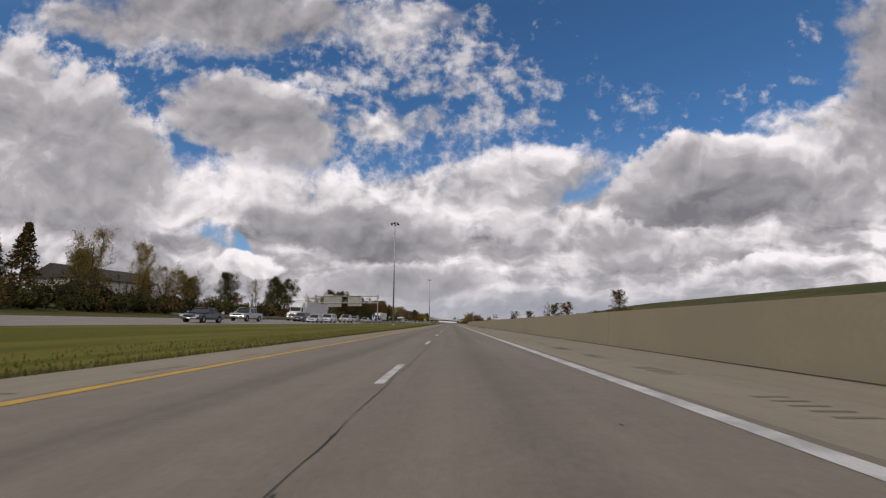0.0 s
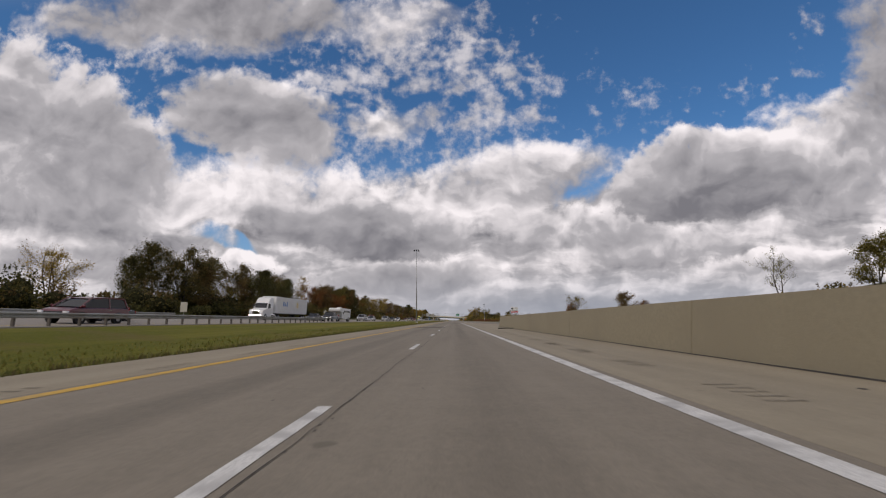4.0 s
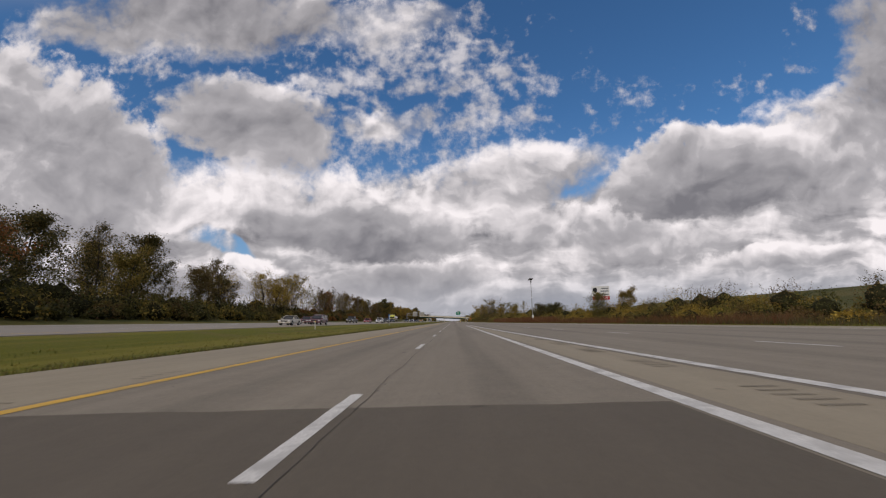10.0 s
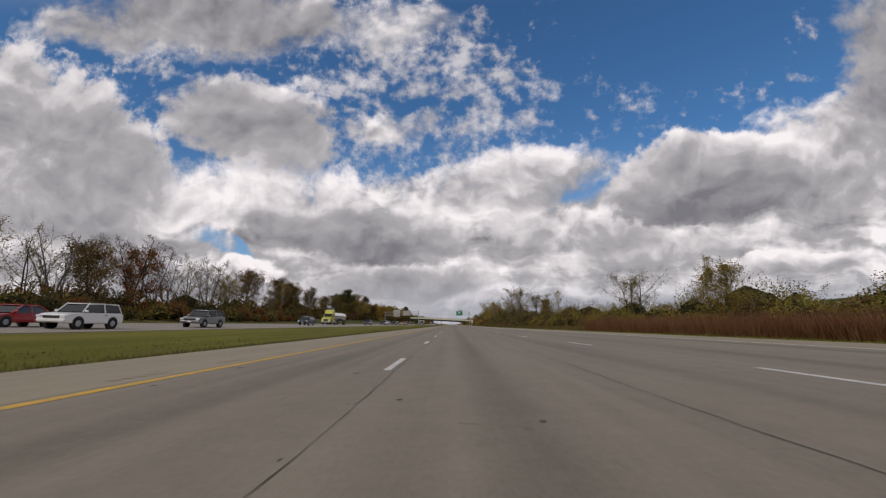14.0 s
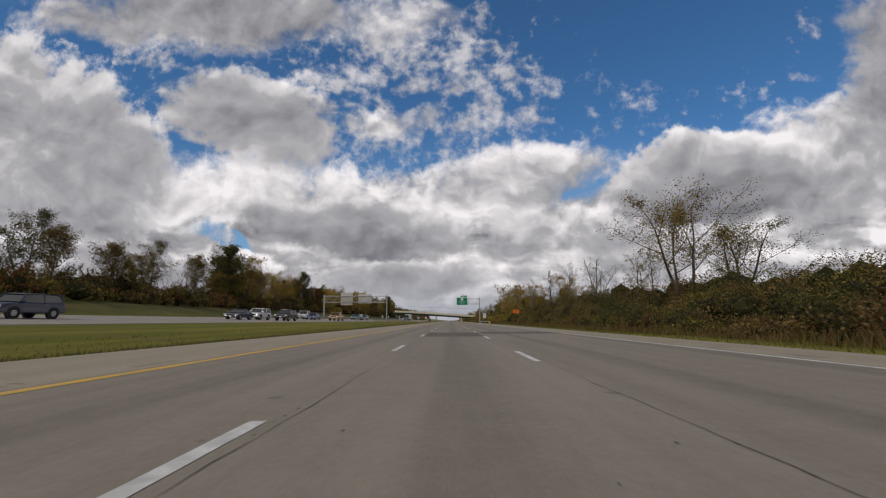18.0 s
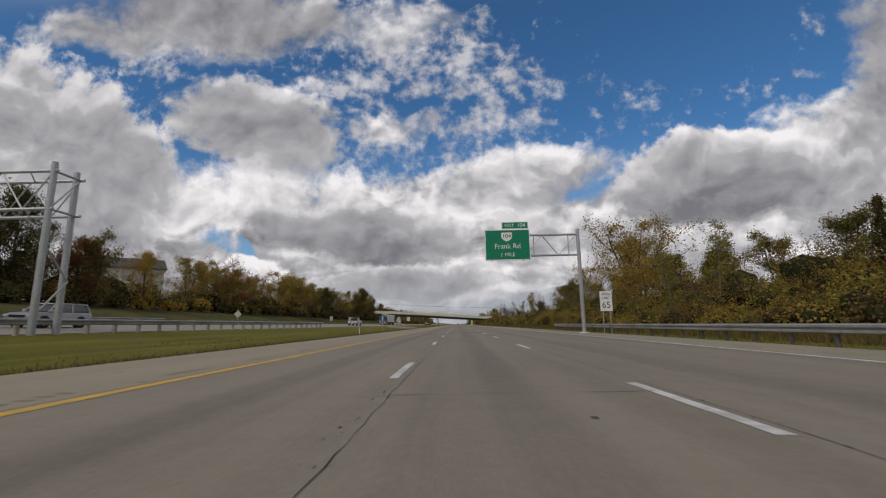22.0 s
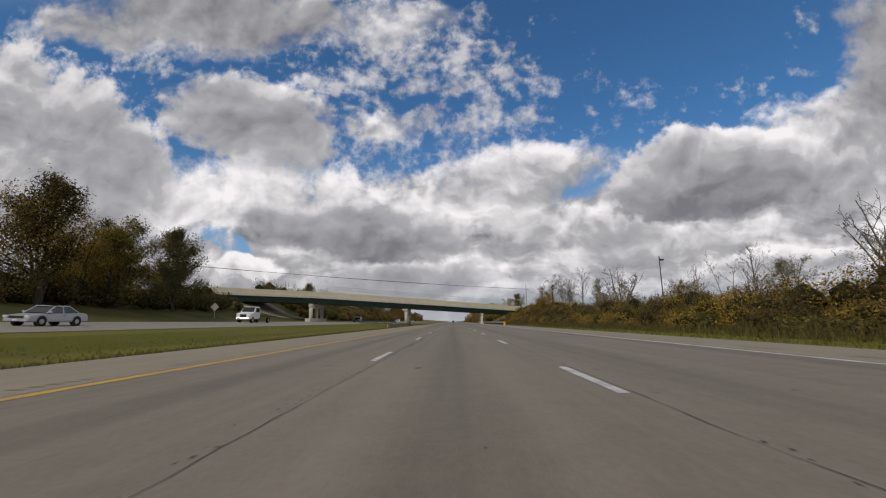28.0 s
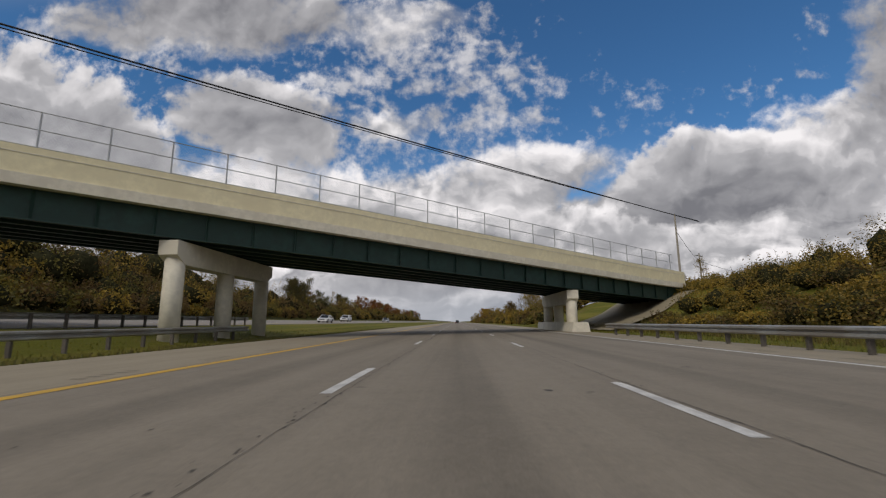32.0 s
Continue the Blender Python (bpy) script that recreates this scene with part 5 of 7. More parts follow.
# ---- masts, gantries, signs ----
def mast(x, y, height=31.0):
    m = thing("light_mast", "tall tapered galvanised motorway light mast with a ring of floodlights", "light mast", pose(x, y, land(x, y)), "median light masts")
    part("base_plate", tubem((0, 0, -0.1), (0, 0, 0.12), 0.55, 0.5, 16), M_PIER, m, "round concrete foot")
    part("pole", tubem((0, 0, 0.1), (0, 0, height), 0.27, 0.10, 14), M_GALV, m, smooth=True)
    part("hatch", boxm(0.20, 0.30, -0.09, 0.09, 0.5, 1.1, bevel=0.015), M_SIGNWHITE, m, "pale access hatch")
    ring = bmesh.new()
    for k in range(16):
        a, b = TAU * k / 16, TAU * (k + 1) / 16
        tube(ring, (0.75 * math.cos(a), 0.75 * math.sin(a), height - 0.1), (0.75 * math.cos(b), 0.75 * math.sin(b), height - 0.1), 0.05, sides=6)
    for k in range(4):
        a = TAU * k / 4
        tube(ring, (0, 0, height - 0.1), (0.75 * math.cos(a), 0.75 * math.sin(a), height - 0.1), 0.04, sides=6)
    part("ring", ring, M_GALV, m, "steel head ring")
    for k in range(6):
        a = TAU * (k + 0.5) / 6
        c, s = math.cos(a), math.sin(a)
        f = bmesh.new()
        tube(f, (0.75 * c, 0.75 * s, height - 0.12), (1.05 * c, 1.05 * s, height - 0.25), 0.05, sides=6)
        tube(f, (1.0 * c, 1.0 * s, height - 0.1), (1.12 * c, 1.12 * s, height - 0.62), 0.12, 0.27, 10)
        part("floodlight", f, M_TRIM, m, "dark bell-shaped floodlight")
    return m


mast(-15.0, 122.0, 28.6)
mast(-13.8, 292.0, 29.6)


def gantry(y, xr, xl, zt, zb, signs, depth=1.5):
    """Truss across the far carriageway on twin-post frames, sign backs turned to the driver."""
    g = thing("sign_gantry", "galvanised steel truss sign gantry over the far carriageway, seen from behind", "sign gantry")
    for x in (xr, xl):
        for d in (0, depth):
            part("post", tubem((x - 0.25 * (d > 0), y + d, land(x, y + d) - 0.2), (x - 0.25 * (d > 0), y + d, zt + 0.45), 0.16, 0.14, 12), M_GALV, g)
        z0 = land(x, y)
        part("brace", tubem((x, y, z0 + 0.9), (x, y + depth, z0 + 2.6), 0.045, sides=6), M_GALV, g)
        part("brace", tubem((x, y + depth, z0 + 2.6), (x, y, z0 + 4.3), 0.045, sides=6), M_GALV, g)
        part("brace", tubem((x, y, zb), (x, y + depth, zb), 0.06, sides=6), M_GALV, g)
        part("brace", tubem((x, y, zt), (x, y + depth, zt), 0.06, sides=6), M_GALV, g)
        part("brace", tubem((x, y, zb), (x, y + depth, zt), 0.04, sides=6), M_GALV, g)
    for d in (0, depth):
        for z in (zb, zt):
            part("chord", tubem((xr + 0.2, y + d, z), (xl - 0.2, y + d, z), 0.085, sides=8), M_GALV, g)
        web = bmesh.new()
        n = int(abs(xr - xl) / 1.25)
        for k in range(n):
            a, b = xr + (xl - xr) * k / n, xr + (xl - xr) * (k + 1) / n
            tube(web, (a, y + d, zb if k % 2 else zt), (b, y + d, zt if k % 2 else zb), 0.035, sides=5)
        part("web", web, M_GALV, g, "zigzag truss web")
    flat = bmesh.new()
    for k in range(int(abs(xr - xl) / 2.5)):
        a = xr - 1.2 - 2.5 * k
        tube(flat, (a, y, zt), (a - 1.25, y + depth, zt), 0.03, sides=5)
        tube(flat, (a, y, zb), (a - 1.25, y + depth, zb), 0.03, sides=5)
    part("cross_bracing", flat, M_GALV, g)
    for x0, x1, z0, z1 in signs:
        n = max(2, int((z1 - z0) / 0.5))
        p = part("sign_panel", boxm(x0, x1, y + depth + 0.12, y + depth + 0.16, z0, z1, bevel=0.01), M_SIGNBACK, g, "bare aluminium back of a large road sign")
        for k in range(1, n):
            zz = z0 + (z1 - z0) * k / n
            part("rib", boxm(x0 + 0.03, x1 - 0.03, y + depth + 0.075, y + depth + 0.118, zz - 0.03, zz + 0.03), M_SIGNBACK, p)
        for f in (0.18, 0.82):
            xx = x0 + (x1 - x0) * f
            part("bracket", boxm(xx - 0.06, xx + 0.06, y + depth - 0.02, y + depth + 0.07, z0 - 0.1, z1 + 0.1), M_GALV, p)
    return g


gantry(121.0, -19.2, -36.5, 8.2, 6.35, [(-34.6, -32.0, 5.3, 8.7), (-32.0, -29.6, 5.3, 8.2), (-27.8, -23.9, 5.5, 8.4)])
gantry(655.0, -18.3, -38.0, 8.55, 6.65, [(-33.2, -29.4, 5.8, 9.7), (-27.6, -23.4, 6.3, 9.2)])


def frontal(x, y, z):
    """Pose of something flat that faces the oncoming driver."""
    return pose(x, y, z, 90, 0, 0)


def green_sign():
    y = 672.5
    g = thing("overhead_sign", "green overhead exit sign with white lettering on a cantilever arm", "road sign")
    zb = land(11.8, y)
    part("post", tubem((11.75, y + 0.3, zb - 0.2), (11.75, y + 0.3, 8.9), 0.17, 0.15, 14), M_GALV, g)
    part("foot", tubem((11.75, y + 0.3, zb - 0.2), (11.75, y + 0.3, zb + 0.15), 0.4, 0.4, 14), M_PIER, g)
    for z in (6.65, 8.45):
        part("arm", tubem((11.75, y + 0.3, z), (3.9, y + 0.3, z), 0.10, sides=10), M_GALV, g)
    for k, (xa, xb) in enumerate(((11.6, 10.0), (10.0, 8.6), (8.6, 7.2), (7.2, 5.6), (5.6, 4.0))):
        part("brace", tubem((xa, y + 0.3, 6.65 if k % 2 else 8.45), (xb, y + 0.3, 8.45 if k % 2 else 6.65), 0.045, sides=6), M_GALV, g)
    for x in (10.9, 7.9):
        part("brace", tubem((x, y + 0.3, 6.65), (x, y + 0.3, 8.45), 0.045, sides=6), M_GALV, g)
    x0, x1, z0, z1 = 3.65, 7.55, 6.25, 8.95
    p = part("sign_panel", boxm(x0, x1, y, y + 0.05, z0, z1, bevel=0.015), M_SIGNWHITE, g, "white border of the green panel")
    part("sign_face", boxm(x0 + 0.07, x1 - 0.07, y - 0.006, y - 0.001, z0 + 0.07, z1 - 0.07), M_SIGNGREEN, p, "green reflective face")
    t = part("exit_tab", boxm(5.15, 7.45, y, y + 0.05, 8.99, 9.62, bevel=0.015), M_SIGNWHITE, g, "small exit number tab")
    part("tab_face", boxm(5.2, 7.4, y - 0.006, y - 0.001, 9.04, 9.57), M_SIGNGREEN, t)
    words("EXIT", 0.40, M_SIGNWHITE, g, frontal(5.82, y - 0.012, 9.30))
    words("104", 0.48, M_SIGNWHITE, g, frontal(6.85, y - 0.012, 9.30))
    sh = [(-0.46, 0.36), (0.46, 0.36), (0.46, -0.1), (0.25, -0.32), (0.0, -0.44), (-0.25, -0.32), (-0.46, -0.1)]
    part("route_shield", prismm([(5.55 + a, 8.32 + b) for a, b in sh], y - 0.016, y - 0.010), M_SIGNWHITE, p, "white route shield")
    words("104", 0.50, M_BLACK, g, frontal(5.55, y - 0.022, 8.36))
    words("Frank Rd", 0.62, M_SIGNWHITE, g, frontal(5.6, y - 0.012, 7.46))
    words("1 MILE", 0.46, M_SIGNWHITE, g, frontal(5.6, y - 0.012, 6.72))
    part("hanger", boxm(4.2, 4.3, y + 0.06, y + 0.22, 6.2, 9.0), M_GALV, p)
    part("hanger", boxm(6.9, 7.0, y + 0.06, y + 0.22, 6.2, 9.6), M_GALV, p)
    return g


green_sign()


def posted(name, label, x, y, w, z0, z1, material, post=M_GALV, posts=1, tilt=0.0, radius=0.035, back=False, lean=0.0, group=""):
    """A flat sign on one or two posts; returns the thing and the sign's own frame."""
    zb = land(x, y)
    g = thing(name, label, "road sign", pose(x, y, zb, 0, lean, tilt), group)
    for k in range(posts):
        dx2 = 0 if posts == 1 else (-w * 0.3 + 0.6 * w * k)
        part("post", tubem((dx2, 0.06, -0.15), (dx2, 0.06, z1 - zb - 0.08), radius, sides=6), post, g)
    s = part("sign_plate", boxm(-w / 2, w / 2, 0.0, 0.02, z0 - zb, z1 - zb, bevel=0.008), material, g)
    return g, s, zb


def diamond(x, y, z, size, material, label):
    zb = land(x, y)
    g = thing("warning_sign", label, "road sign", pose(x, y, zb))
    part("post", tubem((0, 0.05, -0.15), (0, 0.05, z + size * 0.6 - zb), 0.04, sides=6), M_GALV, g)
    h = size * 0.7
    part("sign_plate", prismm([(0, z - zb - h), (h, z - zb), (0, z - zb + h), (-h, z - zb)], 0.0, 0.02), material, g)


# 65 limit
g, s, zb = posted("speed_limit_sign", "white speed limit sign on two posts behind the guard rail", 13.3, 671.5, 0.98, 1.75, 3.35, M_SIGNWHITE, posts=2)
words("SPEED", 0.27, M_BLACK, g, frontal(0, -0.012, 3.12 - zb))
words("LIMIT", 0.27, M_BLACK, g, frontal(0, -0.012, 2.80 - zb))
words("65", 0.72, M_BLACK, g, frontal(0, -0.012, 2.22 - zb))
# no U-turn
g, s, zb = posted("no_u_turn_sign", "white no U-turn sign with red ring on a leaning red post", -11.6, 747.2, 0.78, 1.95, 2.85, M_SIGNWHITE, post=M_SIGNRED, lean=4.0)
rg = bmesh.new()
for k in range(28):
    a, b = TAU * k / 28, TAU * (k + 1) / 28
    vs = [rg.verts.new((r2 * math.cos(t), -0.006, 2.40 - zb + r2 * math.sin(t))) for r2, t in ((0.33, a), (0.33, b), (0.27, b), (0.27, a))]
    rg.faces.new(vs)
part("red_ring", rg, M_SIGNRED, s, "red prohibition ring")
sl = bmesh.new()
tube(sl, (-0.21, -0.008, 2.61 - zb), (0.21, -0.008, 2.19 - zb), 0.028, sides=4)
part("red_slash", sl, M_SIGNRED, s)
ut = bmesh.new()
for k in range(8):
    a, b = math.pi * k / 8, math.pi * (k + 1) / 8
    tube(ut, (0.1 * math.cos(a), -0.006, 2.46 - zb + 0.1 * math.sin(a)), (0.1 * math.cos(b), -0.006, 2.46 - zb + 0.1 * math.sin(b)), 0.028, sides=4)
tube(ut, (0.1, -0.006, 2.46 - zb), (0.1, -0.006, 2.22 - zb), 0.028, sides=4)
tube(ut, (-0.1, -0.006, 2.46 - zb), (-0.1, -0.006, 2.32 - zb), 0.028, sides=4)
tube(ut, (-0.1, -0.006, 2.33 - zb), (-0.1, -0.006, 2.18 - zb), 0.075, 0.004, sides=4)
part("u_turn_arrow", ut, M_BLACK, s)
# tall blue markers in the median
for x, y, h in ((-14.6, 394.5, 3.0), (-12.9, 717.0, 2.9), (-15.0, 91.0, 2.6)):
    g, s, zb = posted("blue_marker_sign", "tall narrow blue and white reference marker on a median post", x, y, 0.34, h - 1.25, h, M_SIGNBLUE, radius=0.03, group="median marker signs")
    for k, (u, v) in enumerate(((0.42, 0.16), (0.72, 0.20), (1.0, 0.14))):
        part("marking", boxm(-0.11, 0.11, -0.006, -0.001, h - zb - u - v / 2, h - zb - u + v / 2), M_SIGNWHITE, s, "unreadable white marking")
# signs beyond the far carriageway, most turned away
for x, y, w2, z0, z1, lab in ((-37.0, 178, 1.0, 2.4, 3.8, "white sign back on the far verge"), (-37.5, 768, 0.9, 2.6, 3.9, "pale sign back on the far verge"), (-37.0, 789, 0.8, 2.8, 3.9, "pale narrow sign on the far verge"),
                              (-17.2, 771.0, 1.05, 1.9, 3.1, "grey back of a square sign in the median"), (-36.8, 74, 0.5, 1.6, 2.7, "small white sign on the far verge"), (-14.2, 760.5, 0.2, 0.4, 1.2, "short white median delineator plate")):
    posted("road_sign", lab, x, y, w2, z0, z1, M_SIGNBACK)
diamond(-41.0, 880.5, 4.25, 1.1, M_SIGNBACK, "diamond warning sign seen from behind on the far verge")
diamond(-37.2, 270, 4.2, 1.0, M_SIGNBACK, "diamond warning sign seen from behind before dark trees")
diamond(-38.0, 712, 3.3, 1.0, M_SIGNBACK, "diamond warning sign seen from behind on the far verge")
diamond(-37.4, 247, 3.7, 0.9, M_SIGNBACK, "diamond warning sign seen from behind on the far verge")
# orange work sign half hidden on the bank
g, s, zb = posted("works_sign", "tilted orange road works sign standing at the foot of the bushes", 13.4, 600.6, 1.05, 2.25, 2.85, M_ORANGE, post=M_TRIM, posts=2, lean=6.0, radius=0.018)
for k in range(2):
    part("marking", boxm(-0.38, 0.38, -0.006, -0.001, 2.42 + 0.17 * k - zb, 2.50 + 0.17 * k - zb), M_TRIM, s, "unreadable dark lettering bar")


def marker_post(x, y, h=0.8, w2=0.34):
    zb = land(x, y)
    m = thing("rail_end_marker", "bright yellow end marker fixed to a guard rail nose", "marker", pose(x, y, zb), "rail end markers")
    part("panel", boxm(-w2 / 2, w2 / 2, 0, 0.08, 0.12, h, bevel=0.02), M_SIGNYELLOW, m)
    part("stake", boxm(-0.05, 0.05, 0.08, 0.14, -0.1, h - 0.1), M_WOODPOST, m)


marker_post(11.1, 626.8)
marker_post(10.6, 877.8)
marker_post(-11.2, 891.0, 0.75)
marker_post(-20.6, 121.5, 1.1, 0.3)
for x, y in ((-16.0, 275), (-16.5, 248), (-10.8, 688.5), (-15.0, 338)):
    d = thing("delineator", "short white flexible roadside delineator post", "delineator", pose(x, y, land(x, y)), "delineators")
    part("post", tubem((0, 0, -0.1), (0, 0, 0.95), 0.04, 0.035, 8), M_SIGNWHITE, d)
    part("reflector", boxm(-0.035, 0.035, -0.05, -0.042, 0.8, 0.95), M_SIGNYELLOW, d, "amber reflector")


# ---- guard rails ----
WB = [(-0.045, 0.155), (0.045, 0.115), (0.045, 0.055), (-0.045, 0.02), (-0.045, -0.02), (0.045, -0.055), (0.045, -0.115), (-0.045, -0.155)]


def guard_rail(label, pts, height=0.62, wood=False, spacing=1.905, rails=1, face=1, group="guard rails"):
    g = thing("guard_rail", label, "guard rail")
    tagged(g, group=group)
    for rr in range(rails):
        off = 0.12 * face
        vs, fs = [], []
        n = len(pts)
        for i, (x, y) in enumerate(pts):
            z = max(land(x, y), -0.06) + height
            for a, b in WB:
                vs.append((x + off + a * face, y, z + b))
        k = len(WB)
        for i in range(n - 1):
            for j in range(k - 1):
                fs.append((i * k + j, i * k + j + 1, (i + 1) * k + j + 1, (i + 1) * k + j))
        bm = bmesh.new()
        me = mesh("rail", vs, fs, M_RAIL)
        ob = put("rail", me, g, "corrugated steel beam")
        so = ob.modifiers.new("thickness", "SOLIDIFY")
        so.thickness = 0.006
        bm.free()
        if rails == 2:
            face = -face
    post = bmesh.new()
    if wood:
        tube(post, (0, 0, -0.3), (0, 0, height + 0.19), 0.12, 0.115, 9)
    else:
        box(post, -0.07, 0.07, -0.05, 0.05, -0.3, height + 0.12, 0.006)
    me = bpy.data.meshes.new("post")
    post.to_mesh(me)
    post.free()
    me.materials.append(M_WOODPOST if wood else M_STEELPOST)
    ys, xs = [p[1] for p in pts], [p[0] for p in pts]
    y = ys[0]
    while y < ys[-1]:
        x = float(np.interp(y, ys, xs))
        put("post", me, g, m=pose(x - 0.0 * face, y, max(land(x, y), -0.06)))
        y += spacing
    return g


def line(x0, y0, x1, y1, step=4.0):
    n = max(2, int((y1 - y0) / step))
    return [(x0 + (x1 - x0) * k / n, y0 + (y1 - y0) * k / n) for k in range(n + 1)]


guard_rail("weathered steel guard rail on dark posts by the outer shoulder", line(11.2, 627, 12.9, 640) + line(12.95, 642, 13.2, 690), face=-1)
guard_rail("weathered steel guard rail leading to the bridge pier", line(10.8, 878, 12.4, 892) + line(12.45, 894, 11.9, 948), face=-1)
guard_rail("steel guard rail in the median before the bridge pier", line(-11.2, 891, -11.9, 905) + line(-11.95, 907, -12.0, 946), face=1)
guard_rail("steel guard rail on round timber posts along the far carriageway edge", line(-19.0, 634, -18.9, 700), wood=True, face=1)
guard_rail("steel guard rail on round timber posts beyond the far carriageway", line(-36.2, 606, -36.2, 690), wood=True, face=1)
guard_rail("low steel guard rail in front of the gantry posts", line(-20.3, 104, -20.3, 190), face=1)
guard_rail("steel guard rail on the far verge", line(-36.3, 60, -36.3, 175), face=1)
guard_rail("steel guard rail on the far side of the median pier", line(-18.6, 900, -18.6, 960), face=-1)

# ---- solar camera pole and billboard ----
p = thing("solar_pole", "slim steel pole with a solar panel and small camera on top", "pole", pose(20.5, 393.2, land(20.5, 393.2)))
part("shaft", tubem((0, 0, -0.2), (0, 0, 10.4), 0.11, 0.07, 10), M_GALV, p, smooth=True)
so = bmesh.new()
prism(so, [(-0.75, 10.75), (0.75, 10.45), (0.75, 10.40), (-0.75, 10.70)], -0.5, 0.5, axis="x")
part("solar_panel", so, M_TRIM, p, "tilted dark solar panel")
fr = bmesh.new()
tube(fr, (0, 0, 9.4), (-0.35, -0.55, 10.6), 0.03, sides=6)
tube(fr, (0, 0, 9.4), (0.35, -0.55, 10.6), 0.03, sides=6)
tube(fr, (0, 0, 10.3), (0, 0.5, 10.5), 0.03, sides=6)
part("bracket", fr, M_GALV, p)
part("cabinet", boxm(-0.18, 0.18, -0.3, -0.11, 1.2, 1.9, bevel=0.02), M_SIGNWHITE, p, "small grey control box")
part("camera_box", boxm(-0.12, 0.12, -0.35, -0.08, 6.0, 6.25, bevel=0.02), M_SIGNWHITE, p)

bx, by = 41.2, 404.5
zb = land(bx, by)
b = thing("billboard", "small white billboard with a red lower band above the bushes", "billboard", pose(bx, by, zb, 0, 0, -6))
for k in (-1.4, 1.4):
    part("post", tubem((k, 0.15, -0.3), (k, 0.15, 9.0 - zb), 0.12, sides=8), M_WOODPOST, b)
face = part("board", boxm(-2.3, 2.3, 0, 0.08, 5.5 - zb, 9.2 - zb, bevel=0.02), M_SIGNWHITE, b)
part("band", boxm(-2.25, 2.25, -0.006, -0.001, 5.53 - zb, 6.45 - zb), M_SIGNRED, face, "dark red band")
words("Public Golf", 0.78, M_SIGNWHITE, b, frontal(0, -0.014, 5.97 - zb))
part("marking", boxm(-2.0, 2.0, -0.006, -0.001, 6.72 - zb, 7.12 - zb), M_GREYTEXT, face, "dark lettering bar")
for k, (z, l) in enumerate(((8.55, 1.9), (7.85, 2.1))):
    part("marking", boxm(2.05 - l, 2.05, -0.006, -0.001, z - zb - 0.16, z - zb + 0.16), M_GREYTEXT, face, "grey lettering bar")
em = bmesh.new()
bmesh.ops.create_circle(em, cap_ends=True, radius=0.62, segments=24, matrix=pose(-1.45, -0.004, 8.2 - zb, 90))
part("emblem", em, M_BLACK, face, "round black emblem")

# ---- overbridge ----
SKEW, YB = 0.70, 947.5
U = Vector((1, SKEW, 0)).normalized()
WIDE = 13.0                                   # across the deck, along the road


def deck_z(x):
    """Height of the parapet top along the bridge, which falls towards the driving side."""
    return lerp([(-66, 10.6), (-36, 9.75), (-18, 8.75), (-5, 8.0), (6, 7.3), (22, 6.35), (34, 5.9)], x)


def along(xa, xb, lo, hi, ya, yb, material, name, parent, step=3.0, label=""):
    """Box that follows the skewed deck between xa and xb, lo..hi under the parapet's top, ya..yb behind its face."""
    n = max(1, int((xb - xa) / step))
    bm = bmesh.new()
    rows = []
    for k in range(n + 1):
        x = xa + (xb - xa) * k / n
        z = deck_z(x)
        y = YB + SKEW * x
        rows.append([bm.verts.new((x, y + yy, z + zz)) for yy, zz in ((ya, lo), (ya, hi), (yb, hi), (yb, lo))])
    for a, c in zip(rows, rows[1:]):
        for j in range(4):
            bm.faces.new((a[j], a[(j + 1) % 4], c[(j + 1) % 4], c[j]))
    bm.faces.new(rows[0])
    bm.faces.new(rows[-1][::-1])
    bmesh.ops.recalc_face_normals(bm, faces=bm.faces[:])
    return part(name, bm, material, parent, label)


bridge = thing("overbridge", "skewed road bridge with cream concrete parapets on dark green steel girders", "bridge", kind="structure")
XA, XB = -62.0, 27.0
along(XA, XB, -1.25, 0.0, 0.0, 0.35, M_BRIDGE, "parapet", bridge, label="cream concrete parapet")
# thin strip in a duller tone, added to draw the parapet's shadow line
along(XA, XB, -0.34, -0.30, -0.025, -0.002, M_PIER, "drip_moulding", bridge, label="thin duller strip added as a shadow line along the parapet")
along(XA, XB, -1.78, -1.26, -0.12, 0.6, M_PIER, "deck_edge", bridge, label="cream deck edge with a drip line")
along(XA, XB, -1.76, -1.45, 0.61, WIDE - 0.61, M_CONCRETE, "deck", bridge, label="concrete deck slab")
along(XA, XB, -1.25, 0.0, WIDE - 0.35, WIDE, M_BRIDGE, "parapet", bridge)
along(XA, XB, -1.78, -1.26, WIDE - 0.6, WIDE + 0.12, M_PIER, "deck_edge", bridge)
for k in range(6):
    y0 = 0.75 + (WIDE - 1.9) * k / 5
    gd = along(XA, XB, -3.15, -1.79, y0, y0 + 0.04, M_GREENSTEEL, "girder", bridge, label="dark green steel girder web")
    along(XA, XB, -3.22, -3.16, y0 - 0.22, y0 + 0.26, M_GREENSTEEL, "flange", gd)
    if k == 0:
        x = XA + 1
        while x < XB:
            z, y = deck_z(x), YB + SKEW * x + y0
            part("stiffener", boxm(x - 0.02, x + 0.02, y - 0.16, y - 0.005, z - 3.14, z - 1.80), M_GREENSTEEL, gd)
            x += 1.9
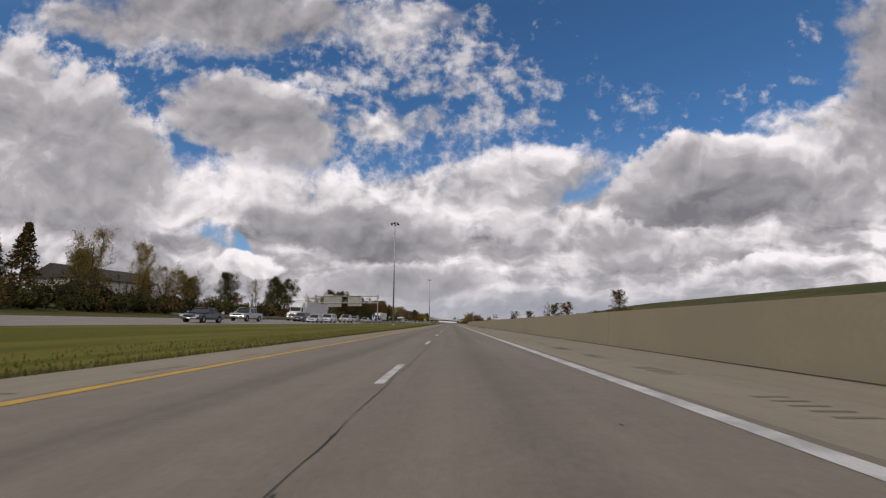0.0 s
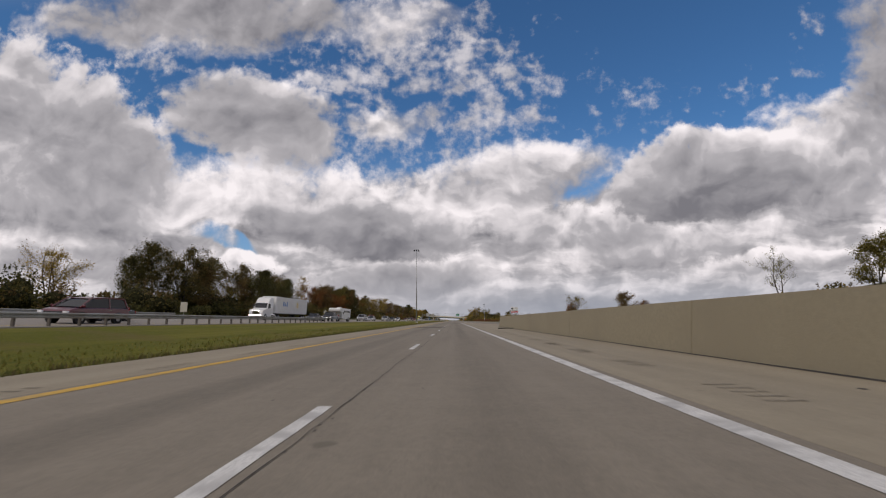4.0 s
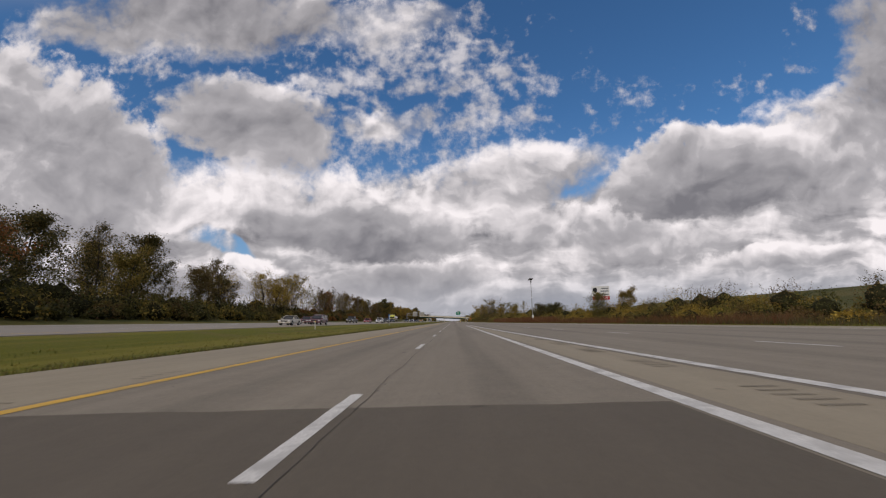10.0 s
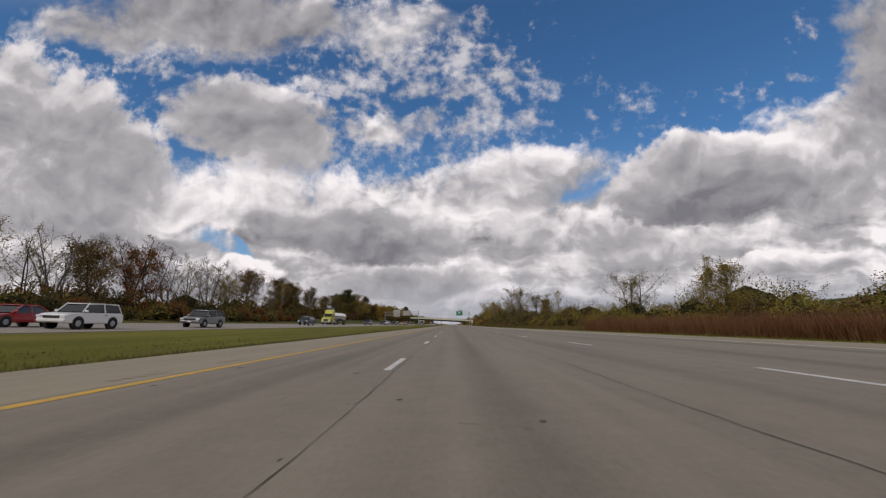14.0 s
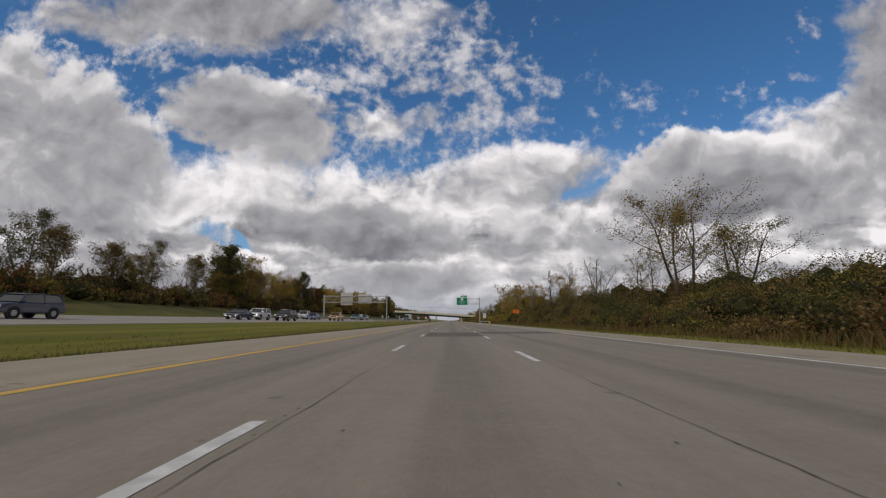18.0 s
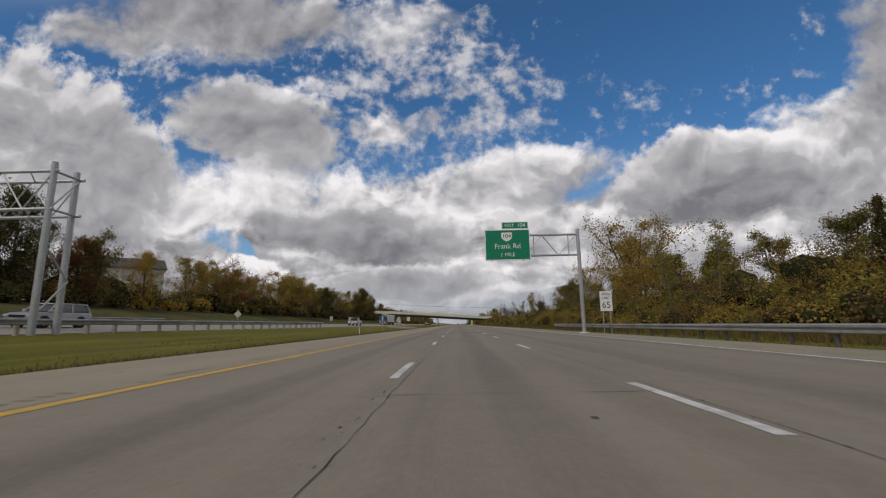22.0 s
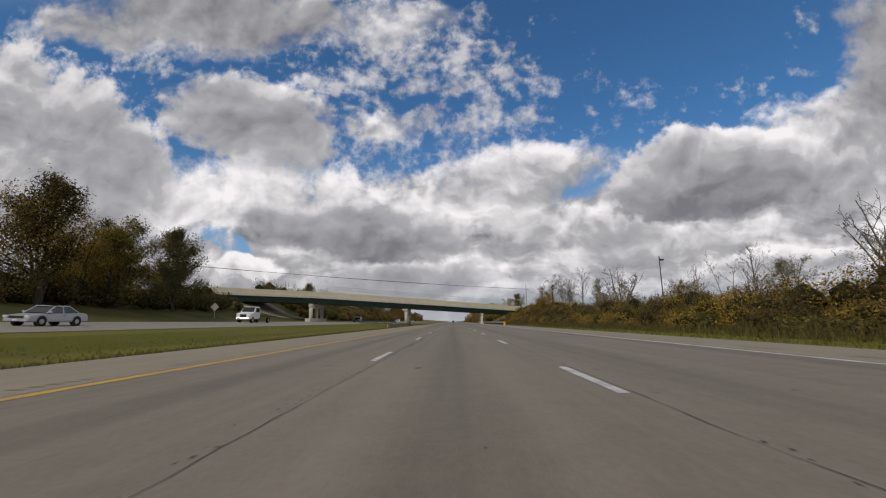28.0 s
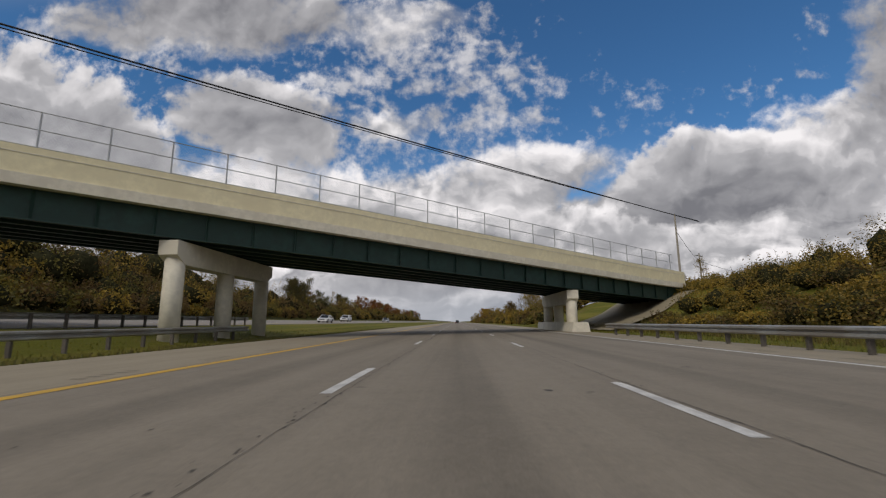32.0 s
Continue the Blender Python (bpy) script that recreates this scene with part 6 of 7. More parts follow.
# fence on the parapet
fence = thing("bridge_fence", "thin steel mesh safety fence standing on the bridge parapet", "fence")
POSTM = bpy.data.meshes.new("post")
bm = tubem((0, 0, 0), (0, 0, 1.75), 0.04, sides=6)
bm.to_mesh(POSTM)
bm.free()
POSTM.materials.append(M_GALV)
x = -36.0
while x < 25.5:
    put("post", POSTM, fence, m=pose(x, YB + SKEW * x + 0.17, deck_z(x)))
    x += 2.1
for h in (0.06, 0.88, 1.74):
    for k in range(10):
        xa, xb = -36 + 61.4 * k / 10, -36 + 61.4 * (k + 1) / 10
        part("rail", tubem((xa, YB + SKEW * xa + 0.17, deck_z(xa) + h), (xb, YB + SKEW * xb + 0.17, deck_z(xb) + h), 0.025, sides=5), M_GALV, fence)
wm = []
x = -36.0
while x < 25.3:                                # diagonal chain-link wires
    for s2 in (1, -1):
        for o in (0.0,):
            xa, xb = (x, x + 1.0) if s2 > 0 else (x + 1.0, x)
            pa = np.array((xa, YB + SKEW * xa + 0.17, deck_z(xa) + 0.06))
            pb = np.array((xb, YB + SKEW * xb + 0.17, deck_z(xb) + 1.72))
            wv = np.array((0.0035, 0.0025, 0.0))
            wm += [pa - wv, pa + wv, pb + wv, pb - wv]
    x += 0.11
put("mesh_wire", quads("mesh_wire", np.array(wm), 4, M_GALV), fence, "diagonal wire mesh")

# piers: three round columns under a cap, in line with the skew
def pier(x0, low, lead=False):
    y0 = YB + SKEW * x0
    g = thing("bridge_pier", "pale concrete bridge pier of round columns under a deep cap beam", "bridge pier", group="bridge piers")
    span = WIDE - 3.0
    zc = deck_z(x0) - 3.35
    for k in range(3):
        yy = y0 + 1.2 + span * k / 2
        part("column", tubem((x0, yy, land(x0, yy) - 0.4), (x0, yy, zc - 0.1), 0.48, sides=20), M_PIER, g, smooth=True)
        part("bearing", boxm(x0 - 0.25, x0 + 0.25, yy - 0.2, yy + 0.2, zc, zc + 0.17, bevel=0.02), M_GREENSTEEL, g, "dark green bearing")
    part("cap", prismm([(y0 + 0.55, zc), (y0 + span + 1.85, zc), (y0 + span + 1.85, zc - 0.75), (y0 + span + 1.1, zc - 1.2), (y0 + 1.3, zc - 1.2), (y0 + 0.55, zc - 0.75)], x0 - 0.5, x0 + 0.5, axis="x"), M_PIER, g)
    if low:
        part("crash_wall", prismm([(x0 - 0.75, -0.3), (x0 + 0.75, -0.3), (x0 + 0.75, land(x0, y0) + 0.1), (x0 + 0.6, land(x0, y0) + low), (x0 - 0.6, land(x0, y0) + low), (x0 - 0.75, land(x0, y0) + 0.1)], y0 - 1.5, y0 + span + 4), M_PIER, g, "low concrete crash wall")


pier(-12.9, 0)
pier(11.9, 0.85)
pier(-37.4, 0.95)
# paved slopes laid on the embankments under both bridge ends
def paved_slope(label, xa, xb, foot, rise):
    g = thing("abutment_slope", label, "abutment", kind="structure")
    cols, lines = 12, 9
    vs = []
    for j in range(lines):
        for i in range(cols):
            x = xa + (xb - xa) * i / (cols - 1)
            y = YB + SKEW * x - 2.5 + (WIDE + 5) * j / (lines - 1)
            vs.append((x, y, max(land(x, y) + 0.12, foot + abs(x - xa) * rise)))
    fs = [(j * cols + i, (j + 1) * cols + i, (j + 1) * cols + i + 1, j * cols + i + 1) for j in range(lines - 1) for i in range(cols - 1)]
    put("slope", mesh("slope", vs, fs if xb < xa else [f[::-1] for f in fs], M_CONCRETE), g)


paved_slope("pale concrete slope paving under the far bridge end", -42.0, -59.0, 2.0, 0.36)
paved_slope("brownish concrete slope paving under the near bridge end", 14.6, 27.0, 0.0, 0.26)

# ---- utility poles and wires by the bridge ----
def utility_pole(x, y, h, arms=1, lab="weathered timber utility pole with crossarms"):
    zb = land(x, y)
    g = thing("utility_pole", lab, "utility pole", pose(x, y, zb, 0, random.uniform(-1, 1), 35), "utility poles")
    part("shaft", tubem((0, 0, -0.4), (0, 0, h), 0.16, 0.10, 9), M_WOODPOST, g)
    for k in range(arms):
        z = h - 0.5 - 1.1 * k
        arm = part("crossarm", boxm(-1.2, 1.2, -0.06, 0.06, z - 0.06, z + 0.06), M_WOODPOST, g)
        for u in (-1.1, -0.5, 0.5, 1.1):
            part("insulator", tubem((u, 0, z + 0.06), (u, 0, z + 0.28), 0.05, 0.03, 6), M_GREYTEXT, arm)


utility_pole(36, 1012, 9.6, 2)
utility_pole(31.0, 975.0, 10.4, 0, "tall bare timber pole beside the bridge end")
utility_pole(46.0, 997, 8.2, 2)
utility_pole(-70, 898, 9, 1)


def wire(a, b, sag, r, label):
    cu = bpy.data.curves.new("cable", "CURVE")
    cu.dimensions, cu.bevel_depth, cu.bevel_resolution = "3D", r, 1
    sp = cu.splines.new("POLY")
    n = 32
    sp.points.add(n)
    for k in range(n + 1):
        t = k / n
        p3 = Vector(a).lerp(Vector(b), t)
        sp.points[k].co = (p3.x, p3.y, p3.z - sag * 4 * t * (1 - t), 1)
    cu.materials.append(M_WIRE)
    tagged(new("overhead_cable", cu), label, "cable")


wire((-72, 893, 15.5), (31.0, 969.5, 12.6), 0.6, 0.045, "thick black overhead cable strung along the bridge")
wire((-72, 893.3, 15.8), (31.0, 969.8, 12.8), 0.9, 0.028, "thin black overhead cable strung along the bridge")
wire((31.0, 975, 12.6), (46, 997, 11.5), 0.4, 0.03, "black cable between utility poles")
wire((46, 997, 11.5), (90, 1040, 12), 0.6, 0.03, "black cable running off from a utility pole")
# lamp by the car park behind the bank
g = thing("street_lamp", "slim dark lamp post with a floodlight beyond the bushes", "street lamp", pose(41.2, 885.1, land(41.2, 885)))
part("shaft", tubem((0, 0, -0.2), (0, 0, 12.4 - land(41.2, 885)), 0.12, 0.08, 8), M_TRIM, g)
part("floodlight", boxm(0.0, 0.75, -0.2, 0.2, 11.6 - land(41.2, 885), 11.9 - land(41.2, 885), bevel=0.03), M_TRIM, g)

# tall distant aerial mast by the car park
# ---- buildings ----
def house(x, y, w2, d, h, roof, label, turn=0, wallm=None):
    zb = land(x, y)
    g = thing("building", label, "building", pose(x, y, zb, 0, 0, turn))
    part("wall", boxm(-w2 / 2, w2 / 2, -d / 2, d / 2, -0.4, h), wallm or M_SIDING, g)
    rf = prismm([(-d / 2 - 0.5, h), (d / 2 + 0.5, h), (d / 2 + 0.5, h + 0.12), (0, h + roof), (-d / 2 - 0.5, h + 0.12)], -w2 / 2 - 0.5, w2 / 2 + 0.5, axis="x")
    part("roof", rf, M_ROOF, g, "dark pitched roof")
    n = int(w2 / 2.6)
    for k in range(n):
        u = -w2 / 2 + w2 * (k + 0.5) / n
        for lv in range(max(1, int(h / 3))):
            z = 1.0 + 2.9 * lv
            win = part("window", boxm(u - 0.55, u + 0.55, -d / 2 - 0.05, -d / 2 - 0.003, z, z + 1.3), M_SIGNWHITE, g)
            part("pane", boxm(u - 0.46, u + 0.46, -d / 2 - 0.07, -d / 2 - 0.052, z + 0.08, z + 1.22), M_GLASS, win)


house(-78, 58, 16, 14, 6.0, 3.5, "low tan house with a dark pitched roof behind trees", 60)
house(-72, 90, 18, 10, 5.0, 2.8, "long low house with a dark roof behind the hedge", 80)
house(-75, 728, 18, 14, 8.5, 3.0, "white two-storey building with a grey roof behind trees", 40, M_SIDING)
house(150, 520, 22, 14, 3.6, 1.0, "distant low white building beyond the scrub", 0)
# ---- vehicles standing on the far carriageway ----
def wheel(parent, x, y, r, w2, side):
    t = part("wheel", tubem((x - w2 / 2, y, r), (x + w2 / 2, y, r), r, sides=18), M_TYRE, parent, "black tyre", smooth=False)
    part("rim", tubem((x + side * (w2 / 2 - 0.01), y, r), (x + side * (w2 / 2 + 0.012), y, r), r * 0.62, r * 0.5, 12), M_RIM, t, "grey alloy rim")


def hull(bm, profile, half, crown, inset, z_in, soft=True):
    """Body from a side profile (y, z), narrowed above z_in, with rounded long edges."""
    if soft:                                 # cut the corners of the outline once
        n = len(profile)
        profile = [tuple(a * (1 - f) + b * f for a, b in zip(profile[i], profile[(i + 1) % n])) for i in range(n) for f in (0.16, 0.84)]
    rows = []
    for s in (-1, 1):
        for e in (1.0, 0.94):
            row = []
            for y, z in profile:
                t = 0.0 if z <= z_in else min(1.0, (z - z_in) / max(0.01, crown - z_in))
                hw = half - inset * t
                row.append(bm.verts.new((s * hw * (e if e == 1.0 else 0.97), y * (1.0 if e == 1.0 else 1.0), z if e == 1.0 else z + 0.02)))
            rows.append(row)
    A, B = rows[0], rows[2]
    for rr in (rows[1], rows[3]):
        for v in rr:
            bm.verts.remove(v)
    n = len(profile)
    for i in range(n):
        bm.faces.new((A[i], A[(i + 1) % n], B[(i + 1) % n], B[i]))
    bm.faces.new(A[::-1])
    bm.faces.new(B)
    bmesh.ops.recalc_face_normals(bm, faces=bm.faces[:])
    es = [e for e in bm.edges if (e.verts[0].co.x * e.verts[1].co.x > 0) and len(e.link_faces) == 2]
    bmesh.ops.bevel(bm, geom=es, offset=0.07, segments=2, affect="EDGES", profile=0.55)
    return bm


SHAPES = {
    # length, half width, wheel radius, wheel ys, body profile, cabin profile (front at negative y)
    "sedan": (4.7, 0.9, 0.32, (-1.42, 1.35), [(-2.33, 0.30), (-2.36, 0.55), (-2.2, 0.72), (-1.1, 0.88), (1.6, 0.96), (2.25, 0.92), (2.36, 0.6), (2.3, 0.30)], [(-1.15, 0.88), (-0.35, 1.40), (0.75, 1.42), (1.65, 0.96)]),
    "suv": (4.7, 0.94, 0.37, (-1.4, 1.38), [(-2.3, 0.36), (-2.36, 0.7), (-2.2, 0.95), (-1.25, 1.06), (2.2, 1.10), (2.33, 0.95), (2.34, 0.6), (2.28, 0.36)], [(-1.2, 1.06), (-0.55, 1.62), (0.4, 1.70), (1.9, 1.66), (2.2, 1.10)]),
    "minivan": (5.1, 0.98, 0.34, (-1.55, 1.5), [(-2.5, 0.32), (-2.55, 0.62), (-2.35, 0.88), (-1.75, 1.02), (2.4, 1.08), (2.52, 0.9), (2.5, 0.32)], [(-1.75, 1.02), (-0.65, 1.64), (0.5, 1.76), (2.05, 1.72), (2.42, 1.08)]),
    "pickup": (5.7, 1.0, 0.39, (-1.85, 1.75), [(-2.8, 0.42), (-2.85, 0.8), (-2.7, 1.05), (-1.4, 1.14), (2.75, 1.14), (2.85, 1.0), (2.82, 0.42)], [(-1.45, 1.14), (-0.75, 1.80), (0.75, 1.82), (0.95, 1.14)]),
}


def vehicle(kind, label, colour, x, y, category=None):
    length, half, wr, wys, body, cabin = SHAPES[kind]
    g = thing({"sedan": "car", "suv": "suv", "minivan": "minivan", "pickup": "pickup_truck"}[kind], label, category or {"sedan": "car", "suv": "car", "minivan": "minivan", "pickup": "pickup truck"}[kind],
              pose(x, y, zopp(x, y), 0, math.degrees(math.atan(0.0484))), "vehicles on the far carriageway")
    pm = paint(*colour)
    part("body", hull(bmesh.new(), body, half, max(z for _, z in body), 0.06, 0.6), pm, g)
    zc = cabin[0][1]
    top = max(z for _, z in cabin)
    cb = hull(bmesh.new(), [(cabin[0][0], zc - 0.05)] + cabin[1:-1] + [(cabin[-1][0], zc - 0.05)], half - 0.06, top, 0.17, zc)
    glass = part("glasshouse", cb, M_GLASS, g, "dark window glass")
    r0, r1 = cabin[1], cabin[-2]
    roof = [(r0[0] - 0.04, r0[1] - 0.03)] + cabin[1:-1] + [(r1[0] + 0.06, r1[1] - 0.03)]
    part("roof", hull(bmesh.new(), [(a, b + 0.012) for a, b in roof], half - 0.185, top + 0.05, 0.02, top), pm, g)
    for s in (-1, 1):
        for k, yy in enumerate((cabin[1][0] + 0.02, (cabin[1][0] + cabin[-2][0]) / 2, cabin[-2][0])):
            hw0, hw1 = half - 0.055, half - 0.215
            base = {0: cabin[0][0] + 0.05, 1: yy, 2: cabin[-1][0] - 0.06}[k]
            part("pillar", tubem((s * hw0, base, zc), (s * hw1, yy, top - 0.01), 0.045, sides=5), pm, g)
        part("mirror", boxm(s * half - 0.02 if s > 0 else s * half - 0.16, s * half + 0.16 if s > 0 else s * half + 0.02, cabin[0][0] + 0.15, cabin[0][0] + 0.27, zc + 0.02, zc + 0.17, bevel=0.03), pm, g)
        f = body[1]
        part("headlight", boxm(s * half * 0.82 - 0.17, s * half * 0.82 + 0.14, f[0] - 0.02, f[0] + 0.12, f[1] + 0.02, f[1] + 0.17, bevel=0.02), M_LAMP, g, "clear headlamp")
        rr = body[-2]
        part("tail_light", boxm(s * half * 0.85 - 0.1, s * half * 0.85 + 0.1, rr[0] - 0.08, rr[0] + 0.02, rr[1] + 0.0, rr[1] + 0.24, bevel=0.02), M_TAIL, g, "red tail lamp")
        for wy in wys:
            part("wheel_arch", tubem((s * (half - 0.2), wy, wr + 0.02), (s * (half + 0.004), wy, wr + 0.02), wr + 0.07, sides=18), M_TRIM, g, "dark wheel arch")
            wheel(g, s * (half - 0.1), wy, wr, 0.22, s)
        for yd in ((cabin[1][0] + cabin[-2][0]) / 2 - 0.05,):
            part("door_handle", boxm(s * (half - 0.01) - 0.02, s * (half - 0.01) + 0.02, yd, yd + 0.2, zc - 0.16, zc - 0.12), M_CHROME, g)
    f = body[1]
    part("grille", boxm(-half * 0.55, half * 0.55, f[0] - 0.03, f[0] + 0.06, f[1] - 0.02, f[1] + 0.14, bevel=0.02), M_TRIM, g, "black front grille")
    part("bumper", boxm(-half * 0.95, half * 0.95, f[0] - 0.05, f[0] + 0.12, f[1] - 0.24, f[1] - 0.06, bevel=0.04), M_CHROME if kind == "pickup" else pm, g)
    part("plate", boxm(-0.16, 0.16, f[0] - 0.062, f[0] - 0.052, f[1] - 0.2, f[1] - 0.08), M_SIGNWHITE, g, "pale plate")
    if kind == "pickup":
        part("cargo_bed", boxm(-half + 0.14, half - 0.14, 1.05, 2.7, 0.9, 1.145), M_TRIM, g, "dark open cargo bed")
    return g


WHITE, SILVER, BLACK = ("white", (0.75, 0.75, 0.75)), ("silver", (0.42, 0.42, 0.43)), ("black", (0.012, 0.012, 0.014))
NAVY, GREY, MAROON = ("navy", (0.015, 0.02, 0.05)), ("grey", (0.11, 0.115, 0.12)), ("maroon", (0.10, 0.012, 0.018))
RED, AMBER, TEAL, BEIGE = ("red", (0.35, 0.01, 0.012)), ("amber_yellow", (0.55, 0.27, 0.02)), ("teal", (0.02, 0.16, 0.20)), ("beige", (0.46, 0.42, 0.34))
LA, LB, LC = -23.3, -27.1, -31.0
for kind, label, col, x, y in (
        ("sedan", "dark blue saloon car on the far carriageway", NAVY, LA, 45), ("suv", "silver sport utility car on the far carriageway", SILVER, LC, 95),
        ("pickup", "silver pickup truck on the far carriageway", SILVER, LB, 62), ("sedan", "white saloon car beside a lorry", WHITE, LA, 80), ("suv", "dark sport utility car on the far carriageway", GREY, LB, 84),
        ("minivan", "white minivan on the far carriageway", WHITE, LA, 88.5), ("pickup", "white pickup truck in the far lane", WHITE, LC, 101), ("pickup", "white crew cab pickup truck", WHITE, LA, 103),
        ("sedan", "white saloon car passing a gantry", WHITE, LA, 125), ("suv", "pale sport utility car behind a saloon", SILVER, LB, 128), ("minivan", "maroon minivan on the far carriageway", MAROON, LA, 146), ("sedan", "black saloon car on the far carriageway", BLACK, LB, 152),
        ("sedan", "black saloon car beside a trailer", BLACK, LB, 205), ("suv", "silver sport utility car on the far carriageway", SILVER, LA, 233), ("sedan", "silver saloon car before dark trees", SILVER, LA, 246), ("suv", "pale sport utility car on the far carriageway", SILVER, LA, 272),
        ("pickup", "red pickup truck before dark trees", RED, LC, 286), ("sedan", "dark grey saloon car on the far carriageway", GREY, LA, 289), ("sedan", "white saloon car on the far carriageway", WHITE, LA, 306), ("sedan", "beige saloon car on the far carriageway", BEIGE, LA, 352),
        ("minivan", "maroon minivan before scrub", MAROON, LA, 366), ("sedan", "dark saloon car ahead of a minivan", MAROON, LB, 371), ("pickup", "black pickup truck before scrub", BLACK, LB, 408), 
        ("suv", "white sport utility car on the far carriageway", WHITE, LA, 431.2), ("sedan", "red coupe on the far carriageway", RED, LB, 430.4), ("suv", "dark grey crossover car", GREY, LA, 445.3), ("suv", "navy car ahead of a yellow lorry", NAVY, LB, 487), ("suv", "navy sport utility car on the far carriageway", NAVY, LB, 549),
        ("suv", "white sport utility car on the far carriageway", WHITE, LB, 585), ("sedan", "navy hatchback on the far carriageway", NAVY, LB, 579), ("suv", "black sport utility car on the far carriageway", BLACK, LA, 586), ("pickup", "amber yellow pickup truck", AMBER, LA, 615),
        ("sedan", "blue saloon car beside a pickup", ("blue", (0.03, 0.06, 0.17)), LB, 611), ("pickup", "white pickup truck with a canopy", WHITE, LC, 617), ("pickup", "teal pickup truck behind the guard rail", TEAL, LB, 652), ("suv", "silver saloon car behind a gantry post", SILVER, LB, 665),
        ("pickup", "silver pickup truck before a grass verge", SILVER, LA, 739), ("sedan", "silver saloon car before the wooded bank", SILVER, LB, 834), ("suv", "black sport utility car under the bridge", BLACK, LB, 935),
        ("sedan", "white saloon car past the bridge", WHITE, LA, 1000), ("suv", "white sport utility car past the bridge", WHITE, LB, 1030), ("sedan", "pale saloon car past the bridge", SILVER, LA, 1070)):
    vehicle(kind, label, col, x, y)


def lorry(x, y, cab, label, boxes, boxm_, tank=False):
    """Tractor unit with one or two box trailers; its front looks towards the driver."""
    g = thing("lorry", label, "lorry", pose(x, y, zopp(x, y), 0, math.degrees(math.atan(0.0484))), "vehicles on the far carriageway")
    pm = paint(*cab)
    cabp = [(-3.1, 0.55), (-3.15, 1.35), (-2.95, 1.62), (-1.7, 1.85), (-1.25, 2.75), (-0.5, 3.65), (0.9, 3.85), (0.9, 0.55)]
    part("cab", hull(bmesh.new(), cabp, 1.15, 3.8, 0.08, 1.6), pm, g)
    part("windscreen", prismm([(-1.68, 1.95), (-1.3, 2.72), (-1.33, 2.78), (-1.75, 1.97)], -1.0, 1.0, axis="x"), M_GLASS, g)
    for s in (-1, 1):
        part("side_window", boxm(s * 1.135 - 0.02, s * 1.135 + 0.02, -1.15, -0.35, 1.95, 2.65), M_GLASS, g)
        part("headlight", boxm(s * 0.85 - 0.18, s * 0.85 + 0.18, -3.19, -3.05, 0.95, 1.2, bevel=0.03), M_LAMP, g)
        part("mirror", boxm(s * 1.32 - 0.08, s * 1.32 + 0.08, -1.5, -1.35, 1.9, 2.6, bevel=0.03), M_TRIM, g)
        part("fuel_tank", tubem((s * 0.95, 0.0, 0.75), (s * 0.95, 1.6, 0.75), 0.3, sides=12), M_CHROME, g)
    part("grille", boxm(-0.6, 0.6, -3.18, -3.08, 0.8, 1.45, bevel=0.03), M_CHROME, g)
    part("bumper", boxm(-1.15, 1.15, -3.3, -3.05, 0.4, 0.75, bevel=0.05), M_CHROME, g)
    part("chassis", boxm(-0.45, 0.45, -2.8, 3.6, 0.6, 0.85), M_TRIM, g)
    axles = [-2.1, 1.9, 3.1]
    y1 = 1.5
    for length, height in boxes:
        if tank:
            tr = part("tank", tubem((0, y1, 2.15), (0, y1 + length, 2.15), 1.05, sides=20), M_CHROME, g, "polished steel tank", smooth=False)
            for k in range(1, 6):
                part("tank_band", tubem((0, y1 + length * k / 6, 2.15), (0, y1 + length * k / 6 + 0.08, 2.15), 1.08, sides=20), M_SIGNBACK, tr)
            part("side_rail", boxm(-0.6, 0.6, y1 + 0.1, y1 + length - 0.1, 0.95, 1.2), M_TRIM, g)
            axles += [y1 + length - 2.6, y1 + length - 1.3]
            continue
        tr = part("trailer_box", boxm(-1.27, 1.27, y1, y1 + length, 1.15, height, bevel=0.03), boxm_, g, "white box trailer")
        n = int(length / 0.6)
        for k in range(1, n):
            for s in (-1, 1):
                part("panel_seam", boxm(s * 1.272 - 0.006, s * 1.272 + 0.006, y1 + 0.6 * k, y1 + 0.6 * k + 0.04, 1.25, height - 0.1), M_SIGNBACK, tr)
        part("side_rail", boxm(-1.29, 1.29, y1 + 0.1, y1 + length - 0.1, 1.05, 1.14), M_TRIM, g)
        axles += [y1 + length - 2.6, y1 + length - 1.3]
        y1 += length + 0.9
    for a in axles:
        for s in (-1, 1):
            wheel(g, s * 1.02, a, 0.5, 0.34, s)
    return g


t = lorry(LC, 92.5, WHITE, "white articulated lorry with a long plain trailer", [(15.5, 4.05)], M_BOXWHITE)
t2 = lorry(LC - 0.2, 191.0, WHITE, "white articulated lorry with a blue and yellow trailer emblem", [(16.0, 4.05)], M_BOXWHITE)
for k, (u, h, c) in enumerate(((11.3, 0.9, M_SIGNBLUE), (12.2, 0.55, M_SIGNBLUE), (12.9, 0.8, M_SIGNBLUE))):
    part("marking", boxm(1.275, 1.283, 16.6 - u + 1.0, 17.05 - u + 1.0, 2.45, 2.45 + h), c, t2, "blue lettering bar")
sp = bmesh.new()
for k in range(6):
    a = TAU * k / 6 + 0.26
    tube(sp, (1.28, 9.2 + 2.6 + 0.2 * math.cos(a), 2.8 + 0.2 * math.sin(a)), (1.28, 9.2 + 2.6 + 0.62 * math.cos(a), 2.8 + 0.62 * math.sin(a)), 0.07, sides=5)
part("emblem", sp, M_SIGNYELLOW, t2, "yellow star-like emblem")
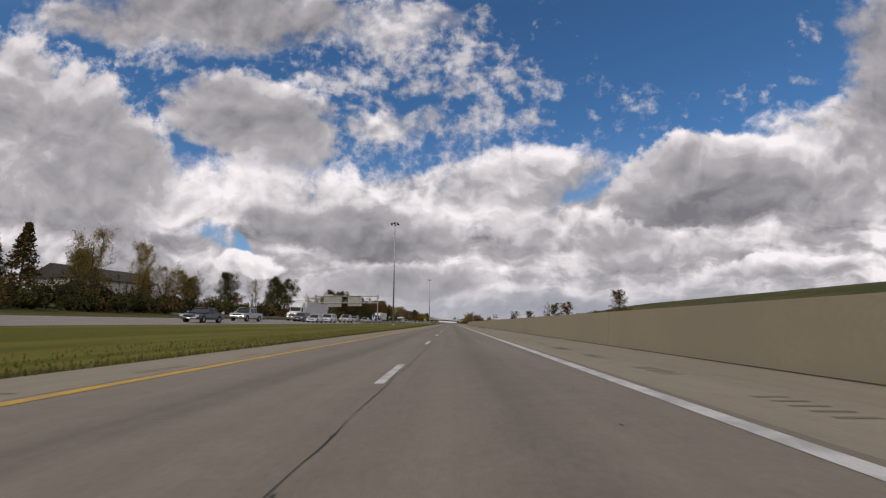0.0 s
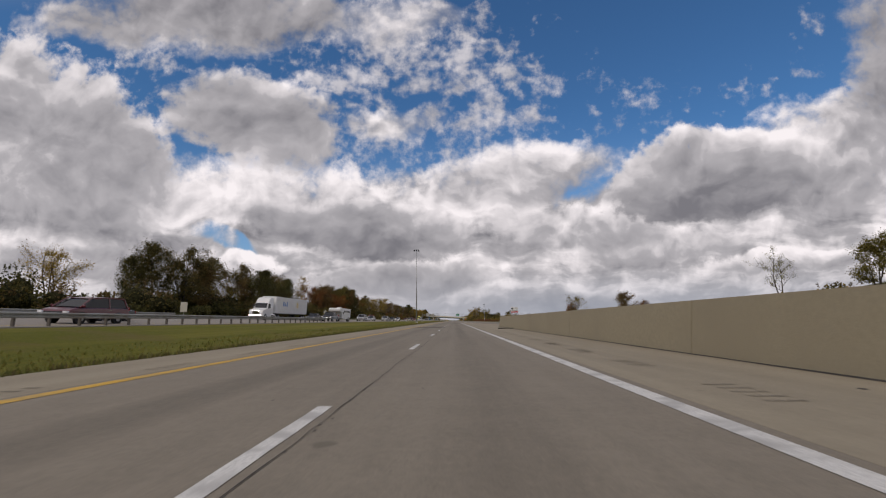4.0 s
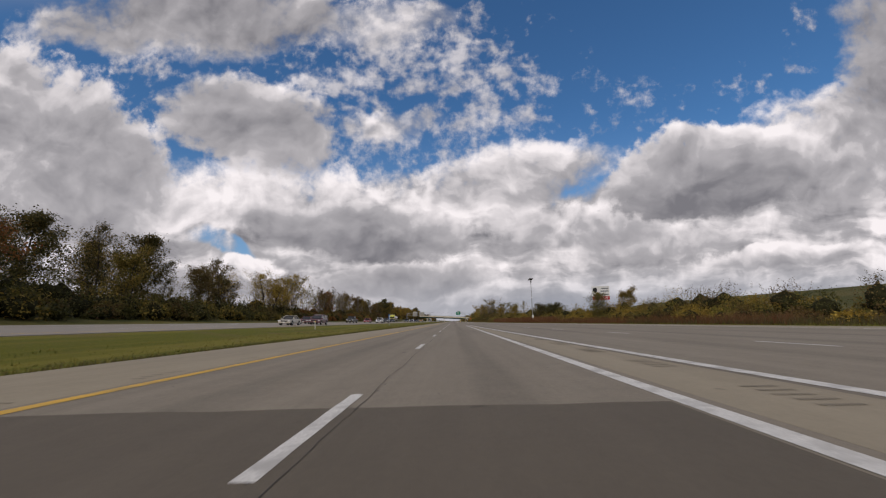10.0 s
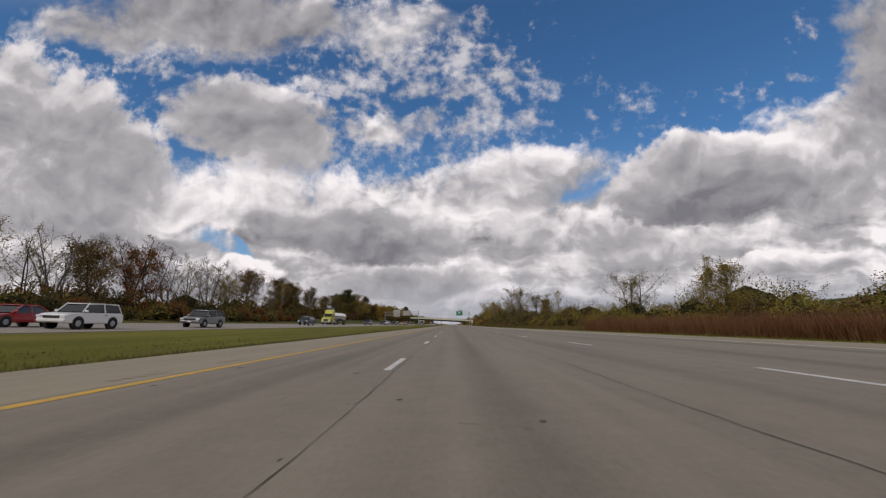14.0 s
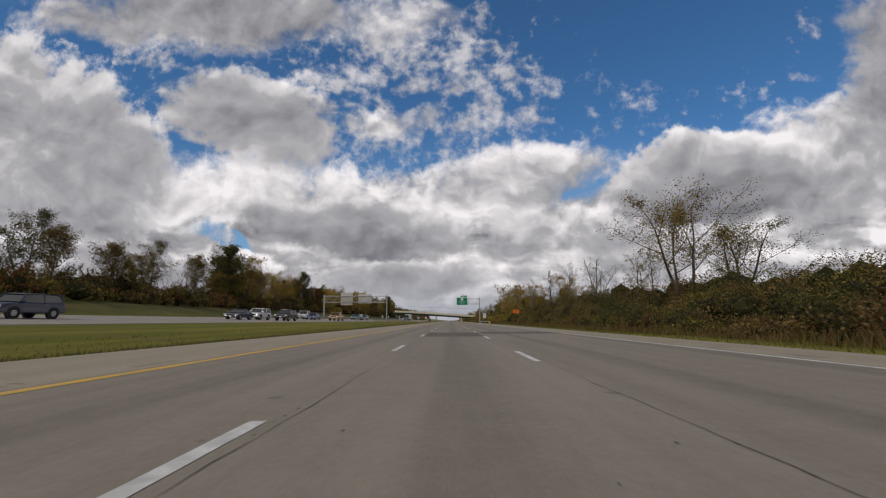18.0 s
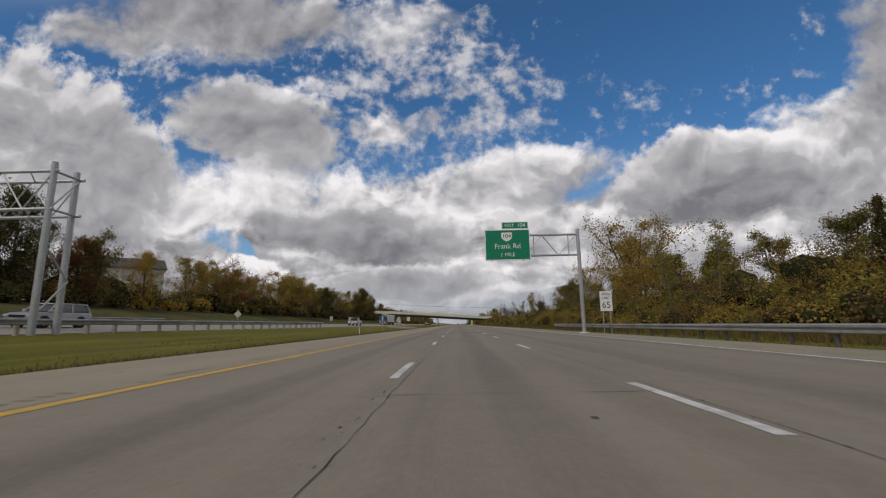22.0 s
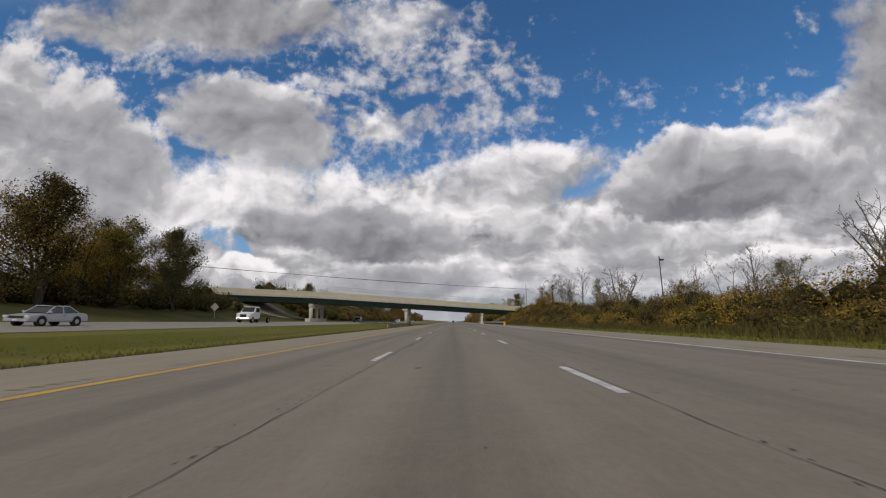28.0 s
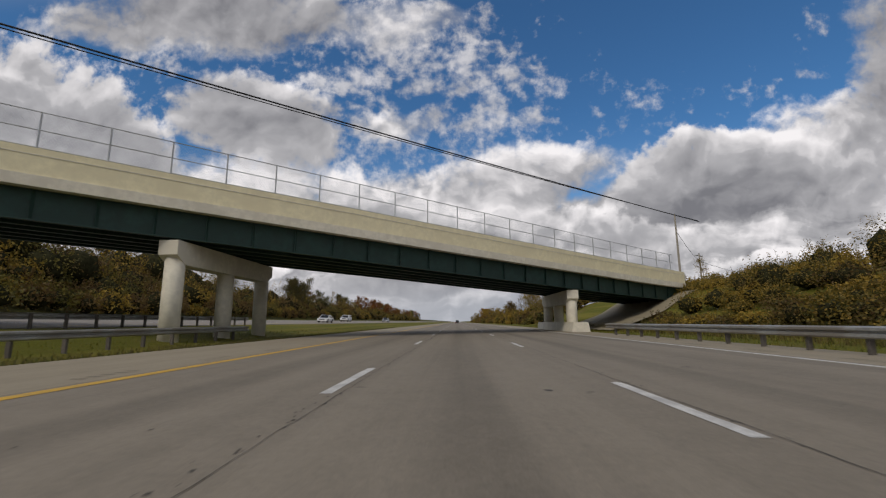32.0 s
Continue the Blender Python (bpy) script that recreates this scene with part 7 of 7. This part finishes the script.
lorry(LB, 802.0, ("dark_green", (0.01, 0.05, 0.04)), "dark green lorry with two pale box trailers", [(8.3, 3.95), (8.3, 3.95)], M_BOXWHITE)
lorry(LC, 516.0, ("lime_yellow", (0.50, 0.48, 0.05)), "yellow lorry hauling a polished tank trailer", [(12.0, 3.3)], M_SIGNBACK, tank=True)

# pickup with a horse trailer
vehicle("pickup", "dark crew cab pickup truck towing a horse trailer", ("charcoal", (0.025, 0.027, 0.032)), LA, 203.5)
ht = thing("horse_trailer", "white gooseneck horse trailer with a row of small windows", "trailer", pose(LA, 207.2, zopp(LA, 206), 0, math.degrees(math.atan(0.0484))))
part("body", hull(bmesh.new(), [(0.4, 0.5), (0.3, 1.9), (-1.4, 2.0), (-1.5, 2.4), (-1.3, 2.72), (7.6, 2.72), (7.7, 2.6), (7.7, 0.5)][::-1], 1.2, 2.72, 0.05, 2.3), M_BOXWHITE, ht)
for k in range(6):
    win = part("window", boxm(1.195, 1.235, 1.3 + 1.05 * k - 0.22, 1.3 + 1.05 * k + 0.22, 1.85 if k else 1.5, 2.25 if k else 2.0), M_GLASS, ht, "small dark window")
part("door", boxm(1.195, 1.225, 2.55, 3.2, 0.6, 1.8, bevel=0.01), M_SIGNWHITE, ht, "side door")
part("roof_vent", boxm(-0.4, 0.4, 2.0, 3.0, 2.71, 2.92, bevel=0.06), M_SIGNWHITE, ht)
part("fender", boxm(-1.28, 1.28, 5.1, 7.0, 0.85, 0.95, bevel=0.03), M_CHROME, ht)
for a in (5.6, 6.5):
    for s in (-1, 1):
        wheel(ht, s * 1.08, a, 0.38, 0.25, s)

# flatbed recovery lorry
fb = thing("flatbed_lorry", "white flatbed recovery lorry before the bridge", "lorry", pose(LC, 874.0, zopp(LC, 874), 0, math.degrees(math.atan(0.0484))))
pm = paint(*WHITE)
part("cab", hull(bmesh.new(), [(-3.2, 0.6), (-3.25, 1.2), (-3.05, 1.45), (-1.9, 1.6), (-1.3, 2.55), (0.2, 2.6), (0.3, 0.6)], 1.12, 2.6, 0.1, 1.5), pm, fb)
part("windscreen", prismm([(-1.85, 1.65), (-1.35, 2.45), (-1.39, 2.48), (-1.92, 1.66)], -0.95, 0.95, axis="x"), M_GLASS, fb)
for s in (-1, 1):
    part("side_window", boxm(s * 1.08 - 0.03, s * 1.08 + 0.03, -1.3, -0.1, 1.7, 2.35), M_GLASS, fb)
    part("headlight", boxm(s * 0.8 - 0.18, s * 0.8 + 0.18, -3.3, -3.15, 0.95, 1.2, bevel=0.03), M_LAMP, fb)
    for a in (-2.3, 3.6):
        wheel(fb, s * 0.98, a, 0.45, 0.3, s)
part("grille", boxm(-0.5, 0.5, -3.3, -3.18, 0.8, 1.3, bevel=0.03), M_TRIM, fb)
part("bumper", boxm(-1.12, 1.12, -3.4, -3.15, 0.45, 0.75, bevel=0.04), M_CHROME, fb)
part("flat_bed", boxm(-1.2, 1.2, 0.45, 6.4, 1.0, 1.2, bevel=0.03), M_TRIM, fb, "dark flat loading bed")
part("headboard", boxm(-1.1, 1.1, 0.4, 0.5, 1.2, 1.9, bevel=0.02), M_GALV, fb)
# a car far ahead on the driver's own side
far = vehicle("suv", "dark sport utility car far ahead on the road", BLACK, LA, 1300)
far.matrix_basis = pose(1.8, 1150, 0.0, 0, 0, 180)

# a shredded tyre scrap and litter on the shoulder by the wall
for x, y, s2 in ((7.0, 94.0, 0.5), (6.6, 78.5, 0.35), (6.9, 119.0, 0.9), (6.7, 163.0, 0.8)):
    d = thing("tyre_scrap", "torn strip of black tyre rubber on the shoulder", "debris", pose(x, y, 0.0, 0, 0, random.uniform(-30, 30)), "tyre scraps")
    bm = bmesh.new()
    for k in range(6):
        tube(bm, (s2 * (k - 3) / 3, 0.1 * math.sin(k * 1.7), 0.04 + 0.03 * math.sin(k * 2.1)), (s2 * (k - 2) / 3, 0.1 * math.sin((k + 1) * 1.7), 0.04 + 0.03 * math.sin((k + 1) * 2.1)), 0.05, sides=5)
    part("tread", bm, M_TYRE, d)
